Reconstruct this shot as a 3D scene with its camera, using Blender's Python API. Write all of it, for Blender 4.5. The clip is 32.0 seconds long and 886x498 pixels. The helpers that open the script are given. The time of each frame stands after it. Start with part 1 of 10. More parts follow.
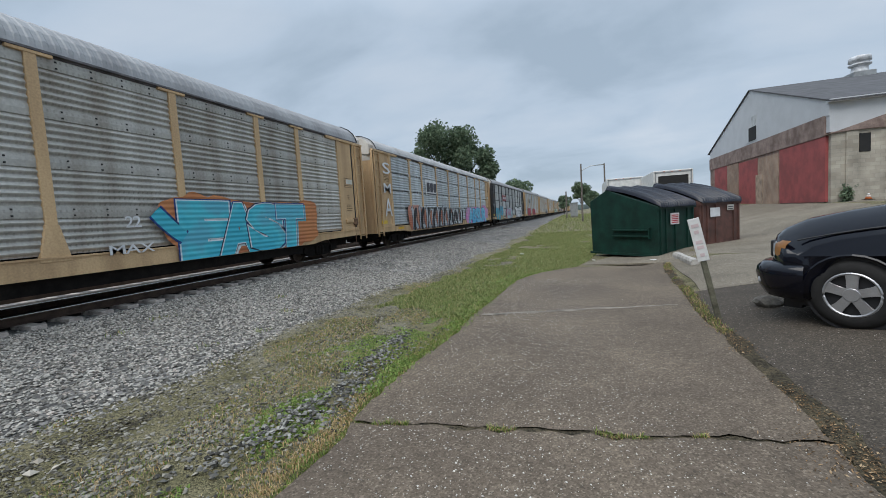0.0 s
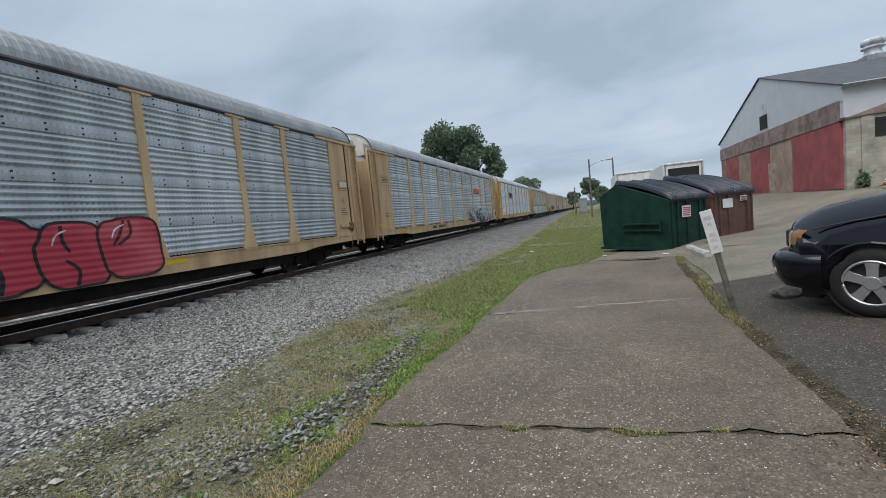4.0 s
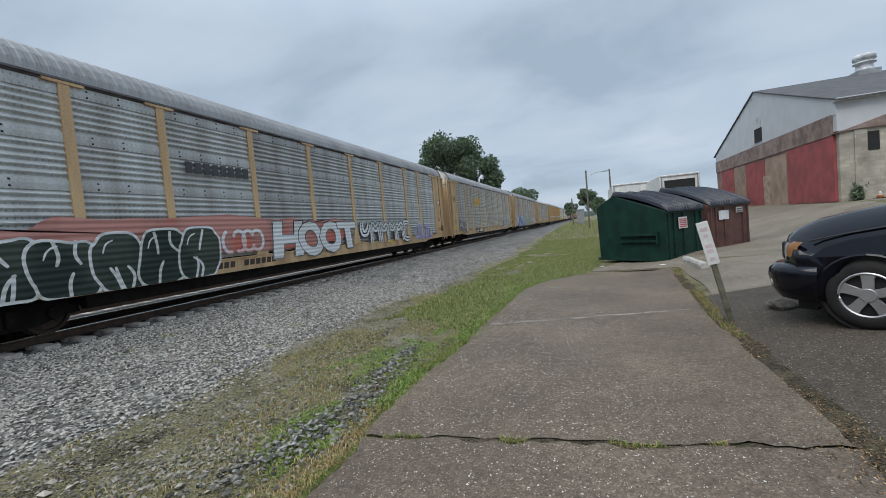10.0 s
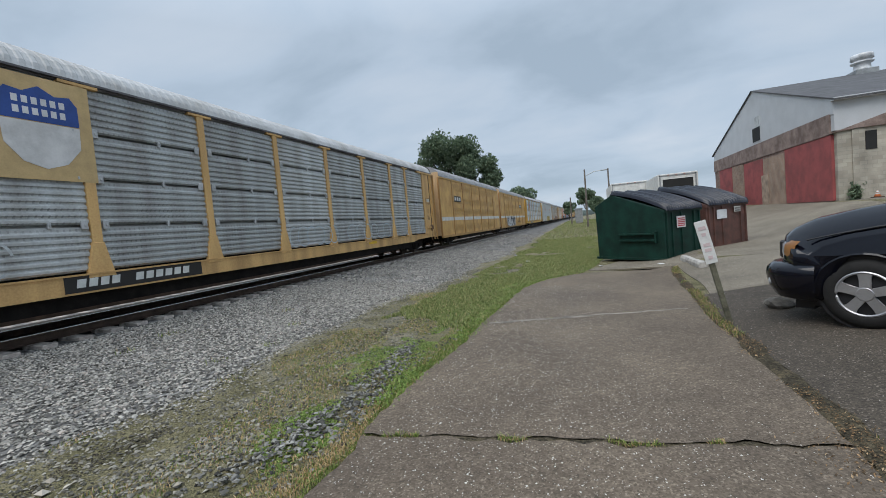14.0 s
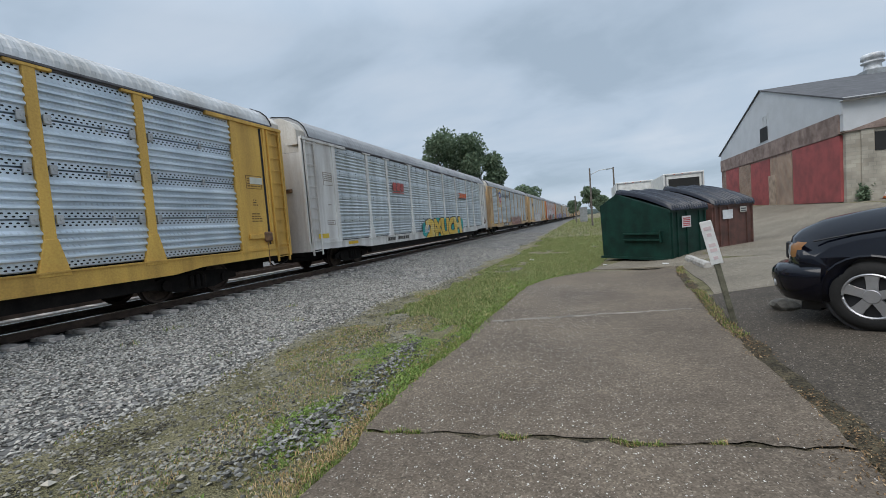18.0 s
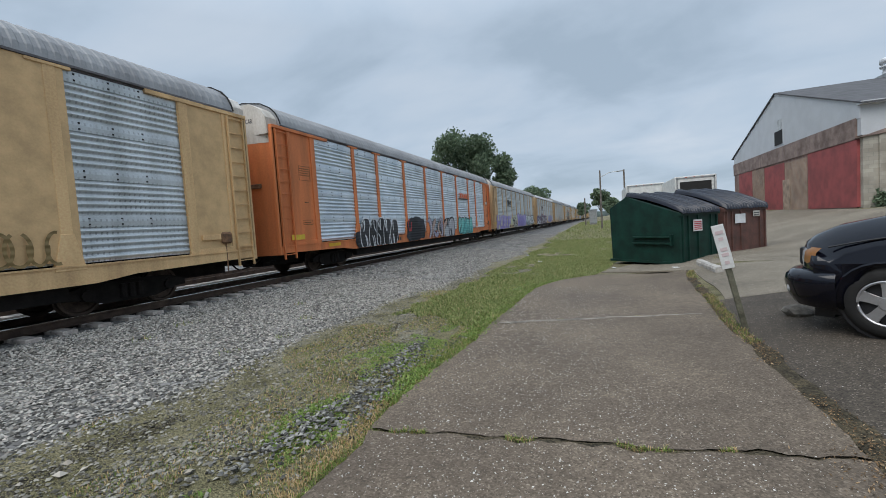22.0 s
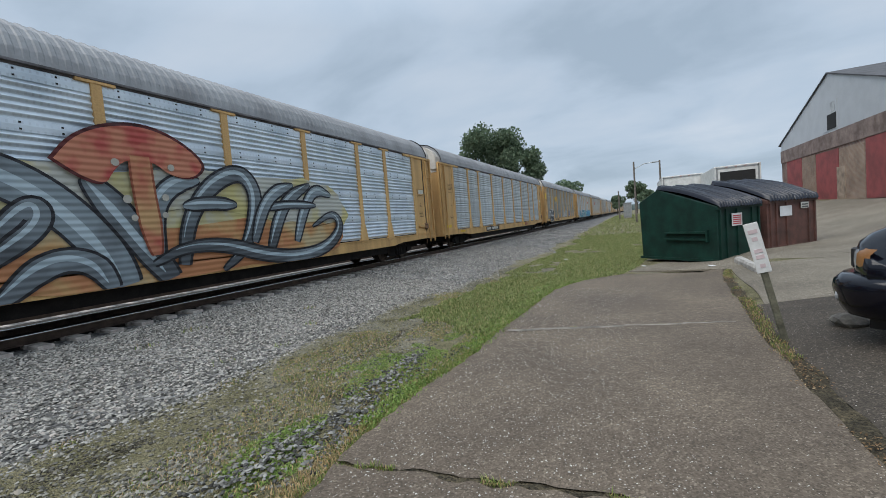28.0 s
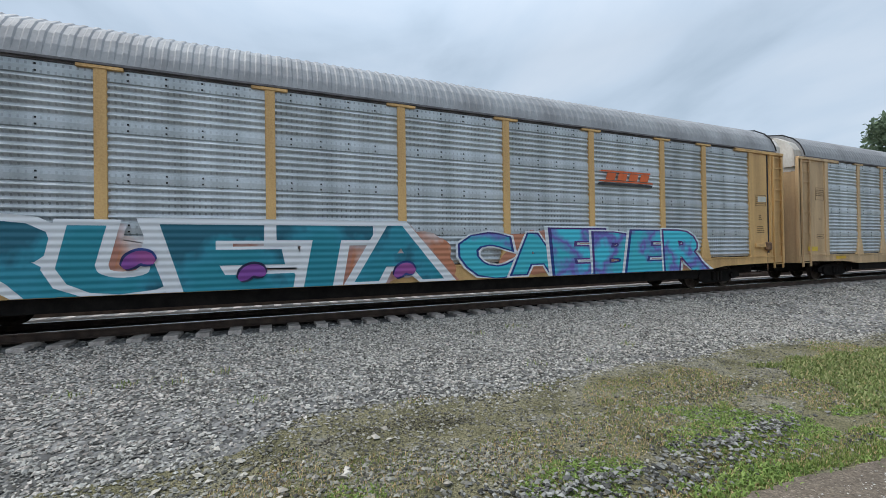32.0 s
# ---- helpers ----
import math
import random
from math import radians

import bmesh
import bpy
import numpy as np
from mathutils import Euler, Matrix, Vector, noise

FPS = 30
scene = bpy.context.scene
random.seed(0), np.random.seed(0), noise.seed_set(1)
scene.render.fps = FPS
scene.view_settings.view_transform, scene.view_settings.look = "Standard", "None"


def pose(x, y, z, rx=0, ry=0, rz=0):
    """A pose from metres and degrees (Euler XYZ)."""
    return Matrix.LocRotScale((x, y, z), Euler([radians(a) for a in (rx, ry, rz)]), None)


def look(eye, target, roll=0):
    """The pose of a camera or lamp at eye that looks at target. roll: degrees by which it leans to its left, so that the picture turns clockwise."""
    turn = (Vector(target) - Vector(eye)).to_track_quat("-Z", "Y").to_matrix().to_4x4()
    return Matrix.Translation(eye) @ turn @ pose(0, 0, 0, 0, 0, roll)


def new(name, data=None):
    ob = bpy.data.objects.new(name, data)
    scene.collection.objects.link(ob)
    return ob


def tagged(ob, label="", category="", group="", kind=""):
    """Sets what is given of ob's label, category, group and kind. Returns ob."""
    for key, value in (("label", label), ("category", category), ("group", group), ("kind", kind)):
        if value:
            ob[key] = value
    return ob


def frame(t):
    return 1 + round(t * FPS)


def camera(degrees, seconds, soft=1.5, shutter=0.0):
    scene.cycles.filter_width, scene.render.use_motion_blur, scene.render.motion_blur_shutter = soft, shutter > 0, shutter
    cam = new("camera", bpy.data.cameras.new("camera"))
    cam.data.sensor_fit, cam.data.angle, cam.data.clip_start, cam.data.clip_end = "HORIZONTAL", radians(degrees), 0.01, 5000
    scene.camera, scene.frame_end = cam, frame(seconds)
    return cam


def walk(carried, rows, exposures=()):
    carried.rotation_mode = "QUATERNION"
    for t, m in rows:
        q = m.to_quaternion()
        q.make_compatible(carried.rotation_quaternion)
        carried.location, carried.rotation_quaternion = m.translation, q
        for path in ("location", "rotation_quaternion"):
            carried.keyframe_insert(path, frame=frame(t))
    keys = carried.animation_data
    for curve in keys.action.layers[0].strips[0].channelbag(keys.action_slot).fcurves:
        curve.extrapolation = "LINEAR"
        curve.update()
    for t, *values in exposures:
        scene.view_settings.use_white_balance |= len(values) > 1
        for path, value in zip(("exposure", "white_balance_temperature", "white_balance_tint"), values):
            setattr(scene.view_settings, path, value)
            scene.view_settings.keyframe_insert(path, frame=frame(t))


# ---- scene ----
cam = camera(93.78, 32.0, soft=0.88)
WALK = [
    (0, 0.000, 0.032, 1.718, 18.39, -4.34, 3.52),
    (0.5, 0.000, 0.032, 1.718, 18.43, -4.31, 3.32),
    (1, 0.000, 0.032, 1.718, 18.47, -4.41, 3.21),
    (1.5, 0.000, 0.032, 1.718, 18.62, -4.41, 3.41),
    (2, 0.000, 0.032, 1.718, 18.98, -4.54, 4.09),
    (2.5, 0.000, 0.032, 1.718, 19.39, -4.42, 5.11),
    (3, 0.000, 0.032, 1.718, 19.63, -4.28, 5.30),
    (3.5, 0.000, 0.032, 1.718, 19.65, -4.25, 5.38),
    (5.5, 0.000, 0.032, 1.718, 19.24, -3.87, 5.45),
    (6, 0.000, 0.032, 1.718, 19.15, -3.81, 5.44),
    (6.5, 0.000, 0.032, 1.718, 19.04, -3.66, 5.39),
    (7, 0.000, 0.032, 1.718, 19.04, -3.42, 5.34),
    (7.5, 0.000, 0.032, 1.718, 18.99, -3.28, 5.34),
    (8, 0.000, 0.032, 1.718, 19.06, -3.03, 5.26),
    (8.5, 0.000, 0.032, 1.718, 19.19, -2.84, 4.98),
    (9, 0.000, 0.032, 1.718, 19.16, -2.82, 4.84),
    (9.5, 0.000, 0.032, 1.718, 19.24, -2.81, 4.91),
    (10, 0.000, 0.032, 1.718, 19.26, -2.83, 5.10),
    (10.5, 0.000, 0.032, 1.718, 19.39, -2.84, 5.31),
    (11, 0.000, 0.032, 1.718, 19.50, -2.78, 5.44),
    (11.5, 0.000, 0.032, 1.718, 19.56, -2.83, 5.43),
    (12, 0.000, 0.032, 1.718, 19.69, -2.90, 5.24),
    (12.5, 0.000, 0.032, 1.718, 19.75, -2.93, 5.13),
    (13, 0.000, 0.032, 1.718, 19.58, -2.83, 5.03),
    (13.5, 0.000, 0.032, 1.718, 19.36, -2.84, 5.05),
    (14, 0.000, 0.032, 1.718, 19.07, -3.00, 5.06),
    (14.5, 0.000, 0.032, 1.718, 18.90, -2.97, 4.97),
    (16.5, 0.000, 0.032, 1.718, 19.30, -3.22, 4.48),
    (17, 0.000, 0.032, 1.718, 19.39, -3.26, 4.67),
    (17.5, 0.000, 0.032, 1.718, 19.57, -3.27, 4.61),
    (18, 0.000, 0.032, 1.718, 19.62, -3.29, 4.50),
    (18.5, 0.000, 0.032, 1.718, 19.65, -3.37, 4.63),
    (19, 0.000, 0.032, 1.718, 19.70, -3.35, 4.72),
    (19.5, 0.000, 0.032, 1.718, 19.84, -3.21, 4.52),
    (20, 0.000, 0.032, 1.718, 20.09, -3.16, 4.12),
    (20.5, 0.000, 0.032, 1.718, 20.23, -3.17, 3.93),
    (21, 0.000, 0.032, 1.718, 20.44, -3.18, 3.79),
    (21.5, 0.000, 0.032, 1.718, 20.63, -3.16, 3.69),
    (22, 0.000, 0.032, 1.718, 20.78, -3.15, 3.74),
    (22.5, 0.000, 0.032, 1.718, 20.90, -3.21, 3.55),
    (23, 0.000, 0.032, 1.718, 20.78, -3.34, 3.52),
    (23.5, 0.000, 0.032, 1.718, 20.41, -3.48, 3.57),
    (24, 0.000, 0.032, 1.718, 20.08, -3.61, 3.62),
    (24.5, 0.000, 0.032, 1.718, 19.81, -3.85, 3.64),
    (25, 0.000, 0.032, 1.718, 19.72, -4.10, 5.82),
    (25.5, 0.000, 0.032, 1.718, 19.92, -4.15, 5.74),
    (27.5, 0.290, 0.640, 1.780, 22.64, -3.49, 4.73),
    (28, 0.290, 0.640, 1.780, 25.09, -3.35, 4.73),
    (28.5, 0.290, 0.640, 1.780, 26.15, -3.38, 4.77),
    (29, 0.290, 0.640, 1.780, 26.09, -3.44, 4.74),
    (29.1, 0.300, 0.680, 1.773, 30.90, -3.10, 4.71),
    (29.4, 0.210, 0.800, 1.755, 63.20, -0.40, 4.30),
    (29.7, 0.100, 0.920, 1.735, 96.30, 2.40, 3.90),
    (30, 0.000, 0.882, 1.718, 126.40, 4.68, 3.13),
    (30.5, 0.176, 0.924, 1.732, 151.27, 3.11, 1.58),
    (31, 0.162, 0.908, 1.717, 147.20, 2.14, 1.16),
    (31.5, 0.011, 0.871, 1.709, 110.26, 1.62, 1.19),
    (32, -0.094, 0.933, 1.733, 67.17, 0.48, 0.85),
]
walk(cam, [(t, pose(x, y, z, 90 + pitch, roll, yaw)) for t, x, y, z, yaw, pitch, roll in WALK],
     [(0.0, 0.45), (28.0, 0.45), (29.0, 0.5), (30.0, 0.44), (31.0, 0.39), (32.0, 0.66)])

# ---- light: an overcast sky, with a broad weak sun behind the cloud ----
SUN_EL, SUN_AZ = 58.0, 200.0


def make_world():
    w = bpy.data.worlds.new("overcast_sky")
    scene.world = w
    w.use_nodes = True
    n, l = w.node_tree.nodes, w.node_tree.links
    n.clear()
    out, bg = n.new("ShaderNodeOutputWorld"), n.new("ShaderNodeBackground")
    sky = n.new("ShaderNodeTexSky")
    sky.sky_type, sky.sun_disc = "NISHITA", False
    sky.sun_elevation, sky.sun_rotation = radians(SUN_EL), radians(SUN_AZ)
    tc, sep = n.new("ShaderNodeTexCoord"), n.new("ShaderNodeSeparateXYZ")
    l.new(tc.outputs["Generated"], sep.inputs[0])
    up = n.new("ShaderNodeMath")
    up.operation = "MAXIMUM"
    up.inputs[1].default_value = 0.0
    l.new(sep.outputs["Z"], up.inputs[0])
    lift = n.new("ShaderNodeMath")
    lift.operation = "ADD"
    lift.inputs[1].default_value = 0.22
    l.new(up.outputs[0], lift.inputs[0])
    inv = n.new("ShaderNodeVectorMath")
    inv.operation = "DIVIDE"
    l.new(tc.outputs["Generated"], inv.inputs[0])
    comb = n.new("ShaderNodeCombineXYZ")
    for i in range(3):
        l.new(lift.outputs[0], comb.inputs[i])
    l.new(comb.outputs[0], inv.inputs[1])
    mp = n.new("ShaderNodeMapping")
    mp.inputs["Scale"].default_value = (0.95, 1.15, 0.0)
    mp.inputs["Rotation"].default_value = (0, 0, radians(32))
    mp.inputs["Location"].default_value = (0.9, 3.1, 0)
    l.new(inv.outputs[0], mp.inputs["Vector"])
    n1 = n.new("ShaderNodeTexNoise")
    n1.inputs["Scale"].default_value, n1.inputs["Detail"].default_value = 1.15, 7
    n1.inputs["Roughness"].default_value, n1.inputs["Distortion"].default_value = 0.52, 0.35
    l.new(mp.outputs[0], n1.inputs["Vector"])
    ramp = n.new("ShaderNodeValToRGB")
    e = ramp.color_ramp.elements
    e[0].position, e[0].color = 0.33, (0.275, 0.345, 0.425, 1)
    e[1].position, e[1].color = 0.72, (0.435, 0.492, 0.565, 1)
    m = e.new(0.49)
    m.color = (0.35, 0.425, 0.515, 1)
    l.new(n1.outputs["Fac"], ramp.inputs[0])
    # an overcast sky is brightest overhead
    zen = n.new("ShaderNodeMapRange")
    zen.inputs["From Min"].default_value, zen.inputs["From Max"].default_value = 0.42, 1.0
    zen.inputs["To Min"].default_value, zen.inputs["To Max"].default_value = 1.0, 2.3
    l.new(up.outputs[0], zen.inputs[0])
    mul = n.new("ShaderNodeVectorMath")
    mul.operation = "MULTIPLY"
    cz = n.new("ShaderNodeCombineXYZ")
    for i in range(3):
        l.new(zen.outputs[0], cz.inputs[i])
    l.new(ramp.outputs[0], mul.inputs[0])
    l.new(cz.outputs[0], mul.inputs[1])
    mix = n.new("ShaderNodeMix")
    mix.data_type = "RGBA"
    mix.inputs["Factor"].default_value = 0.94
    sk = n.new("ShaderNodeVectorMath")
    sk.operation = "MULTIPLY"
    sk.inputs[1].default_value = (0.1, 0.1, 0.1)
    l.new(sky.outputs[0], sk.inputs[0])
    l.new(sk.outputs[0], mix.inputs["A"])
    l.new(mul.outputs[0], mix.inputs["B"])
    l.new(mix.outputs["Result"], bg.inputs["Color"])
    bg.inputs["Strength"].default_value = 1.0
    l.new(bg.outputs[0], out.inputs["Surface"])
    sun = new("sun", bpy.data.lights.new("sun", "SUN"))
    sun.data.energy, sun.data.angle, sun.data.color = 1.75, radians(50), (1.0, 0.965, 0.92)
    a, b = radians(SUN_EL), radians(SUN_AZ)
    d = Vector((math.sin(b) * math.cos(a), math.cos(b) * math.cos(a), math.sin(a)))
    sun.matrix_world = look(d * 60, (0, 0, 0))


make_world()

# ---- materials ----
MATS = {}


def mat(name, color, rough=0.7, metal=0.0, vary=0.18, scale=3.0, fine=40.0, bump=0.15, dist=0.01, spec=0.4, tint=None, streak=False, rnd=0.0, holes=0.0):
    """A painted, stone or metal surface: two sizes of noise in the colour, and a fine relief."""
    if name in MATS:
        return MATS[name]
    m = bpy.data.materials.new(name)
    m.use_nodes = True
    n, l = m.node_tree.nodes, m.node_tree.links
    b = n["Principled BSDF"]
    b.inputs["Roughness"].default_value, b.inputs["Metallic"].default_value = rough, metal
    b.inputs["Specular IOR Level"].default_value = spec
    tc = n.new("ShaderNodeTexCoord")
    src = tc.outputs["Object"]
    if streak:
        mp = n.new("ShaderNodeMapping")
        mp.inputs["Scale"].default_value = (1, 1, 0.12)
        l.new(src, mp.inputs["Vector"])
        src = mp.outputs[0]
    a, c = n.new("ShaderNodeTexNoise"), n.new("ShaderNodeTexNoise")
    a.inputs["Scale"].default_value, a.inputs["Detail"].default_value = scale, 5
    c.inputs["Scale"].default_value, c.inputs["Detail"].default_value = fine, 4
    l.new(src, a.inputs["Vector"])
    l.new(tc.outputs["Object"], c.inputs["Vector"])
    r = n.new("ShaderNodeValToRGB")
    e = r.color_ramp.elements
    dark = tint if tint else tuple(q * (1 - 2.2 * vary) for q in color)
    light = tuple(min(1, q * (1 + vary)) for q in color)
    e[0].position, e[0].color = 0.33, (*[max(0, q) for q in dark], 1)
    e[1].position, e[1].color = 0.66, (*light, 1)
    l.new(a.outputs["Fac"], r.inputs[0])
    mx = n.new("ShaderNodeMix")
    mx.data_type, mx.blend_type = "RGBA", "OVERLAY"
    mx.inputs["Factor"].default_value = min(0.6, vary * 1.8)
    l.new(r.outputs[0], mx.inputs["A"])
    l.new(c.outputs["Fac"], mx.inputs["B"])
    col = mx.outputs["Result"]
    if rnd:
        oi, hs, mr = n.new("ShaderNodeObjectInfo"), n.new("ShaderNodeHueSaturation"), n.new("ShaderNodeMapRange")
        mr.inputs["To Min"].default_value, mr.inputs["To Max"].default_value = 1 - rnd, 1 + rnd
        l.new(oi.outputs["Random"], mr.inputs[0])
        l.new(mr.outputs[0], hs.inputs["Value"])
        l.new(col, hs.inputs["Color"])
        col = hs.outputs[0]
    if holes:
        # rows of punched slots, worn clean in patches
        sp = n.new("ShaderNodeSeparateXYZ")
        l.new(tc.outputs["Object"], sp.inputs[0])
        rows = []
        for axis, period, limit in (("Y", 0.105, 0.5), ("Z", 0.1385, 0.35)):
            k, w, g = n.new("ShaderNodeMath"), n.new("ShaderNodeMath"), n.new("ShaderNodeMath")
            k.operation, w.operation, g.operation = "MULTIPLY", "SINE", "GREATER_THAN"
            k.inputs[1].default_value, g.inputs[1].default_value = 2 * math.pi / period, limit
            l.new(sp.outputs[axis], k.inputs[0])
            l.new(k.outputs[0], w.inputs[0])
            l.new(w.outputs[0], g.inputs[0])
            rows.append(g)
        patch, fade, both, all3 = n.new("ShaderNodeTexNoise"), n.new("ShaderNodeMapRange"), n.new("ShaderNodeMath"), n.new("ShaderNodeMath")
        patch.inputs["Scale"].default_value = 1.1
        l.new(tc.outputs["Object"], patch.inputs["Vector"])
        fade.inputs["From Min"].default_value, fade.inputs["From Max"].default_value = 0.35, 0.62
        fade.inputs["To Min"].default_value, fade.inputs["To Max"].default_value = 0.15 * holes, holes
        l.new(patch.outputs["Fac"], fade.inputs[0])
        both.operation = all3.operation = "MULTIPLY"
        l.new(rows[0].outputs[0], both.inputs[0])
        l.new(rows[1].outputs[0], both.inputs[1])
        l.new(both.outputs[0], all3.inputs[0])
        l.new(fade.outputs[0], all3.inputs[1])
        dk = n.new("ShaderNodeMix")
        dk.data_type = "RGBA"
        l.new(all3.outputs[0], dk.inputs["Factor"])
        l.new(col, dk.inputs["A"])
        dk.inputs["B"].default_value = (0.06, 0.055, 0.05, 1)
        col = dk.outputs["Result"]
    l.new(col, b.inputs["Base Color"])
    if bump:
        bp = n.new("ShaderNodeBump")
        bp.inputs["Strength"].default_value, bp.inputs["Distance"].default_value = bump, dist
        l.new(c.outputs["Fac"], bp.inputs["Height"])
        l.new(bp.outputs[0], b.inputs["Normal"])
    MATS[name] = m
    return m


def plain(name, color, rough=0.6, metal=0.0):
    return mat(name, color, rough, metal, vary=0.06, bump=0.04)


def asphalt(name, base, stone, warm):
    """Worn asphalt: small light stones in a dark binder, large stains."""
    m = bpy.data.materials.new(name)
    m.use_nodes = True
    n, l = m.node_tree.nodes, m.node_tree.links
    b = n["Principled BSDF"]
    b.inputs["Roughness"].default_value, b.inputs["Specular IOR Level"].default_value = 0.85, 0.25
    tc = n.new("ShaderNodeTexCoord")
    v, big, mid = n.new("ShaderNodeTexVoronoi"), n.new("ShaderNodeTexNoise"), n.new("ShaderNodeTexNoise")
    v.inputs["Scale"].default_value = 75
    big.inputs["Scale"].default_value, big.inputs["Detail"].default_value = 0.55, 6
    mid.inputs["Scale"].default_value, mid.inputs["Detail"].default_value = 9, 8
    mid.inputs["Roughness"].default_value = 0.7
    for q in (v, big, mid):
        l.new(tc.outputs["Object"], q.inputs["Vector"])
    r = n.new("ShaderNodeValToRGB")
    e = r.color_ramp.elements
    e[0].position, e[0].color = 0.0, (*[min(1, q * 0.42) for q in base], 1)
    e[1].position, e[1].color = 1.0, (*stone, 1)
    k = e.new(0.78)
    k.color = (*base, 1)
    l.new(v.outputs["Color"], r.inputs[0])
    s = n.new("ShaderNodeValToRGB")
    s.color_ramp.elements[0].position, s.color_ramp.elements[0].color = 0.3, (0.62, 0.6, 0.58, 1)
    s.color_ramp.elements[1].position, s.color_ramp.elements[1].color = 0.7, (*warm, 1)
    l.new(big.outputs["Fac"], s.inputs[0])
    m1, m2 = n.new("ShaderNodeMix"), n.new("ShaderNodeMix")
    for q, ty, f in ((m1, "MULTIPLY", 1.0), (m2, "OVERLAY", 0.55)):
        q.data_type, q.blend_type = "RGBA", ty
        q.inputs["Factor"].default_value = f
    l.new(r.outputs[0], m1.inputs["A"])
    l.new(s.outputs[0], m1.inputs["B"])
    l.new(m1.outputs["Result"], m2.inputs["A"])
    l.new(mid.outputs["Fac"], m2.inputs["B"])
    # scattered white chippings
    w, lt, near, both, m3 = n.new("ShaderNodeTexVoronoi"), n.new("ShaderNodeMath"), n.new("ShaderNodeMath"), n.new("ShaderNodeMath"), n.new("ShaderNodeMix")
    w.inputs["Scale"].default_value = 32
    l.new(tc.outputs["Object"], w.inputs["Vector"])
    sp = n.new("ShaderNodeSeparateColor")
    l.new(w.outputs["Color"], sp.inputs[0])
    lt.operation, near.operation, both.operation = "LESS_THAN", "LESS_THAN", "MULTIPLY"
    lt.inputs[1].default_value, near.inputs[1].default_value = 0.06, 0.17
    l.new(sp.outputs["Red"], lt.inputs[0])
    l.new(w.outputs["Distance"], near.inputs[0])
    l.new(lt.outputs[0], both.inputs[0])
    l.new(near.outputs[0], both.inputs[1])
    m3.data_type = "RGBA"
    l.new(both.outputs[0], m3.inputs["Factor"])
    l.new(m2.outputs["Result"], m3.inputs["A"])
    m3.inputs["B"].default_value = (0.50, 0.47, 0.43, 1)
    l.new(m3.outputs["Result"], b.inputs["Base Color"])
    bp = n.new("ShaderNodeBump")
    bp.inputs["Strength"].default_value, bp.inputs["Distance"].default_value = 0.5, 0.006
    l.new(v.outputs["Distance"], bp.inputs["Height"])
    l.new(bp.outputs[0], b.inputs["Normal"])
    return m


def soil(name, stops, scale, fine, vor=0.0):
    """Loose ground: patches of several colours, and stones by Voronoi cells."""
    m = bpy.data.materials.new(name)
    m.use_nodes = True
    n, l = m.node_tree.nodes, m.node_tree.links
    b = n["Principled BSDF"]
    b.inputs["Roughness"].default_value, b.inputs["Specular IOR Level"].default_value = 0.9, 0.2
    tc = n.new("ShaderNodeTexCoord")
    a, c = n.new("ShaderNodeTexNoise"), n.new("ShaderNodeTexNoise")
    a.inputs["Scale"].default_value, a.inputs["Detail"].default_value, a.inputs["Roughness"].default_value = scale, 8, 0.62
    c.inputs["Scale"].default_value, c.inputs["Detail"].default_value = fine, 6
    l.new(tc.outputs["Object"], a.inputs["Vector"])
    l.new(tc.outputs["Object"], c.inputs["Vector"])
    r = n.new("ShaderNodeValToRGB")
    e = r.color_ramp.elements
    e[0].position, e[0].color = stops[0][0], (*stops[0][1], 1)
    e[1].position, e[1].color = stops[-1][0], (*stops[-1][1], 1)
    for p, q in stops[1:-1]:
        e.new(p).color = (*q, 1)
    l.new(a.outputs["Fac"], r.inputs[0])
    mx = n.new("ShaderNodeMix")
    mx.data_type, mx.blend_type = "RGBA", "OVERLAY"
    mx.inputs["Factor"].default_value = 0.75
    l.new(r.outputs[0], mx.inputs["A"])
    h = c.outputs["Fac"]
    if vor:
        v = n.new("ShaderNodeTexVoronoi")
        v.inputs["Scale"].default_value = vor
        l.new(tc.outputs["Object"], v.inputs["Vector"])
        bw = n.new("ShaderNodeRGBToBW")
        l.new(v.outputs["Color"], bw.inputs[0])
        h = v.outputs["Distance"]
        l.new(bw.outputs[0], mx.inputs["B"])
    else:
        l.new(c.outputs["Fac"], mx.inputs["B"])
    l.new(mx.outputs["Result"], b.inputs["Base Color"])
    bp = n.new("ShaderNodeBump")
    bp.inputs["Strength"].default_value, bp.inputs["Distance"].default_value = 0.8, 0.02
    bp.invert = bool(vor)
    l.new(h, bp.inputs["Height"])
    l.new(bp.outputs[0], b.inputs["Normal"])
    return m


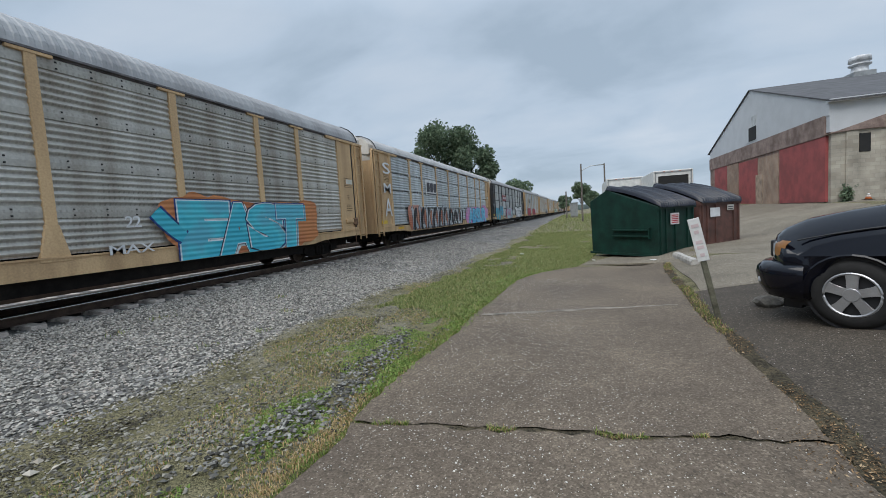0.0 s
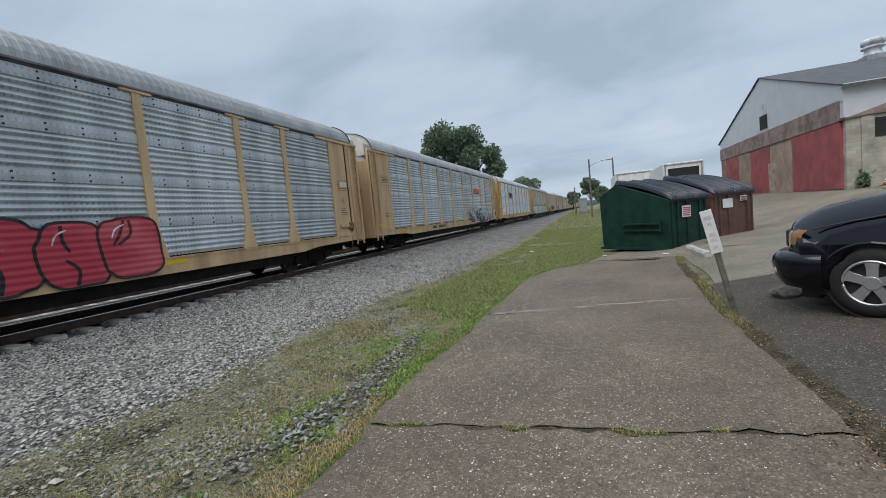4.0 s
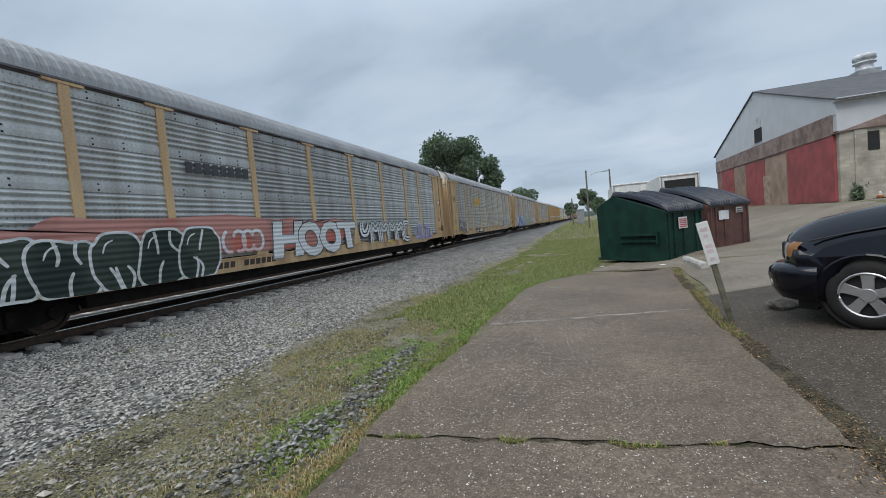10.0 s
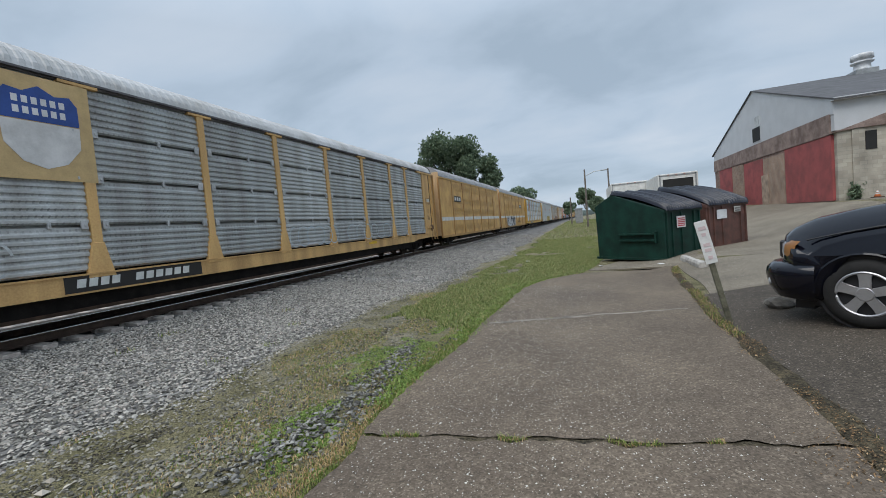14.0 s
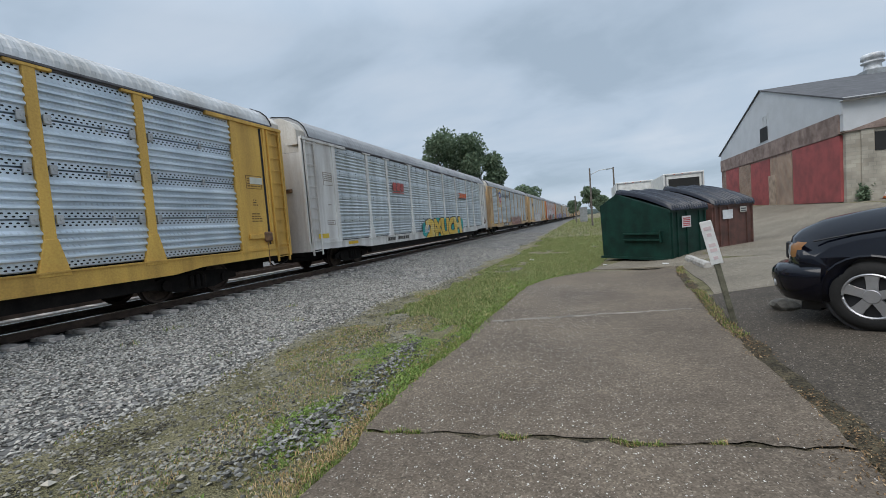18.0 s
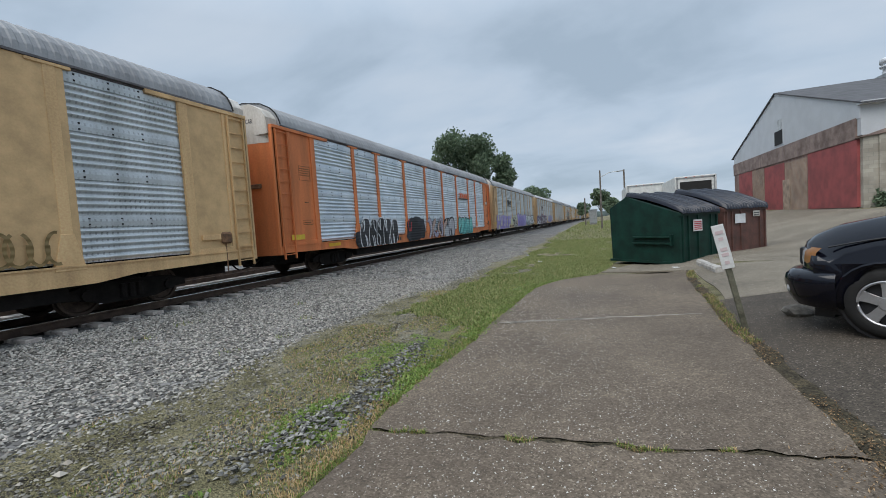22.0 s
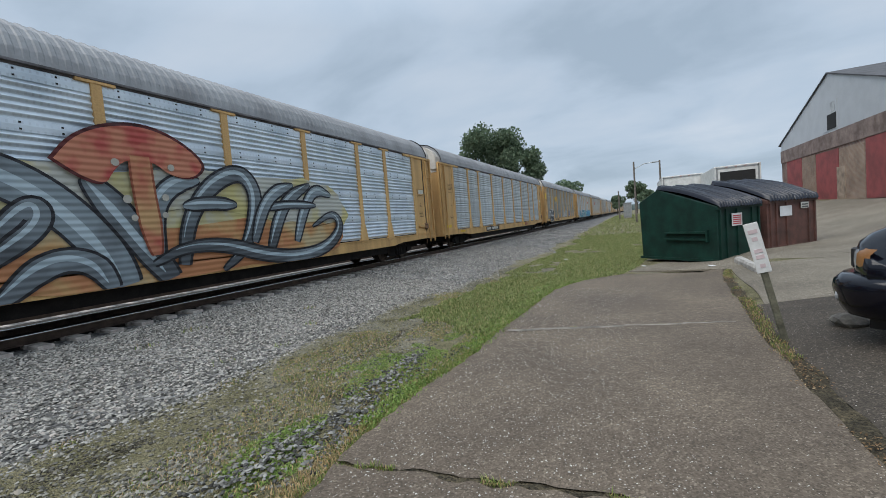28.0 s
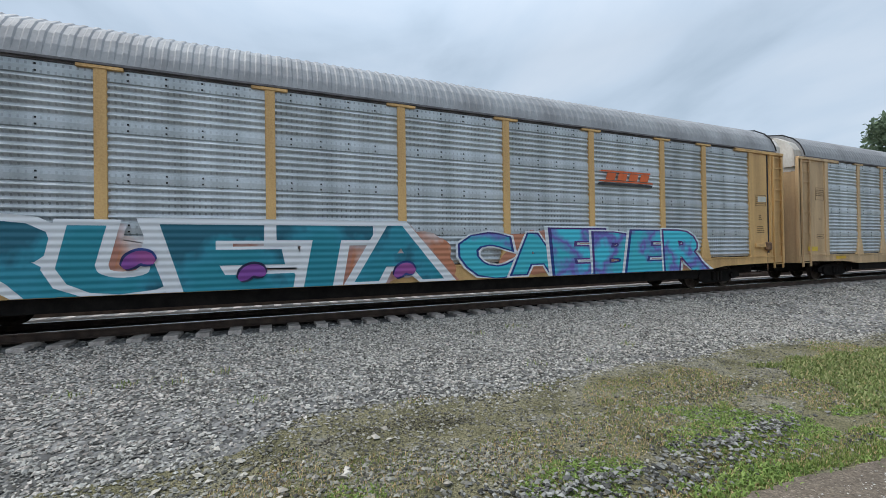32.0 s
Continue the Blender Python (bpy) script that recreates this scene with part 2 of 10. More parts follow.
def islands(name, stops, rough=0.85, trans=0.0):
    """Loose joined pieces (stones, blades, leaves): each takes a tone of its own."""
    m = bpy.data.materials.new(name)
    m.use_nodes = True
    n, l = m.node_tree.nodes, m.node_tree.links
    b = n["Principled BSDF"]
    b.inputs["Roughness"].default_value, b.inputs["Specular IOR Level"].default_value = rough, 0.2
    g, r = n.new("ShaderNodeNewGeometry"), n.new("ShaderNodeValToRGB")
    e = r.color_ramp.elements
    e[0].position, e[0].color = stops[0][0], (*stops[0][1], 1)
    e[1].position, e[1].color = stops[-1][0], (*stops[-1][1], 1)
    for p, q in stops[1:-1]:
        e.new(p).color = (*q, 1)
    l.new(g.outputs["Random Per Island"], r.inputs[0])
    l.new(r.outputs[0], b.inputs["Base Color"])
    if trans:
        t, mx = n.new("ShaderNodeBsdfTranslucent"), n.new("ShaderNodeMixShader")
        mx.inputs[0].default_value = trans
        l.new(r.outputs[0], t.inputs["Color"])
        l.new(b.outputs[0], mx.inputs[1])
        l.new(t.outputs[0], mx.inputs[2])
        l.new(mx.outputs[0], n["Material Output"].inputs["Surface"])
    return m


def brickmat(name, c1, c2, mortar, w=0.21, h=0.07):
    m = bpy.data.materials.new(name)
    m.use_nodes = True
    n, l = m.node_tree.nodes, m.node_tree.links
    b = n["Principled BSDF"]
    b.inputs["Roughness"].default_value = 0.9
    tc, sp, cb, ad = n.new("ShaderNodeTexCoord"), n.new("ShaderNodeSeparateXYZ"), n.new("ShaderNodeCombineXYZ"), n.new("ShaderNodeMath")
    l.new(tc.outputs["Object"], sp.inputs[0])
    l.new(sp.outputs["X"], ad.inputs[0])
    l.new(sp.outputs["Y"], ad.inputs[1])
    l.new(ad.outputs[0], cb.inputs[0])
    l.new(sp.outputs["Z"], cb.inputs[1])
    t = n.new("ShaderNodeTexBrick")
    t.inputs["Color1"].default_value, t.inputs["Color2"].default_value, t.inputs["Mortar"].default_value = (*c1, 1), (*c2, 1), (*mortar, 1)
    t.inputs["Scale"].default_value, t.inputs["Brick Width"].default_value, t.inputs["Row Height"].default_value = 1.0, w, h
    t.inputs["Mortar Size"].default_value = 0.008
    l.new(cb.outputs[0], t.inputs["Vector"])
    a = n.new("ShaderNodeTexNoise")
    a.inputs["Scale"].default_value, a.inputs["Detail"].default_value = 1.1, 8
    l.new(tc.outputs["Object"], a.inputs["Vector"])
    mx = n.new("ShaderNodeMix")
    mx.data_type, mx.blend_type = "RGBA", "OVERLAY"
    mx.inputs["Factor"].default_value = 0.7
    l.new(t.outputs["Color"], mx.inputs["A"])
    l.new(a.outputs["Fac"], mx.inputs["B"])
    l.new(mx.outputs["Result"], b.inputs["Base Color"])
    bp = n.new("ShaderNodeBump")
    bp.inputs["Strength"].default_value, bp.inputs["Distance"].default_value = 0.4, 0.008
    bp.invert = True
    l.new(t.outputs["Fac"], bp.inputs["Height"])
    l.new(bp.outputs[0], b.inputs["Normal"])
    return m


# ---- mesh helpers ----
def box(bm, x0, x1, y0, y1, z0, z1, m=None):
    """A box between two corners, turned by m."""
    v = [bm.verts.new((x, y, z)) for z in (z0, z1) for x, y in ((x0, y0), (x1, y0), (x1, y1), (x0, y1))]
    if m is not None:
        for q in v:
            q.co = m @ q.co
    for f in ((3, 2, 1, 0), (4, 5, 6, 7), (0, 1, 5, 4), (1, 2, 6, 5), (2, 3, 7, 6), (3, 0, 4, 7)):
        bm.faces.new([v[i] for i in f])
    return v


def prism(bm, outline, axis, a, b):
    """An outline (two coordinates) drawn out along an axis from a to b."""
    def put(p, q):
        return {"x": (q, p[0], p[1]), "y": (p[0], q, p[1]), "z": (p[0], p[1], q)}[axis]
    va, vb = [bm.verts.new(put(p, a)) for p in outline], [bm.verts.new(put(p, b)) for p in outline]
    k = len(outline)
    bm.faces.new(va), bm.faces.new(vb[::-1])
    for i in range(k):
        bm.faces.new((va[i], vb[i], vb[(i + 1) % k], va[(i + 1) % k]))


def tube(bm, pts, radii, n=8, cap=True):
    """A round bar through points, with a radius at each."""
    rings = []
    for i, p in enumerate(pts):
        p = Vector(p)
        d = (Vector(pts[min(i + 1, len(pts) - 1)]) - Vector(pts[max(i - 1, 0)])).normalized()
        s = d.orthogonal().normalized() if abs(d.z) > 0.99 else d.cross(Vector((0, 0, 1))).normalized()
        u = s.cross(d)
        r = radii[i] if isinstance(radii, (list, tuple)) else radii
        rings.append([bm.verts.new(p + (s * math.cos(2 * math.pi * j / n) + u * math.sin(2 * math.pi * j / n)) * r) for j in range(n)])
    for a, b in zip(rings, rings[1:]):
        for j in range(n):
            bm.faces.new((a[j], a[(j + 1) % n], b[(j + 1) % n], b[j]))
    if cap:
        bm.faces.new(rings[0][::-1]), bm.faces.new(rings[-1])


def lathe(bm, prof, n=20, m=None):
    """A turned shape: (radius, height) pairs round z."""
    rings = [[bm.verts.new((r * math.cos(2 * math.pi * j / n), r * math.sin(2 * math.pi * j / n), z)) for j in range(n)] for r, z in prof]
    if m is not None:
        for q in rings:
            for v in q:
                v.co = m @ v.co
    for a, b in zip(rings, rings[1:]):
        for j in range(n):
            bm.faces.new((a[j], a[(j + 1) % n], b[(j + 1) % n], b[j]))
    bm.faces.new(rings[0][::-1]), bm.faces.new(rings[-1])


def mesh_of(name, bm, material, smooth=False, bevel=0.0):
    if bevel:
        bmesh.ops.bevel(bm, geom=bm.edges[:], offset=bevel, segments=1, affect="EDGES", clamp_overlap=True)
    bmesh.ops.recalc_face_normals(bm, faces=bm.faces[:])
    me = bpy.data.meshes.new(name)
    bm.to_mesh(me)
    bm.free()
    me.materials.append(material)
    if smooth:
        for p in me.polygons:
            p.use_smooth = True
    return me


def part(name, bm, material, parent, label="", smooth=False, bevel=0.0):
    """ONE mesh object from a bmesh, under a thing or a part (or top-level, parent None)."""
    ob = new(name, mesh_of(name, bm, material, smooth, bevel))
    if parent is not None:
        ob.parent = parent
    if label:
        ob["label"] = label
    return ob


def share(name, me, parent, m=None, material=None, label=""):
    """An object on a mesh that others use too; material overrides on the object."""
    ob = new(name, me)
    ob.parent = parent
    if m is not None:
        ob.matrix_basis = m
    if material is not None:
        ob.material_slots[0].link = "OBJECT"
        ob.material_slots[0].material = material
    if label:
        ob["label"] = label
    return ob


def thing(name, m, label, category, group="", kind=""):
    ob = new(name)
    ob.empty_display_size = 0.2
    ob.matrix_world = m
    return tagged(ob, label, category, group, kind)


def raw(name, verts, faces, material, smooth=False):
    me = bpy.data.meshes.new(name)
    me.from_pydata(verts, [], faces)
    me.materials.append(material)
    if smooth:
        for p in me.polygons:
            p.use_smooth = True
    return new(name, me)

# the far end of the place stands askew to the track
BACK = Matrix.Translation((0.17, 0.91, 0)) @ Matrix.Rotation(radians(3.3), 4, "Z") @ Matrix.Translation((-0.17, -0.06, 0))


def askew(x, y):
    v = BACK @ Vector((x, y, 0))
    return v.x, v.y


# ---- ground: falls slightly along the track, rises to the buildings ----
TRACK_X, RAIL_Z = -11.13, 0.33


def lerp(v, xs, ys):
    return float(np.interp(v, xs, ys))


def ground_z(x, y):
    z = lerp(y, [-60, 0, 22, 32, 60, 110, 300], [1.11, 0, -0.41, -0.42, 0.0, 0.45, 0.6])
    if y > -15:
        k = min(1.0, (y + 15) / 12)
        z += k * lerp(x, [1.8, 3.8, 6.6, 12.3, 60], [0, 0.31, 0.42, 1.66, 2.0])
    # towards the ballast the ground takes the level of the track
    k = lerp(x, [-8.6, -4.2], [1, 0])
    z = z * (1 - k) + k * 0.02
    if x < -13.6:
        z = 0.02 + lerp(x, [-30, -13.6], [-0.2, 0])
    return z


def sheet(name, xs, ys, dz, material, keep=None):
    idx, verts, faces = {}, [], []
    for i, x in enumerate(xs):
        for j, y in enumerate(ys):
            idx[i, j] = len(verts)
            verts.append((x, y, ground_z(x, y) + dz))
    for i in range(len(xs) - 1):
        for j in range(len(ys) - 1):
            if keep is None or keep((xs[i] + xs[i + 1]) / 2, (ys[j] + ys[j + 1]) / 2):
                faces.append((idx[i, j], idx[i + 1, j], idx[i + 1, j + 1], idx[i, j + 1]))
    return raw(name, verts, faces, material, True)


M_GROUND = soil("verge_soil", [(0.30, (0.055, 0.05, 0.032)), (0.42, (0.12, 0.11, 0.058)), (0.52, (0.17, 0.152, 0.088)), (0.62, (0.185, 0.172, 0.125)), (0.78, (0.26, 0.205, 0.125))], 1.3, 75, 80.0)
M_GRAVEL = soil("grey_ballast", [(0.3, (0.06, 0.058, 0.055)), (0.5, (0.125, 0.121, 0.116)), (0.7, (0.22, 0.214, 0.204))], 0.9, 50, 15.0)
M_ASPHALT = asphalt("worn_asphalt", (0.186, 0.152, 0.120), (0.34, 0.30, 0.25), (1.0, 0.97, 0.91))
M_LOT = asphalt("lot_asphalt", (0.25, 0.222, 0.178), (0.43, 0.39, 0.325), (1.0, 0.98, 0.94))
M_DARKASPH = asphalt("dark_asphalt", (0.090, 0.077, 0.063), (0.26, 0.23, 0.2), (1.0, 0.97, 0.92))

gx = [-900, -400, -150, -60, -30, -20, -14.5, -13.6, -12, -10, -8.6, -7.5, -6.5, -5.5, -4.8, -4.2, -3.6, -3, -2.5, -2, -1.5, -1, -0.5, 0, 0.5, 1, 1.8, 2.5, 3.2, 3.8, 5, 6.6, 9, 12.3, 20, 40, 60, 150, 400, 900]
gy = [-900, -400, -150, -100, -60] + list(range(-40, 61, 2)) + [70, 90, 120, 200, 400, 900]
tagged(sheet("ground", gx, gy, 0.0, M_GROUND), "uneven verge soil with dry grass and gravel", "ground", kind="structure")
# shoulder of ballast beside the track
BED_X = [-30, -22, -16.5, -14.6, -13.6, -12.7, -9.6, -9.2, -8.8, -8.2, -7.5, -6.8, -6.0, -5.2, -4.55, -3.2]
BED_Z = [-0.05, 0.0, 0.04, 0.05, 0.05, 0.065, 0.065, 0.06, 0.06, 0.05, 0.035, 0.03, 0.025, 0.02, -0.03, -0.05]


def ballast_z(x, y):
    e = 0.22 * math.sin(y * 0.55) + 0.12 * math.sin(y * 1.7 + 1) + lerp(y, [-5, -2.5, 1.5], [2.0, 1.6, 0])
    w = ground_z(x, y) + lerp(x - (e if x > -8 else 0), BED_X, BED_Z) if x > -8.6 else lerp(x, BED_X, BED_Z) + 0.02
    return w


def ballast():
    ys = [-900, -400, -200, -100, -60] + [q * 0.5 for q in range(-80, 121)] + [80, 120, 200, 400, 900]
    verts = [(x, y, ballast_z(x, y)) for x in BED_X for y in ys]
    k = len(ys)
    faces = [(i * k + j, (i + 1) * k + j, (i + 1) * k + j + 1, i * k + j + 1) for i in range(len(BED_X) - 1) for j in range(k - 1)]
    return raw("ballast_bed", verts, faces, M_GRAVEL, True)


tagged(ballast(), "bed of grey crushed stone under and beside the track", "ballast", kind="structure")


def strip(name, left, right, ys, dz, material, label, thick=0.05, kind="structure", warp=None):
    """A paved strip between two edge lines x(y), with thickness, its surface following the ground."""
    verts, faces = [], []
    cols = 46 if warp else 34
    for y in ys:
        a, b = left(y), right(y)
        for x in [a + (b - a) * (u if warp else u ** 1.7) for u in np.linspace(0, 1, cols)]:
            w = warp(x, y) if warp else 0.0
            verts.append((x, y + w, ground_z(x, y) + dz + 0.006 * noise.noise(Vector((x, y * 0.7, 4)))))
        verts.append((a, y, ground_z(a, y) + dz - thick))
        verts.append((b, y, ground_z(b, y) + dz - thick))
    k = cols + 2
    for j in range(len(ys) - 1):
        for c in range(cols - 1):
            faces.append((j * k + c, j * k + c + 1, (j + 1) * k + c + 1, (j + 1) * k + c))
        faces.append((j * k + cols, j * k, (j + 1) * k, (j + 1) * k + cols))
        faces.append((j * k + cols - 1, j * k + cols + 1, (j + 1) * k + cols + 1, (j + 1) * k + cols - 1))
    ob = raw(name, verts, faces, material, False)
    return tagged(ob, label, "pavement", kind=kind)


def wob(y, s=0.0, a=0.05):
    return a * noise.noise(Vector((y * 0.9 + s, s, 0.3))) + a * 0.6 * noise.noise(Vector((y * 3.1, s, 1.7))) + a * 0.4 * noise.noise(Vector((y * 9.0, s, 5.7)))


def path_left(y):
    return lerp(y, [-15.55, -10.15, -5.75, -2.87, -1.5, 3, 5, 8, 12, 13.6, 14.8], [-1.19, -1.67, -1.91, -1.90, -1.86, -1.97, -2.02, -1.93, -1.83, -1.2, -0.2]) + wob(y, 2, 0.09)


def path_right(y):
    return lerp(y, [-16.5, 3, 4, 5.6, 8, 12.4, 14.8], [1.2, 1.62, 1.68, 1.68, 1.8, 2.15, 2.4]) + wob(y, 9, 0.06)


# slabs part along rough cracks: place and slant of each
SEAMS = [(-14.0, 0.0), (-9.4, 0.05), (-2.48, 0.23), (3.34, 0.115), (7.95, 0.32), (14.8, 0.0)]


def crack(i, x):
    c, k = SEAMS[i]
    return c + k * x + 0.07 * noise.noise(Vector((x * 1.7, i * 3.1, 0.5))) + 0.05 * noise.noise(Vector((x * 5.0, i, 2.5))) + 0.03 * noise.noise(Vector((x * 14.0, i, 7.5)))


for i in range(len(SEAMS) - 1):
    a, b = SEAMS[i][0], SEAMS[i + 1][0]
    ys = list(np.linspace(a, b, max(8, int((b - a) * 9))))

    def warp(x, y, i=i, a=a, b=b):
        k = (y - a) / (b - a)
        gap = [0.006, 0.006, 0.020, 0.032, 0.005, 0.01]
        rag = 0.3 + 2.0 * abs(noise.noise(Vector((x * 3.5, i, 9.1))))
        open_a, open_b = gap[i] * rag, gap[i + 1] * (0.3 + 2.0 * abs(noise.noise(Vector((x * 3.5, i + 1, 9.1)))))
        return (1 - k) * (crack(i, x) - a + open_a) + k * (crack(i + 1, x) - b - open_b)
    strip("path_slab", path_left, path_right, ys, 0.035, M_ASPHALT, "worn brown-grey asphalt path slab with rough edges", warp=warp)
# pale worn lip where two slabs meet
lip_x = list(np.linspace(-1.8, 1.6, 60))
lip = []
for x in lip_x:
    y, w = crack(4, x), 0.02 + 0.03 * abs(noise.noise(Vector((x * 4.0, 2.0, 1.0))))
    lip += [(x, y - 0.012, ground_z(x, y) + 0.03), (x, y - 0.015, ground_z(x, y) + 0.048), (x, y - 0.015 - w, ground_z(x, y) + 0.05), (x, y - 0.03 - w * 2, ground_z(x, y) + 0.034)]
lip_faces = [(4 * i + k, 4 * i + 4 + k, 4 * i + 5 + k, 4 * i + 1 + k) for i in range(len(lip_x) - 1) for k in range(3)]
tagged(raw("path_lip", lip, lip_faces, mat("pale_worn_asphalt", (0.20, 0.18, 0.155), 0.9, 0, 0.2, 6, 60, 0.3), False), "pale worn lip of a slab in the path", "pavement", kind="structure")
M_SOIL = soil("dark_crack_soil", [(0.3, (0.028, 0.024, 0.016)), (0.5, (0.06, 0.05, 0.032)), (0.7, (0.105, 0.085, 0.052))], 6.0, 90, 60.0)


def ribbon(name, centre, half, along, dz, label):
    """A crumbly band of soil along a line: centre(u) gives x, y; half(u) half its width; humped and uneven."""
    verts, faces = [], []
    for u in along:
        (x, y), w = centre(u), half(u)
        (x2, y2) = centre(u + 0.01)
        d = math.hypot(x2 - x, y2 - y) or 1
        nx, ny = -(y2 - y) / d, (x2 - x) / d
        for k in (-1.0, -0.6, -0.2, 0.2, 0.6, 1.0):
            px, py = x + nx * k * w, y + ny * k * w
            verts.append((px, py, ground_z(px, py) + dz + 0.012 * (1 - k * k) + 0.010 * noise.noise(Vector((px * 14, py * 14, 3)))))
    for i in range(len(along) - 1):
        for k in range(5):
            faces.append((i * 6 + k, i * 6 + k + 1, i * 6 + k + 7, i * 6 + k + 6))
    return tagged(raw(name, verts, faces, M_SOIL, True), label, "soil", kind="structure")


for i in (2, 3, 4):
    ribbon("crack_soil", lambda u, i=i: (u, crack(i, u)), lambda u: 0.07, list(np.linspace(-1.75, 1.55, 70)), 0.016, "dark crumbly soil in a crack of the path")
ribbon("edge_soil", lambda u: (path_right(u) + 0.09, u), lambda u: 0.10 + 0.05 * noise.noise(Vector((u * 1.6, 2, 2))), list(np.linspace(2.0, 14.6, 160)), 0.022, "dark mossy soil along the edge of the path")
# darker parking bay where the car stands, and the paler lot behind
strip("pavement_bay", lambda y: path_right(y) + lerp(y, [0.5, 3.0], [0.03, 0.17]) + wob(y, 5, 0.05) * lerp(y, [0.5, 3.0], [0.3, 1]), lambda y: 30.0, list(np.linspace(-3.5, 9.6, 40)), 0.02, M_DARKASPH, "dark patched asphalt parking bay")
strip("pavement_lot", lambda y: lerp(y, [9.6, 14.8, 15, 24, 60], [2.3, 2.6, -0.3, 3.5, 5]) + wob(y, 3, 0.08), lambda y: 40.0, list(np.linspace(9.62, 60, 60)), 0.02, M_LOT, "pale worn asphalt yard before the warehouse")
strip("pavement_station", lambda y: lerp(y, [-60, -17, -15.5], [-3.0, 1.0, 1.2]) if y < -15.5 else path_right(y) + 0.03, lambda y: 40.0, list(np.linspace(-60, -3.52, 50)), 0.022, M_LOT, "pale asphalt parking place by the station")
# the street that crosses the track, ramped up to the rail heads


def street():
    xs, ys = [-60, -20, -14, -13, -12.2, -10.2, -9.4, -8.2, -6, -4, -2.5, -1, 1.3], list(np.linspace(-31, -16.65, 8))
    def z(x, y):
        k = lerp(x, [-20, -13.2, -9.2, -3.5], [0, 1, 1, 0])
        return (ground_z(x, y) + 0.05) * (1 - k) + 0.32 * k
    def ye(x, y):
        return y + (lerp(x, [-8, -1.5], [-3.7, 0.2]) if y > -17 else 0)
    verts = [(x, ye(x, y), z(x, y)) for x in xs for y in ys]
    k = len(ys)
    faces = [(i * k + j, (i + 1) * k + j, (i + 1) * k + j + 1, i * k + j + 1) for i in range(len(xs) - 1) for j in range(k - 1)]
    return raw("road_crossing", verts, faces, M_LOT, True)


tagged(street(), "grey asphalt street ramped over the rails", "road", kind="structure")

# ---- the track ----
M_RAIL = mat("rusty_rail_steel", (0.075, 0.05, 0.037), 0.75, 0.2, 0.2, 4, 60, 0.1)
M_RAILTOP = mat("polished_rail_head", (0.5, 0.49, 0.48), 0.25, 1.0, 0.08, 6, 80, 0.03)
M_TIE = mat("weathered_tie_wood", (0.42, 0.37, 0.33), 0.9, 0, 0.25, 5, 45, 0.4, 0.01, rnd=0.22)


def track(cx, label):
    root = thing("railway_track", Matrix.Translation((cx, 0, 0)), label, "railway track", kind="structure")
    for side in (-1, 1):
        bm = bmesh.new()
        o = [(-0.07, 0), (0.07, 0), (0.07, 0.015), (0.012, 0.035), (0.012, 0.13), (0.037, 0.14), (0.037, 0.168), (-0.037, 0.168), (-0.037, 0.14), (-0.012, 0.13), (-0.012, 0.035), (-0.07, 0.015)]
        prism(bm, [(side * 0.755 + p, RAIL_Z - 0.175 + q) for p, q in o], "y", -500, 700)
        r = part("rail", bm, M_RAIL, root, "brown rusty steel rail")
        bm = bmesh.new()
        box(bm, side * 0.755 - 0.034, side * 0.755 + 0.034, -500, 700, RAIL_Z - 0.007, RAIL_Z)
        part("rail_head", bm, M_RAILTOP, r, "polished bright running surface")
    bm = bmesh.new()
    box(bm, -1.36, 1.36, -0.125, 0.125, -0.18, 0)
    me = mesh_of("tie", bm, M_TIE, bevel=0.012)
    rng = random.Random(5)
    y = -38.0
    while y < 78:
        ob = share("tie", me, root, pose(rng.uniform(-0.06, 0.06), y + rng.uniform(-0.03, 0.03), RAIL_Z - 0.172 + rng.uniform(-0.006, 0.01), 0, 0, rng.uniform(-1.2, 1.2)))
        y += 0.58
    return root


track(TRACK_X, "main track of rusty rails on weathered ties")
# near-black sheets: shade under the train painted in, with oily grime between the rails
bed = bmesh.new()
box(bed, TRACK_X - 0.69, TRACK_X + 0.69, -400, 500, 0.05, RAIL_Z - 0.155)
# the same painted shade carried on beyond the far rail
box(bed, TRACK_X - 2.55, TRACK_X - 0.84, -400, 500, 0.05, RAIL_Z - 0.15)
tagged(part("track_grime", bed, soil("oily_track_shade", [(0.3, (0.012, 0.011, 0.010)), (0.5, (0.03, 0.026, 0.022)), (0.7, (0.055, 0.048, 0.04))], 2.0, 60, 22.0), None), "near-black sheets for painted shade under the train and oily grime", "ballast", kind="structure")
far_track = thing("railway_track", Matrix.Translation((TRACK_X - 4.3, 0, 0)), "second track beyond the train, pale rails", "railway track", kind="structure")
for side in (-1, 1):
    bm = bmesh.new()
    box(bm, side * 0.755 - 0.035, side * 0.755 + 0.035, -300, 400, 0.13, 0.3)
    part("rail", bm, M_RAIL, far_track)
bm = bmesh.new()
for i in range(-60, 90):
    box(bm, -1.29, 1.29, i * 0.6 - 0.11, i * 0.6 + 0.11, 0.0, 0.082)
tagged(part("tie_row", bm, M_TIE, far_track), kind="stuff")

# ---- the train of closed car carriers ----
SPEED, FIRST_GAP, CAR_L = 21.8, 17.75, 28.47
BODY = 27.35  # over the end frames
SIDE, SILL0, SILL1, EAVE = 1.5, 0.69, 1.09, 5.0


def frame_paint(name, c, rust=(0.16, 0.075, 0.03)):
    return mat(name, c, 0.62, 0, 0.17, 2.2, 26, 0.06, tint=tuple(a * 0.66 + b * 0.34 for a, b in zip(c, rust)), streak=True)


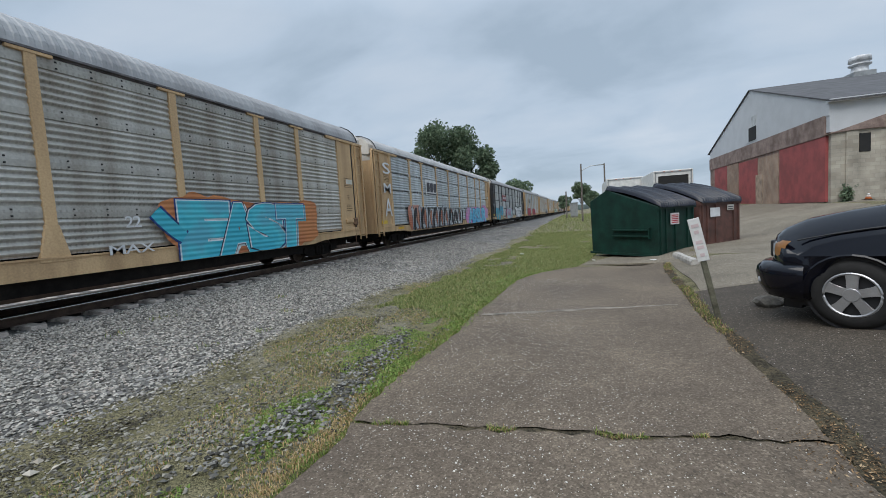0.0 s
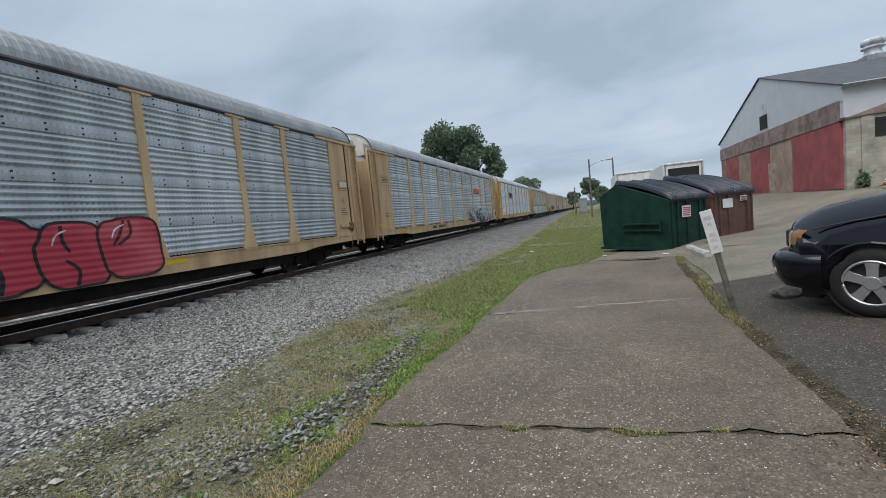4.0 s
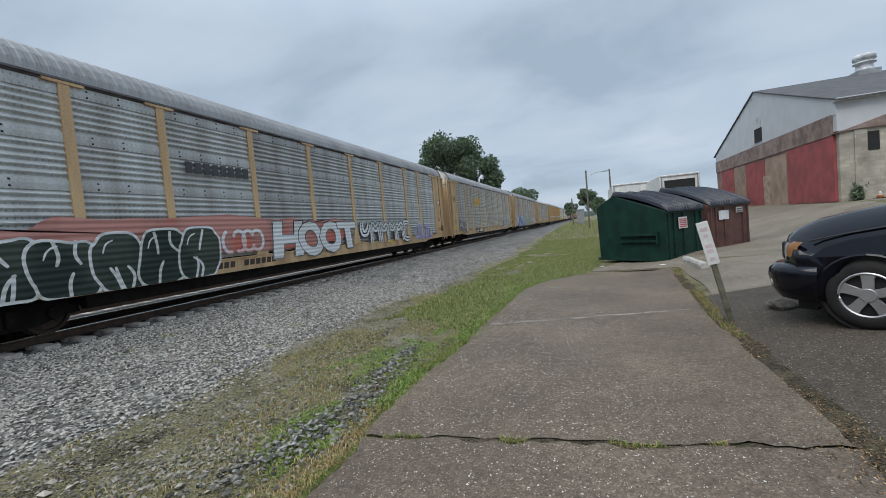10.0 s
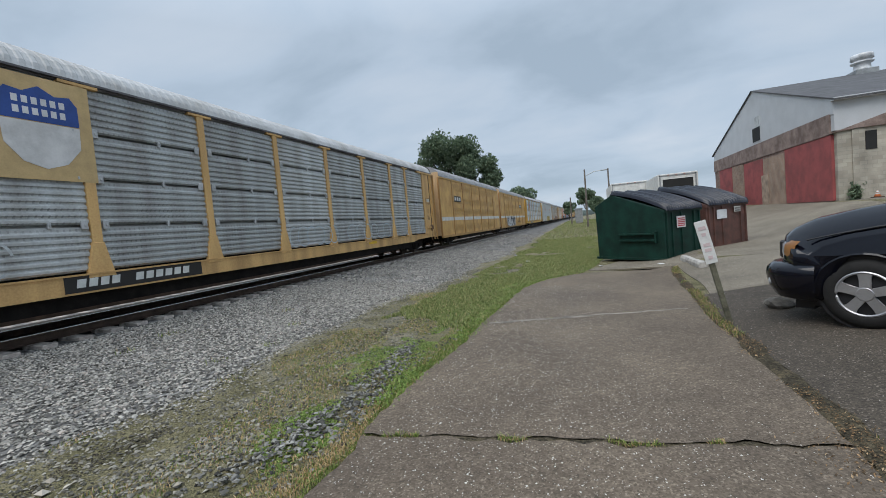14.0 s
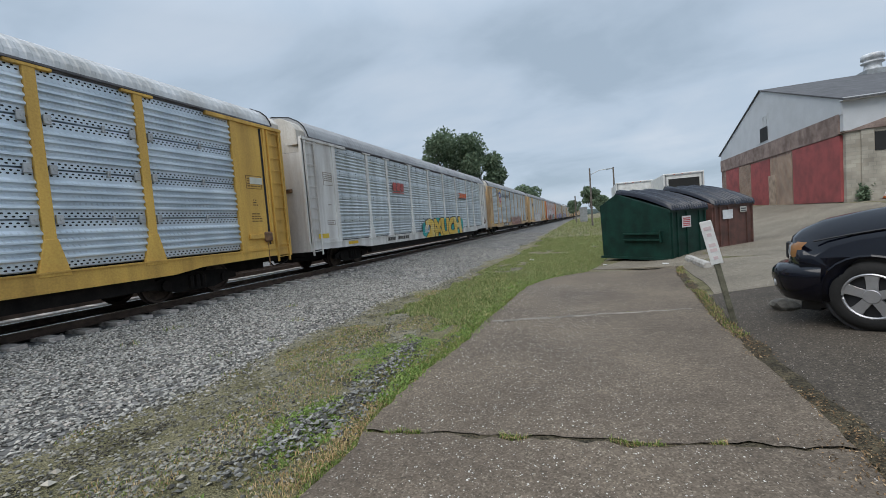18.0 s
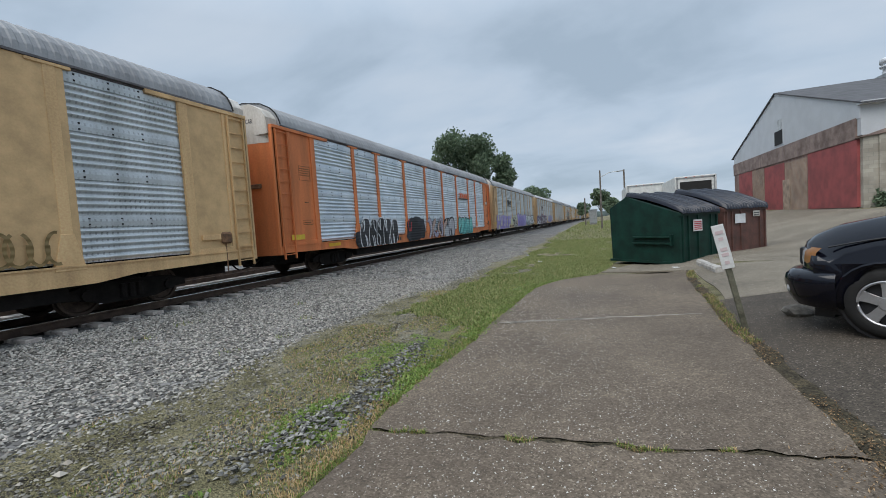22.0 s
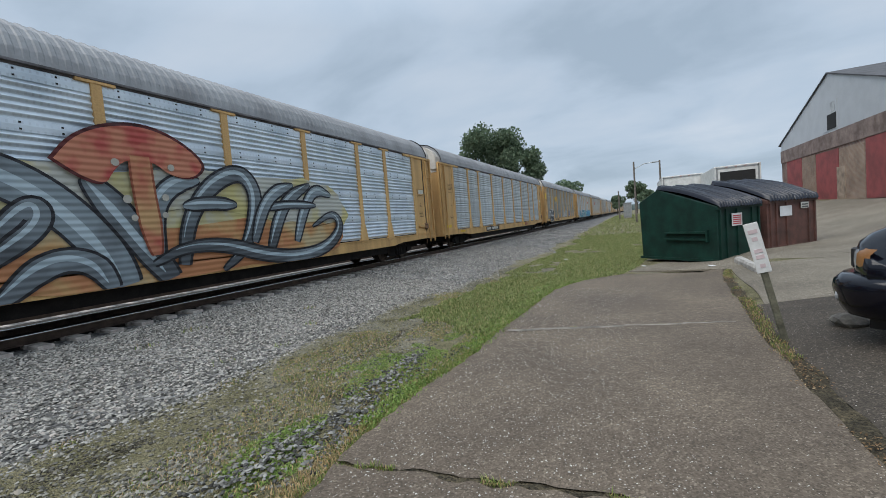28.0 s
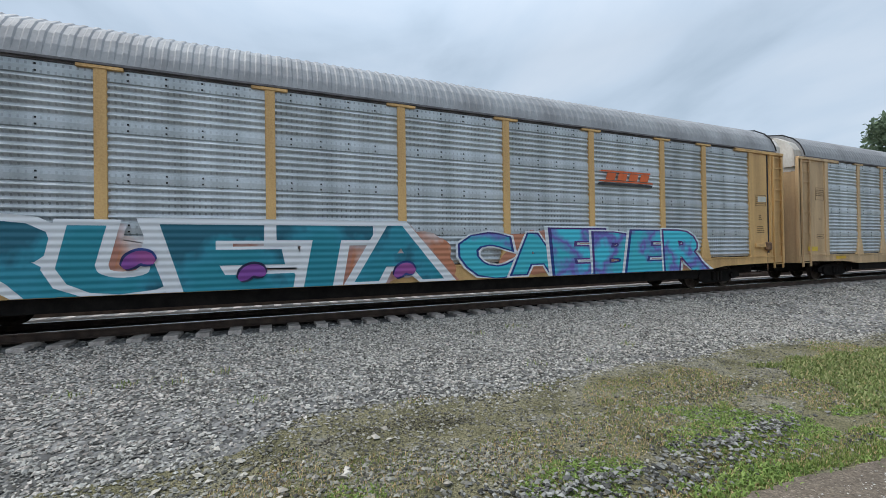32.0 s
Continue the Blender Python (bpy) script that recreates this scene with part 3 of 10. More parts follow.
F = {
    "yellow": frame_paint("yellow_car_paint", (0.57, 0.35, 0.14)),
    "tan": frame_paint("faded_tan_car_paint", (0.52, 0.355, 0.195)),
    "bright": frame_paint("clean_yellow_car_paint", (0.60, 0.36, 0.08)),
    "orange": frame_paint("orange_car_paint", (0.60, 0.18, 0.06)),
    "black": frame_paint("black_car_paint", (0.034, 0.034, 0.037), (0.05, 0.045, 0.042)),
    "white": frame_paint("white_car_paint", (0.62, 0.60, 0.57)),
    "cream": frame_paint("cream_car_paint", (0.62, 0.41, 0.205)),
}
P = {
    "silver": mat("galvanised_panel", (0.50, 0.53, 0.545), 0.42, 0.35, 0.10, 2.5, 22, 0.05, tint=(0.38, 0.405, 0.415), rnd=0.12, streak=True, holes=0.5),
    "bright": mat("bright_galvanised_panel", (0.66, 0.72, 0.77), 0.36, 0.35, 0.07, 1.3, 22, 0.05, tint=(0.52, 0.59, 0.65), rnd=0.08, holes=0.22),
    "grey": mat("weathered_grey_panel", (0.42, 0.435, 0.43), 0.5, 0.25, 0.13, 2.5, 20, 0.08, tint=(0.33, 0.325, 0.31), rnd=0.14, streak=True, holes=0.42),
    "brown": mat("dirty_brown_grey_panel", (0.43, 0.42, 0.39), 0.55, 0.2, 0.15, 2.5, 18, 0.1, tint=(0.33, 0.305, 0.265), rnd=0.14, streak=True, holes=0.36),
    "drab": mat("sooty_brown_panel", (0.345, 0.325, 0.285), 0.6, 0.15, 0.17, 2.5, 18, 0.1, tint=(0.22, 0.2, 0.165), rnd=0.14, streak=True, holes=0.36),
    "boxcar": mat("ochre_boxcar_panel", (0.58, 0.36, 0.12), 0.65, 0, 0.1, 1.2, 18, 0.06, tint=(0.47, 0.26, 0.09), rnd=0.06),
}
M_ROOF = mat("grey_metal_roof", (0.27, 0.275, 0.28), 0.6, 0.15, 0.1, 1.2, 20, 0.05, tint=(0.21, 0.21, 0.215), rnd=0.12)
M_ROOFW = mat("white_metal_roof", (0.40, 0.405, 0.41), 0.55, 0.1, 0.12, 1.2, 20, 0.05, tint=(0.31, 0.305, 0.29), rnd=0.12)
M_UNDER = mat("black_grimy_steel", (0.012, 0.010, 0.009), 0.8, 0.0, 0.25, 4, 30, 0.2, spec=0.15)
M_WHEEL = mat("brown_wheel_steel", (0.07, 0.05, 0.04), 0.6, 0.5, 0.2, 5, 40, 0.1)
M_EAVE = mat("grimy_mauve_grey_steel", (0.14, 0.13, 0.135), 0.7, 0.1, 0.2, 2, 30, 0.05)
M_DARK = plain("dark_gap", (0.02, 0.02, 0.02), 0.9)
M_ENDWHITE = mat("white_end_hood", (0.62, 0.60, 0.56), 0.6, 0, 0.14, 1.6, 18, 0.05, tint=(0.38, 0.33, 0.27), streak=True)

# two layouts: edges of the bays from the middle of the car (wide bay, narrow bay, where the solid end begins)
LAYOUT = {1: (2.84, 1.97, 11.75), 2: (2.92, 1.98, 11.8)}


def posts_of(lay):
    w, n, _ = LAYOUT[lay]
    return [-w * 2.5 - n, -w * 2.5, -w * 1.5, -w * 0.5, w * 0.5, w * 1.5, w * 2.5, w * 2.5 + n]


def widths(lay):
    w, n, d = LAYOUT[lay]
    return {"w": w - 0.2, "n": n - 0.2, "e": d - (w * 2.5 + n) - 0.2}


def rib_profile(kind):
    """Depth and height of the ribbed side sheets, from sill to eave."""
    pts, z0, z1 = [], SILL1 + 0.03, EAVE - 0.05
    if kind == "A":   # four belts of rounded ribs between plain ones
        n, h = 4, (z1 - z0) / 4
        for i in range(n):
            b = z0 + i * h
            r = (h - 0.27) / 5
            pts.append((0.0, b))
            for j in range(5):
                for q in range(6):
                    a = q / 6
                    pts.append((0.021 - 0.021 * math.cos(2 * math.pi * a), b + 0.02 + (j + a) * r))
            pts += [(0.0, b + h - 0.25), (0.028, b + h - 0.238), (0.036, b + h - 0.12), (0.028, b + h - 0.02), (0.0, b + h - 0.012)]
    elif kind == "B":  # four sheets with open joints
        n, h = 4, (z1 - z0) / 4
        for i in range(n):
            b = z0 + i * h
            pts += [(-0.16, b), (-0.16, b + 0.018), (0, b + 0.022)]
            r = (h - 0.12) / 6
            for j in range(6):
                q = b + 0.03 + j * r
                pts += [(0, q), (0.036, q + r * 0.15), (0.036, q + r * 0.5), (0, q + r * 0.8)]
            pts += [(0, b + h - 0.04), (-0.16, b + h - 0.036)]
    else:              # four punched sheets of bold ribs, with open joints
        n, h = 4, (z1 - z0) / 4
        for i in range(n):
            b = z0 + i * h
            pts += [(-0.14, b), (-0.14, b + 0.022), (0, b + 0.026), (0, b + 0.17)]
            r = (h - 0.34) / 4
            for j in range(4):
                q = b + 0.18 + j * r
                pts += [(0, q), (0.012, q + r * 0.12), (0.062, q + r * 0.2), (0.062, q + r * 0.42), (0.03, q + r * 0.62), (0, q + r * 0.8)]
            pts += [(0, b + h - 0.15), (0, b + h - 0.012), (-0.14, b + h - 0.008)]
    pts.append((0, z1))
    return pts


def panel_mesh(kind, w):
    bm = bmesh.new()
    prev = None
    for d, z in rib_profile(kind):
        cur = [bm.verts.new((SIDE - 0.075 + d, y, z)) for y in (-w / 2, w / 2)]
        if prev:
            bm.faces.new((prev[0], prev[1], cur[1], cur[0]))
        prev = cur
    me = mesh_of("panel", bm, P["silver"])
    return me


def bolt_mesh(w):
    """Dark bolt heads in two rows along the plain belts."""
    bm = bmesh.new()
    for i in range(max(1, int(w / 0.62))):
        for k in range(1, 5):
            for dz in (-0.19, -0.07):
                y, z = -w / 2 + 0.32 + i * 0.62, SILL1 + 0.03 + k * (EAVE - SILL1 - 0.08) / 4 + dz
                box(bm, SIDE - 0.06, SIDE - 0.03, y - 0.016, y + 0.016, z - 0.016, z + 0.016)
    return mesh_of("bolt_strip", bm, M_DARK)


PANEL = {(k, lay, n): panel_mesh(k, w) for k in "ABC" for lay in LAYOUT for n, w in widths(lay).items()}


def punch_mesh(w):
    """Two staggered rows of punched holes above and below each joint."""
    bm = bmesh.new()
    for i in range(4):
        b, h = SILL1 + 0.03 + i * (EAVE - SILL1 - 0.08) / 4, (EAVE - SILL1 - 0.08) / 4
        for k, z in enumerate((b + 0.065, b + 0.125, b + h - 0.115, b + h - 0.055)):
            for j in range(int(w / 0.105)):
                y = -w / 2 + 0.07 + j * 0.105 + (0.05 if k % 2 else 0.0)
                if y < w / 2 - 0.04:
                    ring = [bm.verts.new((SIDE - 0.072, y + 0.028 * math.cos(q * math.pi / 3), z + 0.019 * math.sin(q * math.pi / 3))) for q in range(6)]
                    bm.faces.new(ring)
    return mesh_of("punched_strip", bm, M_DARK)


PUNCH = {(lay, n): punch_mesh(w) for lay in LAYOUT for n, w in widths(lay).items()}
BOLTS = {(lay, n): bolt_mesh(w) for lay in LAYOUT for n, w in widths(lay).items()}


def post_mesh():
    """Side post: channel with a wide cap at the eave and a flared foot on the sill."""
    bm = bmesh.new()
    box(bm, SIDE - 0.12, SIDE, -0.1, 0.1, SILL1 + 0.3, EAVE - 0.02)
    box(bm, SIDE - 0.12, SIDE + 0.012, -0.36, 0.36, EAVE - 0.085, EAVE - 0.02)
    prism(bm, [(-0.27, SILL1 - 0.1), (0.27, SILL1 - 0.1), (0.11, SILL1 + 0.62), (-0.11, SILL1 + 0.62)], "x", SIDE - 0.1, SIDE + 0.014)
    return mesh_of("post", bm, F["yellow"], bevel=0.008)


def sill_mesh(length):
    bm = bmesh.new()
    a, b = length / 2, length / 2 - 3.4
    prism(bm, [(-a, SILL1 - 0.02), (-a, SILL0 + 0.16), (-b, SILL0 + 0.1), (-b + 0.8, SILL0), (b - 0.8, SILL0), (b, SILL0 + 0.1), (a, SILL0 + 0.16), (a, SILL1 - 0.02)], "x", SIDE - 0.16, SIDE + 0.004)
    box(bm, SIDE - 0.02, SIDE + 0.03, -a, a, SILL1 - 0.035, SILL1)
    return mesh_of("side_sill", bm, F["yellow"])


def roof_mesh(length, flute=True):
    """Arched roof with cross flutes and a fascia over the side."""
    prof = [(SIDE - 0.02, EAVE), (SIDE + 0.012, EAVE + 0.02), (SIDE - 0.05, EAVE + 0.2), (SIDE - 0.17, EAVE + 0.40), (SIDE - 0.38, EAVE + 0.585), (SIDE - 0.75, EAVE + 0.755), (0, EAVE + 0.88)]
    prof = prof + [(-x, z) for x, z in prof[-2::-1]]
    bm = bmesh.new()
    rows = [(-length / 2, 0.0)]
    for i in range(int(length / 0.21)):
        y = -length / 2 + 0.05 + i * 0.21
        rows += [(y, 0.0), (y + 0.03, 1.0), (y + 0.10, 1.0), (y + 0.13, 0.0)] if flute else []
    rows.append((length / 2, 0.0))
    prev = None
    for y, up in rows:
        d = 0.017 * up
        cur = [bm.verts.new((x + (d * 0.7 if x > 0 else -d * 0.7), y, z + d * 0.7) if 1 < k < len(prof) - 2 else (x, y, z)) for k, (x, z) in enumerate(prof)]
        if prev:
            for k in range(len(prof) - 1):
                bm.faces.new((prev[k], cur[k], cur[k + 1], prev[k + 1]))
        else:
            bm.faces.new(cur)
        prev = cur
    bm.faces.new(prev[::-1])
    return mesh_of("roof", bm, M_ROOF)


def trim_mesh(length):
    """Dark rub strip under the roof edge."""
    bm = bmesh.new()
    box(bm, SIDE - 0.08, SIDE + 0.016, -length / 2, length / 2, EAVE - 0.012, EAVE + 0.032)
    box(bm, SIDE - 0.12, SIDE - 0.05, -length / 2, length / 2, EAVE - 0.05, EAVE - 0.012)
    return mesh_of("eave_strip", bm, M_EAVE)


def piece(name, x0, x1, y0, y1, z0, z1, bevel=0.006):
    bm = bmesh.new()
    box(bm, x0, x1, y0, y1, z0, z1)
    return name, mesh_of(name, bm, F["yellow"], bevel=bevel)


def corner_meshes(lay):
    """Solid end of the side: sheet, edge frame, cap rail, stiffener. Faces +x, end towards +y."""
    a, b = LAYOUT[lay][2], BODY / 2
    return [piece("end_sheet", SIDE - 0.1, SIDE - 0.03, a, b, SILL1 - 0.1, EAVE - 0.1),
            piece("end_post", SIDE - 0.1, SIDE + 0.012, a - 0.12, a + 0.12, SILL1 - 0.1, EAVE - 0.05),
            piece("cap_rail", SIDE - 0.1, SIDE + 0.03, a - 0.9, b + 0.05, EAVE - 0.12, EAVE - 0.02),
            piece("corner_post", SIDE - 0.1, SIDE, b - 0.1, b, SILL1 - 0.25, EAVE - 0.1),
            piece("stiffener", SIDE - 0.1, SIDE + 0.01, b - 0.78, b - 0.7, SILL1 - 0.1, EAVE - 0.1),
            piece("kick_plate", SIDE - 0.1, SIDE + 0.005, a + 0.05, b - 0.75, SILL1 + 0.0, SILL1 + 0.12)]


def ladder_mesh():
    bm = bmesh.new()
    b = BODY / 2
    for y in (b - 0.62, b - 0.1):
        box(bm, SIDE - 0.01, SIDE + 0.05, y - 0.02, y + 0.02, SILL0 - 0.05, EAVE - 0.15)
    for i in range(11):
        z = SILL0 + 0.1 + i * 0.4
        box(bm, SIDE + 0.01, SIDE + 0.04, b - 0.62, b - 0.1, z - 0.012, z + 0.012)
    return mesh_of("ladder", bm, F["yellow"])


def end_mesh():
    """Clamshell end door: bowed sheet with a seam, hinge posts at the corners."""
    b = BODY / 2
    out = []
    for name, lo, hi in (("end_door", SILL1 - 0.3, EAVE - 0.58), ("end_door_top", EAVE - 0.575, EAVE - 0.02)):
        bm = bmesh.new()
        n, prev = 14, None
        for i in range(n + 1):
            x = -SIDE + 0.08 + (2 * SIDE - 0.16) * i / n
            y = b + 0.2 * (1 - abs((2 * i / n) - 1) ** 2.6) - 0.02
            cur = [bm.verts.new((x, y, z)) for z in (lo, hi)]
            if prev:
                bm.faces.new((prev[0], cur[0], cur[1], prev[1]))
            prev = cur
        out.append((name, mesh_of(name, bm, F["yellow"] if name == "end_door" else M_ENDWHITE)))
    out.append(piece("seam_bar", -0.02, 0.02, b + 0.17, b + 0.195, SILL1 - 0.3, EAVE - 0.02))
    for lo in (3.75, 1.95):
        out.append(piece("latch_bar", -0.07, 0.07, b + 0.19, b + 0.235, lo, lo + 0.45, 0.02))
    for x in (-1.0, 0.3):
        out.append(piece("latch_bar", x, x + 0.7, b + 0.1, b + 0.225, 2.98, 3.12, 0.02))
    for x in (-SIDE + 0.06, SIDE - 0.06):
        out.append(piece("hinge_post", x - 0.06, x + 0.06, b - 0.06, b + 0.06, SILL1 - 0.3, EAVE - 0.1))
    return out


def hood_mesh():
    """Hood over the end door, under the roof's end."""
    bm = bmesh.new()
    b = BODY / 2
    prof = [(SIDE - 0.1, EAVE - 0.3), (SIDE - 0.12, EAVE + 0.2), (SIDE - 0.3, EAVE + 0.44), (SIDE - 0.75, EAVE + 0.66), (-SIDE + 0.75, EAVE + 0.66), (-SIDE + 0.3, EAVE + 0.44), (-SIDE + 0.12, EAVE + 0.2), (-SIDE + 0.1, EAVE - 0.3)]
    prism(bm, prof, "y", b - 0.7, b + 0.12)
    return mesh_of("end_hood", bm, M_ENDWHITE)


def under_mesh(length):
    bm = bmesh.new()
    box(bm, -SIDE + 0.2, SIDE - 0.2, -length / 2 + 0.3, length / 2 - 0.3, 0.95, 1.1)
    box(bm, -0.45, 0.45, -length / 2 + 0.2, length / 2 - 0.2, 0.42, 0.95)
    box(bm, 1.12, 1.34, -length / 2 + 4.6, length / 2 - 4.6, 0.40, 0.98)
    for y in (-3.0, 0.5, 3.4):
        box(bm, 0.4, 1.2, y - 0.5, y + 0.5, 0.62, 0.95)
    tube(bm, [(1.1, -7.5, 0.72), (1.1, 7.5, 0.72)], 0.03, 6)
    return mesh_of("underframe", bm, M_UNDER)


def coupler_mesh():
    bm = bmesh.new()
    b = BODY / 2
    box(bm, -0.12, 0.12, b - 0.3, b + 0.45, 0.62, 0.86)
    box(bm, -0.17, 0.17, b + 0.28, b + 0.57, 0.58, 0.9)
    tube(bm, [(0.5, b - 0.1, 0.75), (0.45, b + 0.2, 0.5), (0.25, b + 0.5, 0.42)], 0.025, 6)
    tube(bm, [(1.2, b, 0.62), (-1.2, b, 0.62)], 0.02, 6)
    return mesh_of("coupler", bm, M_UNDER)


def truck_mesh():
    """Side frames and bolster of a two-axle truck."""
    bm = bmesh.new()
    for s in (-1, 1):
        x = s * 1.02
        prism(bm, [(-1.3, 0.36), (-1.3, 0.5), (-0.95, 0.62), (-0.5, 0.66), (0.5, 0.66), (0.95, 0.62), (1.3, 0.5), (1.3, 0.36), (1.0, 0.34), (0.55, 0.2), (-0.55, 0.2), (-1.0, 0.34)], "x", x - 0.07, x + 0.07)
        for y in (-0.87, 0.87):
            tube(bm, [(x - 0.1, y, 0.42), (x + s * 0.13, y, 0.42)], 0.13, 10)
        for y in (-0.18, 0.0, 0.18):
            tube(bm, [(x + s * 0.08, y, 0.27), (x + s * 0.08, y, 0.58)], 0.075, 8)
    box(bm, -1.05, 1.05, -0.25, 0.25, 0.45, 0.7)
    return mesh_of("truck", bm, M_UNDER)


def wheel_mesh():
    bm = bmesh.new()
    for s in (-1, 1):
        m = pose(s * 0.755, 0, 0, 0, 90 * s, 0)
        lathe(bm, [(0.12, -0.08), (0.2, -0.02), (0.34, -0.01), (0.37, -0.06), (0.45, -0.06), (0.45, -0.03), (0.42, -0.02), (0.42, 0.07), (0.36, 0.07), (0.34, 0.03), (0.2, 0.03), (0.12, 0.08)], 22, m)
    tube(bm, [(-1.0, 0, 0), (1.0, 0, 0)], 0.08, 8)
    return mesh_of("wheelset", bm, M_WHEEL)


def far_mesh(length):
    bm = bmesh.new()
    box(bm, -SIDE + 0.02, -SIDE + 0.06, -length / 2 + 0.1, length / 2 - 0.1, SILL1 - 0.1, EAVE)
    box(bm, -SIDE, -SIDE + 0.15, -length / 2, length / 2, SILL0 + 0.1, SILL1)
    return mesh_of("far_side", bm, P["grey"])


POST, SILL, ROOF, TRIM, LADDER = post_mesh(), sill_mesh(BODY), roof_mesh(BODY - 0.7), trim_mesh(BODY - 0.8), ladder_mesh()
CORNER = {lay: corner_meshes(lay) for lay in LAYOUT}
ENDDOOR, HOOD, UNDER, COUPLER, TRUCK, WHEEL, FARSIDE = end_mesh(), hood_mesh(), under_mesh(BODY), coupler_mesh(), truck_mesh(), wheel_mesh(), far_mesh(BODY - 0.5)
MIRROR = Matrix.Diagonal((1, -1, 1, 1))
MOVING = []


def mirrored(me):
    """The same mesh for the other end of the car."""
    c = me.copy()
    c.transform(MIRROR)
    c.flip_normals()
    return c


CORNER2 = {lay: [(q, mirrored(me)) for q, me in row] for lay, row in CORNER.items()}
LADDER2, END2, HOOD2, COUPLER2 = mirrored(LADDER), [(q, mirrored(me)) for q, me in ENDDOOR], mirrored(HOOD), mirrored(COUPLER)


def edge_mesh():
    """Black strip along the arched end of the roof."""
    b = BODY / 2 - 0.35
    prof = [(SIDE + 0.016, EAVE + 0.04), (SIDE - 0.04, EAVE + 0.215), (SIDE - 0.16, EAVE + 0.42), (SIDE - 0.37, EAVE + 0.605), (SIDE - 0.74, EAVE + 0.78), (0, EAVE + 0.905)]
    prof = prof + [(-x, z) for x, z in prof[-2::-1]]
    bm = bmesh.new()
    tube(bm, [(x, b - 0.02, z) for x, z in prof], 0.022, 6)
    return mesh_of("roof_edge", bm, M_DARK)


def placard_mesh(y, z, w, h, rows):
    """Thin painted frame round rows of small painted text bars, on the solid end of the side."""
    bm = bmesh.new()
    x0, x1, t = SIDE - 0.03, SIDE - 0.024, 0.014
    if h:
        for a, b, c, d in ((y, y + w, z, z + t), (y, y + w, z + h - t, z + h), (y, y + t, z + t, z + h - t), (y + w - t, y + w, z + t, z + h - t)):
            box(bm, x0, x1, a, b, c, d)
    rng = random.Random(int(y * 100 + z * 7))
    for i in range(rows):
        zz = z + (h - 0.08 if h else 0.0) - i * 0.075
        a = y + 0.05
        while a < y + w - 0.1:
            q = min(rng.uniform(0.04, 0.13), y + w - 0.05 - a)
            box(bm, x0, x1, a, a + q, zz - 0.03, zz)
            a += q + 0.03
    return mesh_of("notice", bm, NOTICE_INK)


NOTICE_INK = mat("faded_brown_stencil_paint", (0.13, 0.075, 0.03), 0.7, 0, 0.2, 4, 40, 0.02)
M_BRAKE = mat("rusty_brake_gear", (0.22, 0.12, 0.06), 0.85, 0.1, 0.25, 6, 40, 0.2, tint=(0.10, 0.06, 0.04))
NOTICES = [placard_mesh(12.05, 2.95, 0.62, 0.4, 4), placard_mesh(12.2, 2.62, 0.3, 0, 3), placard_mesh(12.1, 2.2, 0.5, 0, 4)]
NOTICES2 = [placard_mesh(-12.55, 3.3, 0.58, 0.5, 4), placard_mesh(-12.4, 2.55, 0.3, 0, 1), placard_mesh(-12.5, 1.75, 0.5, 0.17, 1)]
EDGE = edge_mesh()
EDGE2 = mirrored(EDGE)
GAP_STRIP = piece("door_gap", SIDE - 0.032, SIDE - 0.022, BODY / 2 - 0.92, BODY / 2 - 0.84, SILL1, EAVE - 0.14, 0)[1]
BRAKE = [piece("brake_step", SIDE - 0.03, SIDE + 0.05, 11.95, 12.5, 1.42, 1.56)[1], piece("brake_box", SIDE - 0.03, SIDE + 0.08, 12.52, 12.86, 1.30, 1.62, 0.05)[1],
         piece("brake_rod", SIDE - 0.02, SIDE + 0.01, 12.66, 12.69, 0.55, 1.31)[1]]



def hinge_mesh():
    """Small bolted plate that holds a side sheet to a post."""
    bm = bmesh.new()
    box(bm, SIDE - 0.06, SIDE - 0.004, -0.06, 0.06, -0.09, 0.09)
    box(bm, SIDE - 0.004, SIDE + 0.012, -0.02, 0.02, -0.03, 0.03)
    return mesh_of("hinge_plate", bm, M_ROOFW, bevel=0.008)


HINGES = hinge_mesh()
JOINTS = [SILL1 + 0.03 + k * (EAVE - SILL1 - 0.08) / 4 for k in (1, 2, 3)]


def end_details(car, fp, kind):
    for me in NOTICES + NOTICES2:
        share("notice", me, car)
    share("roof_edge", EDGE, car, CROWN[-1])
    share("roof_edge", EDGE2, car, CROWN[-1])
    share("door_gap", GAP_STRIP, car, None, M_DARK)
    share("brake_step", BRAKE[0], car, None, fp)
    share("brake_box", BRAKE[1], car, None, M_BRAKE)
    share("brake_rod", BRAKE[2], car, None, M_BRAKE)


CROWN = []


def running_gear(car, half):
    for s in (-1, 1):
        t = share("truck", TRUCK, car, Matrix.Translation((0, s * (half - 3.3), 0)))
        for y in (-0.87, 0.87):
            share("wheelset", WHEEL, t, Matrix.Translation((0, y, 0.42)))


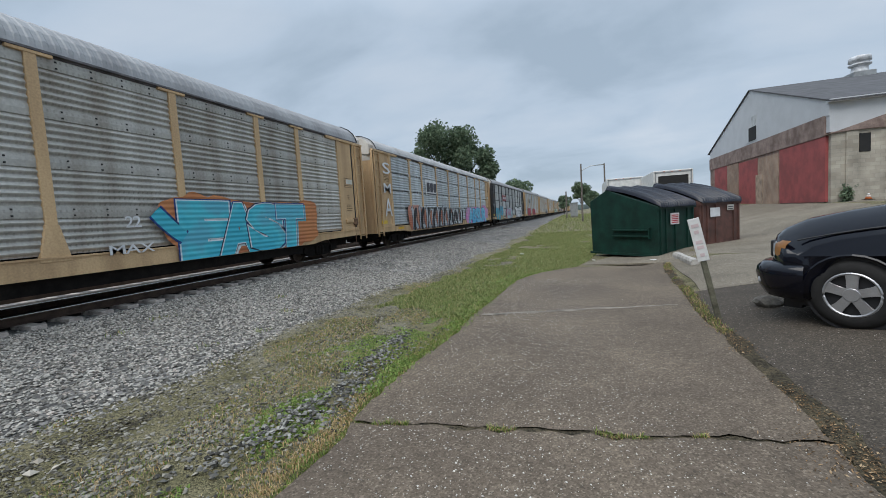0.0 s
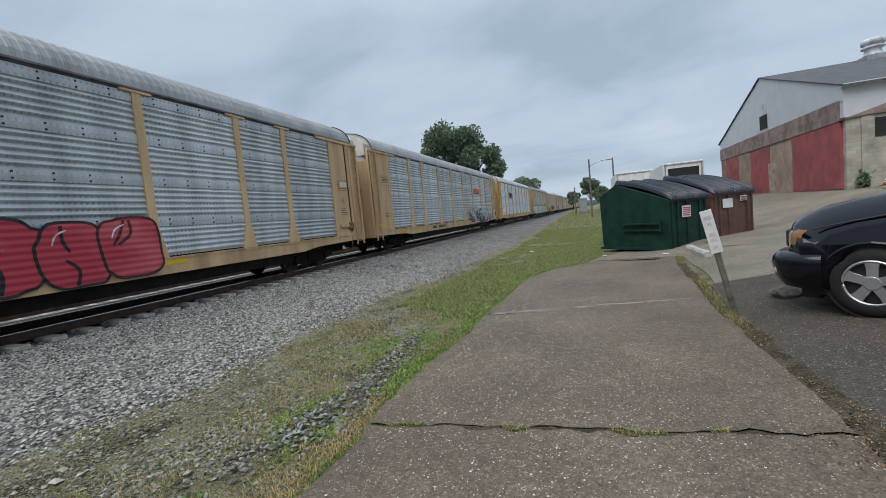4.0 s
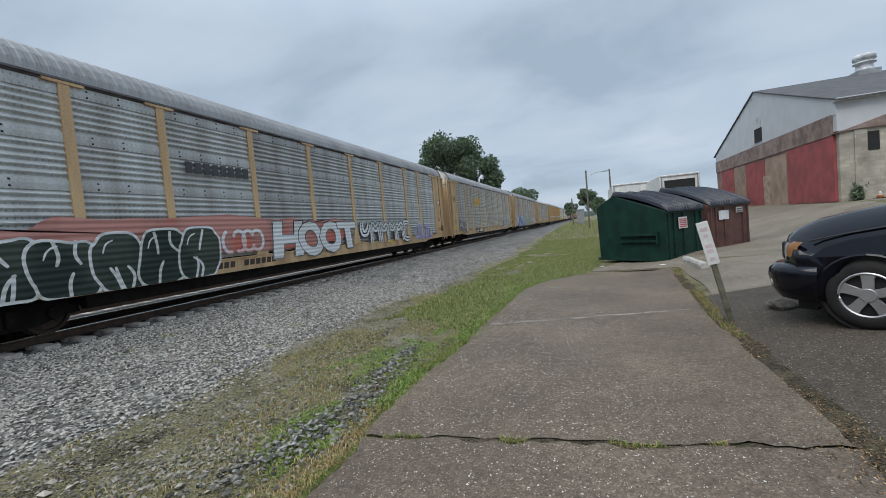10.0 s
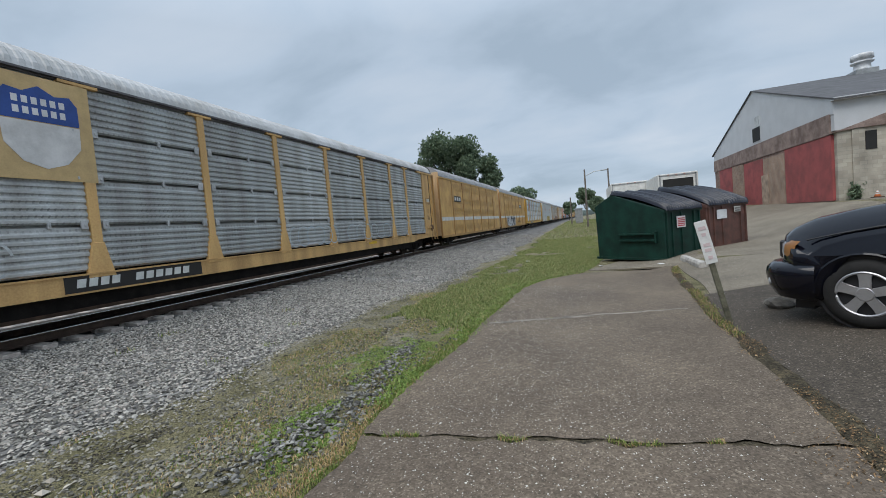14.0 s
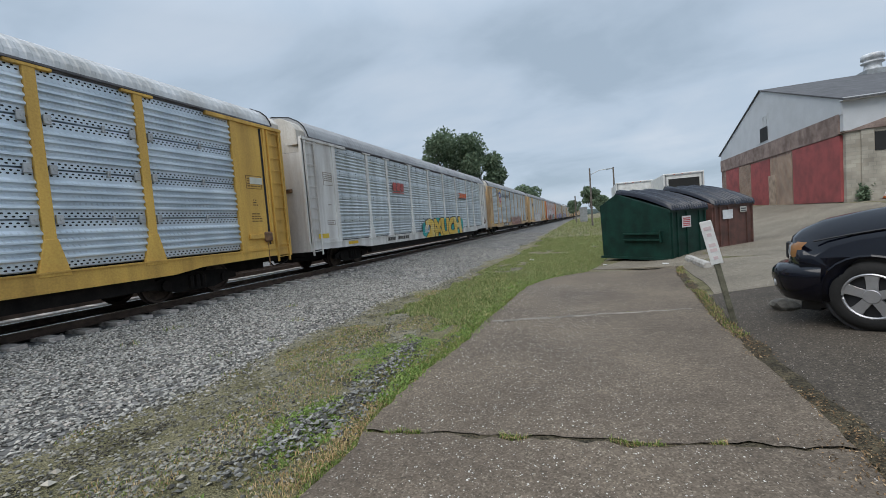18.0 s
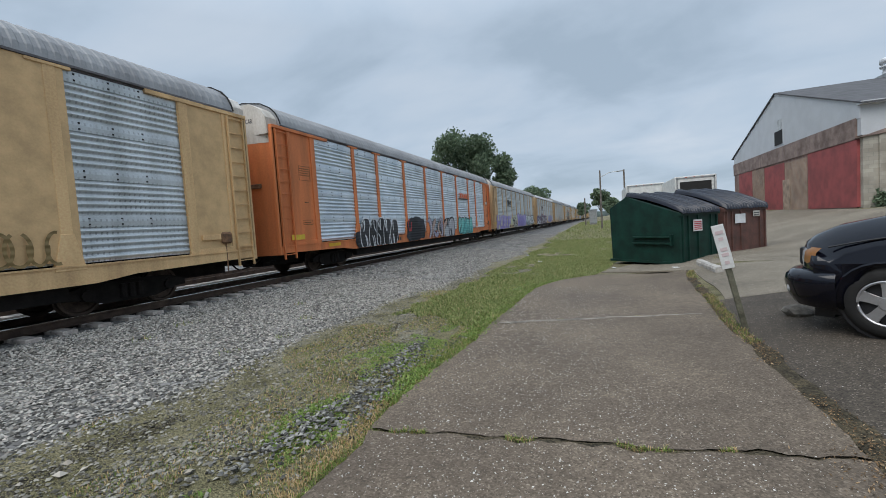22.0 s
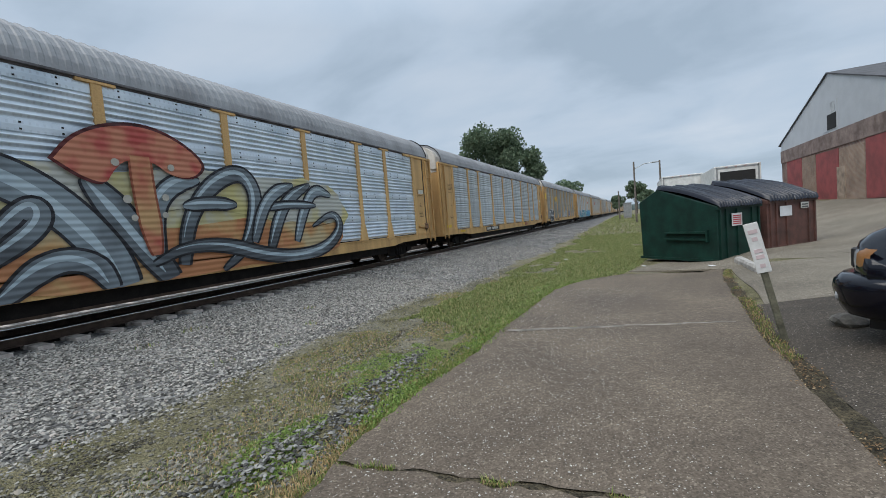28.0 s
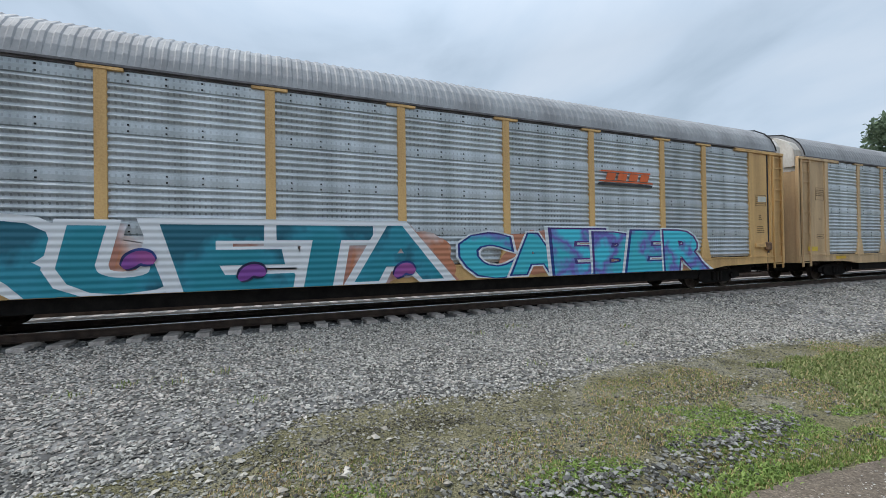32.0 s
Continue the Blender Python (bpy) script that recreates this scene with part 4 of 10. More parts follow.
def auto_rack(s, frame_key, panel_key, kind, label, lay=1, roof=None, hood=None, swell=1.0):
    """A closed car carrier whose middle is at s along the train."""
    car = thing("auto_rack_car", Matrix.Translation((TRACK_X, s, RAIL_Z)), label, "railway car", "cars of the passing train")
    fp, pp = F[frame_key], P[panel_key]
    posts, door = posts_of(lay), LAYOUT[lay][2]
    edges = [-door] + posts + [door]
    for i, (a, b) in enumerate(zip(edges, edges[1:])):
        w = "e" if i in (0, 8) else "n" if i in (1, 7) else "w"
        share("panel", PANEL[kind, lay, w], car, Matrix.Translation((0, (a + b) / 2, 0)), pp)
        if kind == "A":
            tagged(share("bolt_strip", BOLTS[lay, w], car, Matrix.Translation((0, (a + b) / 2, 0))), kind="stuff")
        else:
            if kind == "C":
                tagged(share("punched_strip", PUNCH[lay, w], car, Matrix.Translation((0, (a + b) / 2, 0))), kind="stuff")
            for z in JOINTS:
                share("sheet_clip", HINGES, car, Matrix.Translation((-0.02, (a + b) / 2 + 0.2, z)) @ Matrix.Diagonal((1, 0.5, 0.8, 1)), M_ROOF if frame_key == "black" else None)
    for y in posts:
        share("post", POST, car, Matrix.Translation((0, y, 0)), fp)
        if kind != "A" and frame_key != "black":
            for z in JOINTS:
                share("hinge_plate", HINGES, car, Matrix.Translation((0, y - 0.2, z)))
                share("hinge_plate", HINGES, car, Matrix.Translation((0, y + 0.2, z)))
    share("side_sill", SILL, car, None, F["tan"] if frame_key == "black" else fp)
    crown = Matrix.Translation((0, 0, EAVE)) @ Matrix.Diagonal((1, 1, swell, 1)) @ Matrix.Translation((0, 0, -EAVE))
    share("roof", ROOF, car, crown, roof or M_ROOF)
    CROWN.append(crown)
    end_details(car, fp, kind)
    share("eave_strip", TRIM, car)
    for c, l, e, h, k in ((CORNER, LADDER, ENDDOOR, HOOD, COUPLER), (CORNER2, LADDER2, END2, HOOD2, COUPLER2)):
        for q, me in c[lay] + e:
            share(q, me, car, None, M_BRAKE if q == "latch_bar" else (hood or M_ENDWHITE) if q == "end_door_top" else fp)
        share("ladder", l, car, None, fp)
        share("end_hood", h, car, crown, hood or M_ENDWHITE)
        share("coupler", k, car)
    share("far_side", FARSIDE, car, None, pp)
    share("underframe", UNDER, car)
    running_gear(car, BODY / 2)
    MOVING.append((car, s))
    return car

# ---- lettering, logos and spray paint on the cars ----
PAINTS = {}


def spray(c1, c2, c3=None):
    """Sprayed paint in two or three tones over the ribbed side."""
    key = (c1, c2, c3)
    if key in PAINTS:
        return PAINTS[key]
    m = bpy.data.materials.new("spray_paint")
    m.use_nodes = True
    n, l = m.node_tree.nodes, m.node_tree.links
    b = n["Principled BSDF"]
    b.inputs["Roughness"].default_value, b.inputs["Specular IOR Level"].default_value = 0.6, 0.3
    tc, a, r = n.new("ShaderNodeTexCoord"), n.new("ShaderNodeTexNoise"), n.new("ShaderNodeValToRGB")
    a.inputs["Scale"].default_value, a.inputs["Detail"].default_value = 0.9, 4
    l.new(tc.outputs["Object"], a.inputs["Vector"])
    e = r.color_ramp.elements
    e[0].position, e[0].color = 0.42, (*c1, 1)
    e[1].position, e[1].color = 0.60, (*(c3 or c2), 1)
    if c3:
        e.new(0.51).color = (*c2, 1)
    l.new(r.outputs[0], b.inputs["Base Color"])
    sp, w, mu, bp = n.new("ShaderNodeSeparateXYZ"), n.new("ShaderNodeMath"), n.new("ShaderNodeMath"), n.new("ShaderNodeBump")
    l.new(tc.outputs["Object"], sp.inputs[0])
    up, half_, add_ = n.new("ShaderNodeMapRange"), n.new("ShaderNodeMath"), n.new("ShaderNodeMath")
    up.inputs["From Min"].default_value, up.inputs["From Max"].default_value = 0.7, 2.1
    up.inputs["To Min"].default_value, up.inputs["To Max"].default_value = -0.1, 0.1
    l.new(sp.outputs["Z"], up.inputs[0])
    half_.operation, add_.operation = "MULTIPLY", "ADD"
    half_.inputs[1].default_value = 1.0
    l.new(a.outputs["Fac"], half_.inputs[0])
    l.new(half_.outputs[0], add_.inputs[0])
    l.new(up.outputs[0], add_.inputs[1])
    l.new(add_.outputs[0], r.inputs[0])
    mu.operation, w.operation = "MULTIPLY", "SINE"
    mu.inputs[1].default_value = 2 * math.pi / 0.135
    l.new(sp.outputs["Z"], mu.inputs[0])
    l.new(mu.outputs[0], w.inputs[0])
    bp.inputs["Strength"].default_value, bp.inputs["Distance"].default_value = 0.3, 0.02
    l.new(w.outputs[0], bp.inputs["Height"])
    l.new(bp.outputs[0], b.inputs["Normal"])
    PAINTS[key] = m
    return m


GLYPHS = {}


def glyph(ch, fat):
    """One letter of the built-in font as flat triangles, filling a unit square."""
    if (ch, fat) not in GLYPHS:
        cu = bpy.data.curves.new("letter", "FONT")
        cu.body, cu.offset, cu.resolution_u = ch, fat, 3
        ob = bpy.data.objects.new("letter", cu)
        me = bpy.data.meshes.new_from_object(ob)
        v = [tuple(q.co[:2]) for q in me.vertices]
        f = [tuple(p.vertices) for p in me.polygons]
        bpy.data.objects.remove(ob)
        bpy.data.curves.remove(cu)
        base = GLYPHS[(ch, 0.0)][2] if (ch, 0.0) in GLYPHS else None
        xs, ys = [q[0] for q in v], [q[1] for q in v]
        bb = base or (min(xs), max(xs), min(ys), max(ys))
        GLYPHS[(ch, fat)] = ([((x - bb[0]) / max(1e-3, bb[1] - bb[0]), (y - bb[2]) / max(1e-3, bb[3] - bb[2])) for x, y in v], f, bb)
    return GLYPHS[(ch, fat)]


def letters(word, y0, y1, z0, z1, fat, seed, wild, x):
    """Letters side by side in a stretch of the car's side, one piece each; wild: how much they lean and jump."""
    rng = random.Random(seed)
    out = []
    w = (y1 - y0) / len(word)
    for i, ch in enumerate(word):
        lean, jump, grow = rng.uniform(-0.25, 0.25) * wild, rng.uniform(-0.1, 0.1) * wild, 1 + rng.uniform(-0.06, 0.10) * wild
        if ch == " ":
            continue
        glyph(ch, 0.0)
        gv, gf, _ = glyph(ch, fat)
        verts = []
        for u, v in gv:
            u = 0.34 + 0.32 * u if ch in "Il1" else u
            y = y0 + (i + 0.03 + u * 0.96 * grow) * w + lean * (v - 0.5) * w
            z = z0 + (z1 - z0) * (v * grow + jump * (1 - v))
            y += wild * 0.04 * w * math.sin(v * 6 + i)
            verts.append((x, y, z))
        out.append((verts, gf))
    return out


def blocks(n, y0, y1, z0, z1, fat, seed, wild, x):
    """Heavy slanting strokes in the place of characters that cannot be read, one piece each."""
    rng = random.Random(seed)
    out = []
    n = round(n * 1.25)
    w, h = (y1 - y0) / n, z1 - z0
    for i in range(n):
        verts, faces = [], []
        a, lean = y0 + i * w, rng.uniform(-0.2, 0.3) * wild
        grid = [(0.06, 0.06), (0.5, 0.0), (0.94, 0.06), (0.04, 0.5), (0.5, 0.52), (0.96, 0.5), (0.1, 0.95), (0.5, 1.0), (0.9, 0.94)]
        path = rng.choice(([6, 0, 2], [0, 6, 8, 5, 3], [6, 3, 4, 8], [0, 6, 4, 8, 2], [8, 7, 3, 0, 2], [6, 8, 4, 2, 0], [0, 7, 2], [2, 0, 6, 8], [6, 4, 8, 1]))
        pts = []
        for k in path:
            u, v = grid[k]
            u, v = u + rng.uniform(-0.06, 0.06), v + rng.uniform(-0.05, 0.05)
            pts.append((a + u * w + lean * (v - 0.5) * w, z0 + v * h))
        smooth = pts
        for _ in range(3):
            cut = [smooth[0]]
            for p, q in zip(smooth, smooth[1:]):
                cut += [(p[0] * 0.75 + q[0] * 0.25, p[1] * 0.75 + q[1] * 0.25), (p[0] * 0.25 + q[0] * 0.75, p[1] * 0.25 + q[1] * 0.75)]
            smooth = cut + [smooth[-1]]
        t = (0.11 + fat * 1.1) * min(w * 1.25, h) * rng.uniform(0.9, 1.15)
        v, f = brush(smooth, t, x, (0.75, 0.35 if wild > 1.1 else 0.75))
        out.append((v, f))
    return out


def lay(name, verts, faces, material, car, label=""):
    """A coat of paint."""
    me = bpy.data.meshes.new(name)
    me.from_pydata([(x, y, max(z, SILL0 + 0.012)) for x, y, z in verts], [], faces)
    me.materials.append(material)
    ob = new(name, me)
    ob.parent = car
    if label:
        ob["label"] = label
    return ob


def cloud(y0, y1, z0, z1, seed, x, rough=0.16):
    """A ragged patch of paint."""
    rng = random.Random(seed)
    n, verts = 84, []
    cy, cz = (y0 + y1) / 2, (z0 + z1) / 2
    ph = rng.uniform(0, 50)
    for i in range(n):
        a = 2 * math.pi * i / n
        c, s = math.cos(a), math.sin(a)
        ex, ez = math.copysign(abs(c) ** 0.45, c), math.copysign(abs(s) ** 0.45, s)
        py, pz = ex * (y1 - y0) / 2, ez * (z1 - z0) / 2
        r = rough * (1.3 * noise.noise(Vector((py * 0.9 + ph, pz * 0.9, 1.0))) + 0.7 * noise.noise(Vector((py * 2.6, pz * 2.6 + ph, 5.0))))
        verts.append((x, cy + py + 1.6 * r * c, max(z0 - 0.04, cz + pz * (1 + 1.4 * r))))
    verts.append((x, cy, cz))
    return verts, [(i, (i + 1) % n, n) for i in range(n)]


def stroke(pts, width, x):
    verts, faces = [], []
    for i, (y, z) in enumerate(pts):
        a, b = pts[max(0, i - 1)], pts[min(len(pts) - 1, i + 1)]
        d = math.hypot(b[0] - a[0], b[1] - a[1]) or 1
        ny, nz = -(b[1] - a[1]) / d, (b[0] - a[0]) / d
        verts += [(x + i * 0.00012, y + ny * width, z + nz * width), (x + i * 0.00012, y - ny * width, z - nz * width)]
    for i in range(len(pts) - 1):
        faces.append((2 * i, 2 * i + 1, 2 * i + 3, 2 * i + 2))
    return verts, faces


def scrawl(y0, y1, z0, z1, seed, width, x, n=7):
    """Interlaced strokes that spell nothing."""
    rng = random.Random(seed)
    verts, faces = [], []
    for i in range(n):
        c = y0 + (y1 - y0) * (i + 0.5) / n
        w, h = (y1 - y0) / n * rng.uniform(0.5, 0.75), (z1 - z0) / 2
        a0, sweep = rng.uniform(0, 6.28), rng.uniform(3.2, 5.6)
        pts = [(c + w * math.cos(a0 + sweep * k / 20) , (z0 + z1) / 2 + h * 0.86 * math.sin((a0 + sweep * k / 20) * rng.choice((1, 1))) ) for k in range(21)]
        v, f = stroke(pts, width, x)
        k = len(verts)
        verts += v
        faces += [tuple(k + q for q in g) for g in f]
    return verts, faces


OUT = SIDE + 0.034
WHITE, BLACK = (0.68, 0.69, 0.70), (0.018, 0.018, 0.02)


def brush(pts, width, x, ends=(0.3, 0.3)):
    """A stroke that swells from one end and thins to the other."""
    v, f = stroke(pts, width, x)
    n = len(pts)
    for i in range(n):
        u = i / (n - 1)
        k = min(1.0, ends[0] + (1 - ends[0]) * min(1.0, u * 3.2), ends[1] + (1 - ends[1]) * min(1.0, (1 - u) * 3.2))
        for e in (0, 1):
            a, b, c = v[2 * i + e]
            v[2 * i + e] = (a, pts[i][0] + (b - pts[i][0]) * k, pts[i][1] + (c - pts[i][1]) * k)
    return v, f


def bend(ctrl, rounds=3):
    """A smooth line along a few points."""
    for _ in range(rounds):
        cut = [ctrl[0]]
        for p, q in zip(ctrl, ctrl[1:]):
            cut += [(p[0] * 0.75 + q[0] * 0.25, p[1] * 0.75 + q[1] * 0.25), (p[0] * 0.25 + q[0] * 0.75, p[1] * 0.25 + q[1] * 0.75)]
        ctrl = cut + [ctrl[-1]]
    return ctrl


def graffiti(car, word, y0, y1, z0, z1, fill, line, back=None, seed=1, wild=1.0, label="", fat=0.03, edge=0.07, inner=None, shade=None):
    """Spray-painted characters, each laid over the one before: shadow, outline, key line, fill, inner strokes."""
    if back:
        v, f = cloud(y0 - 0.3, y1 + 0.3, max(0.62, z0 - 0.08), z1 + 0.12, seed, OUT)
        lay("graffiti_ground", v, f, spray(*back), car, "ragged ground of sprayed paint")
    make = letters if isinstance(word, str) else blocks
    if make is letters:
        q = max(fat, edge) / 0.74
        h = (z1 - z0) / (1 + 2 * q)
        z0, z1 = z0 + q * h, z0 + (1 + q) * h
    if shade:
        for i, (v, f) in enumerate(make(word, y0 + 0.09, y1 + 0.09, z0 - 0.05, z1 - 0.07, edge, seed, wild, OUT + 0.004)):
            lay("graffiti_shadow", [(x + 0.0002 * i, y, z) for x, y, z in v], f, spray(*shade), car)
    coats = [("graffiti_outline", edge, line, 0.0)]
    if inner:
        coats.append(("graffiti_key", (edge + fat) / 2, inner, 0.0012))
    coats.append(("graffiti_letter", fat, fill, 0.0024))
    if make is blocks:
        coats.append(("graffiti_detail", -0.075, line, 0.0036))
    for name, w, tone, d in coats:
        for i, (v, f) in enumerate(make(word, y0, y1, z0, z1, w, seed, wild, OUT + 0.006 + d)):
            lay(name, [(x + 0.0052 * i, y, z) for x, y, z in v], f, spray(*tone), car, (label or "large sprayed character") if name == "graffiti_letter" else "")


def swoop(car, ctrl, width, fill, line, k=0, ends=(0.2, 0.2), shine=None, label="sprayed swooping stroke", rim=0.05, rounds=3):
    """One swelling stroke with an outline and a lighter streak on it."""
    pts = bend(ctrl, rounds)
    x = OUT + 0.006 + 0.005 * k
    v, f = brush(pts, width + rim, x, (min(1, ends[0] + 0.15), min(1, ends[1] + 0.15)))
    lay("graffiti_outline", v, f, spray(*line), car)
    v, f = brush(pts, width, x + 0.0015, ends)
    lay("graffiti_stroke", v, f, spray(*fill), car, label)
    if shine:
        a = len(pts) // 8
        part_ = [(p[0] - width * 0.35, p[1] + width * 0.25) for p in pts[a:-a]]
        v, f = brush(part_, width * 0.3, x + 0.003, (0.1, 0.1))
        lay("graffiti_shine", v, f, spray(*shine), car)


def wildstyle(car, n, y0, y1, z0, z1, fills, line, seed, width=0.16):
    """Interlocked barbed strokes across a stretch of the side."""
    rng = random.Random(seed)
    h = z1 - z0
    for k in range(n):
        c = y0 + (y1 - y0) * (k + 0.5) / n
        w = (y1 - y0) / n
        kind = k % 4
        j = [rng.uniform(-0.25, 0.25) for _ in range(8)]
        if kind == 0:
            ctrl = [(c - w * (0.9 + j[0]), z1 - h * 0.15), (c - w * 0.1, z1 - h * (0.02 + 0.2 * j[1])), (c + w * (0.3 + j[2]), z0 + h * 0.5), (c - w * (0.2 + j[3]), z0 + h * 0.05)]
        elif kind == 1:
            ctrl = [(c - w * (0.4 + j[0]), z0 + h * 0.02), (c - w * 0.2, z0 + h * 0.55), (c + w * (0.5 + j[1]), z0 + h * (0.75 + 0.2 * j[2])), (c + w * (1.2 + j[3]), z1 - h * 0.03)]
        elif kind == 2:
            ctrl = [(c - w * (1.0 + j[0]), z0 + h * (0.4 + j[1])), (c - w * 0.2, z0 + h * 0.1), (c + w * 0.5, z0 + h * (0.2 + 0.2 * j[2])), (c + w * (1.0 + j[3]), z0 + h * 0.7)]
        else:
            ctrl = [(c + w * (0.8 + j[0]), z1 - h * 0.1), (c, z1 - h * (0.25 + 0.3 * j[1])), (c - w * (0.3 + j[2]), z0 + h * 0.45), (c + w * (0.4 + j[3]), z0 + h * 0.2), (c + w * 0.9, z0)]
        swoop(car, ctrl, width * rng.uniform(0.7, 1.25), fills[k % len(fills)], line, k % 9, (0.35, 0.05) if k % 2 else (0.05, 0.35), None, "barbed interlaced sprayed stroke", 0.05, 1)


def bubbles(car, n, y0, y1, z0, z1, fill, line, seed, rim=0.07, shine=None, halo=None, label="swollen sprayed bubble shape", strokes=2):
    """Rounded throw-up shapes that crowd each other, with short inner strokes."""
    rng = random.Random(seed)
    w, h = (y1 - y0) / n, z1 - z0
    for i in range(n):
        cy, cz = y0 + (i + 0.5) * w, (z0 + z1) / 2 + rng.uniform(-0.04, 0.04) * h
        ry, rz, tilt, e = w * rng.uniform(0.54, 0.62), h * rng.uniform(0.45, 0.52), rng.uniform(-0.16, 0.16), rng.uniform(0.5, 0.75)
        ph = rng.uniform(0, 6)

        def ring(grow, x):
            m, verts = 40, []
            for q in range(m):
                a = 2 * math.pi * q / m
                c, d = math.cos(a), math.sin(a)
                dent = 1 - 0.10 * max(0.0, math.sin(a * 2 + ph)) ** 3 - 0.07 * max(0.0, math.sin(a * 3 + ph * 2)) ** 4
                u, v = (math.copysign(abs(c) ** e, c) * ry * dent + grow * c), (math.copysign(abs(d) ** e, d) * rz * dent + grow * d)
                verts.append((x, cy + u + tilt * v, max(0.58, cz + v)))
            verts.append((x, cy, cz))
            return verts, [(q, (q + 1) % m, m) for q in range(m)]
        x = OUT + 0.006 + 0.0052 * i
        if halo:
            v, f = ring(rim * 2.0, OUT + 0.003)
            lay("graffiti_halo", v, f, spray(*halo), car)
        v, f = ring(rim, x)
        lay("graffiti_outline", v, f, spray(*line), car)
        v, f = ring(0.0, x + 0.0015)
        lay("graffiti_bubble", v, f, spray(*fill), car, label)
        for q in range(strokes):
            a, b = rng.uniform(-0.35, 0.35), rng.choice((-1, 1))
            pts = bend([(cy + a * ry, cz + b * rz * 0.95), (cy + (a + rng.uniform(-0.2, 0.2)) * ry, cz + b * rz * 0.45), (cy + (a + rng.uniform(-0.45, 0.45)) * ry, cz + b * rz * 0.12)])
            v, f = brush(pts, rim * 0.55, x + 0.003, (1.0, 0.6))
            lay("graffiti_detail", v, f, spray(*line), car)
        if shine:
            pts = bend([(cy - ry * 0.62, cz + rz * 0.35), (cy - ry * 0.5, cz + rz * 0.68), (cy - ry * 0.2, cz + rz * 0.8)])
            v, f = brush(pts, rim * 0.3, x + 0.003, (0.4, 0.4))
            lay("graffiti_shine", v, f, spray(*shine), car)


def tag_scrawl(car, y0, y1, z0, z1, fill, line=None, back=None, seed=1, width=0.11, n=6, label="sprayed tag of looping strokes"):
    if back:
        v, f = cloud(y0 - 0.2, y1 + 0.2, max(0.62, z0 - 0.1), z1 + 0.12, seed, OUT)
        lay("graffiti_ground", v, f, spray(*back), car)
    if line:
        v, f = scrawl(y0, y1, z0, z1, seed, width * 1.55, OUT + 0.006, n)
        tagged(lay("graffiti_outline", v, f, spray(*line), car), kind="stuff")
    v, f = scrawl(y0, y1, z0, z1, seed, width, OUT + 0.016, n)
    tagged(lay("graffiti_tag", v, f, spray(*fill), car, label), label, kind="stuff")


def wash(car, y0, y1, z0, z1, tones, seed, d=0.0):
    v, f = cloud(y0, y1, z0, z1, seed, OUT + d, 0.22)
    lay("graffiti_ground", v, f, spray(*tones), car, "ragged patch of sprayed paint")




def flat(c):
    key = "sign_paint_%02x%02x%02x" % tuple(int(q * 255) for q in c)
    return mat(key, c, 0.6, 0, 0.08, 3, 30, 0.03)


def plate(car, name, outline, x, c, label="", thick=0.006):
    bm = bmesh.new()
    prism(bm, outline, "x", x, x + thick)
    return part(name, bm, flat(c), car, label)


def rect(y0, y1, z0, z1):
    return [(y0, z0), (y1, z0), (y1, z1), (y0, z1)]


def bars(car, y, z, n, c, w=0.13, h=0.2, slant=0.0, name="lettering", label="row of painted characters"):
    bm = bmesh.new()
    for i in range(n):
        a = y + i * w * 1.35
        prism(bm, [(a, z), (a + w, z), (a + w + slant, z + h), (a + slant, z + h)], "x", SIDE + 0.006, SIDE + 0.012)
    return part(name, bm, flat(c), car, label)


def shield(car, y, z, s=1.0, white=False):
    """Shield emblem: blue head over red and white stripes, on a painted plate."""
    x = SIDE - 0.004
    plate(car, "emblem_plate", rect(y - 0.85, y + 0.85, z - 0.95, z + 1.0), x, (0.57, 0.40, 0.19), "painted plate behind the emblem")
    o = [(-0.62, 0.15), (-0.62, 0.55), (-0.5, 0.72), (-0.25, 0.68), (0, 0.82), (0.25, 0.68), (0.5, 0.72), (0.62, 0.55), (0.62, 0.15)]
    plate(car, "emblem_head", [(y + a * s, z + b * s) for a, b in o], x + 0.008, (0.03, 0.075, 0.28), "blue head of the shield")
    o = [(-0.62, 0.13), (0.62, 0.13), (0.6, -0.3), (0.35, -0.62), (0, -0.74), (-0.35, -0.62), (-0.6, -0.3)]
    plate(car, "emblem_field", [(y + a * s, z + b * s) for a, b in o], x + 0.008, (0.66, 0.64, 0.62), "pale field of the shield")
    if not white:
        for i in range(5):
            a = -0.5 + i * 0.22
            d = -0.66 + abs(a + 0.06) * 0.62
            plate(car, "emblem_stripe", rect(y + a * s, y + (a + 0.12) * s, z + d * s, z + 0.13 * s), x + 0.0165, (0.42, 0.05, 0.05))
    for k in (0.32, 0.52):
        bm = bmesh.new()
        for i in range(6):
            box(bm, x + 0.0165, x + 0.021, y + (-0.42 + i * 0.145) * s, y + (-0.33 + i * 0.145) * s, z + (k - 0.06) * s, z + (k + 0.07) * s)
        part("emblem_lettering", bm, flat((0.66, 0.66, 0.66)), car)


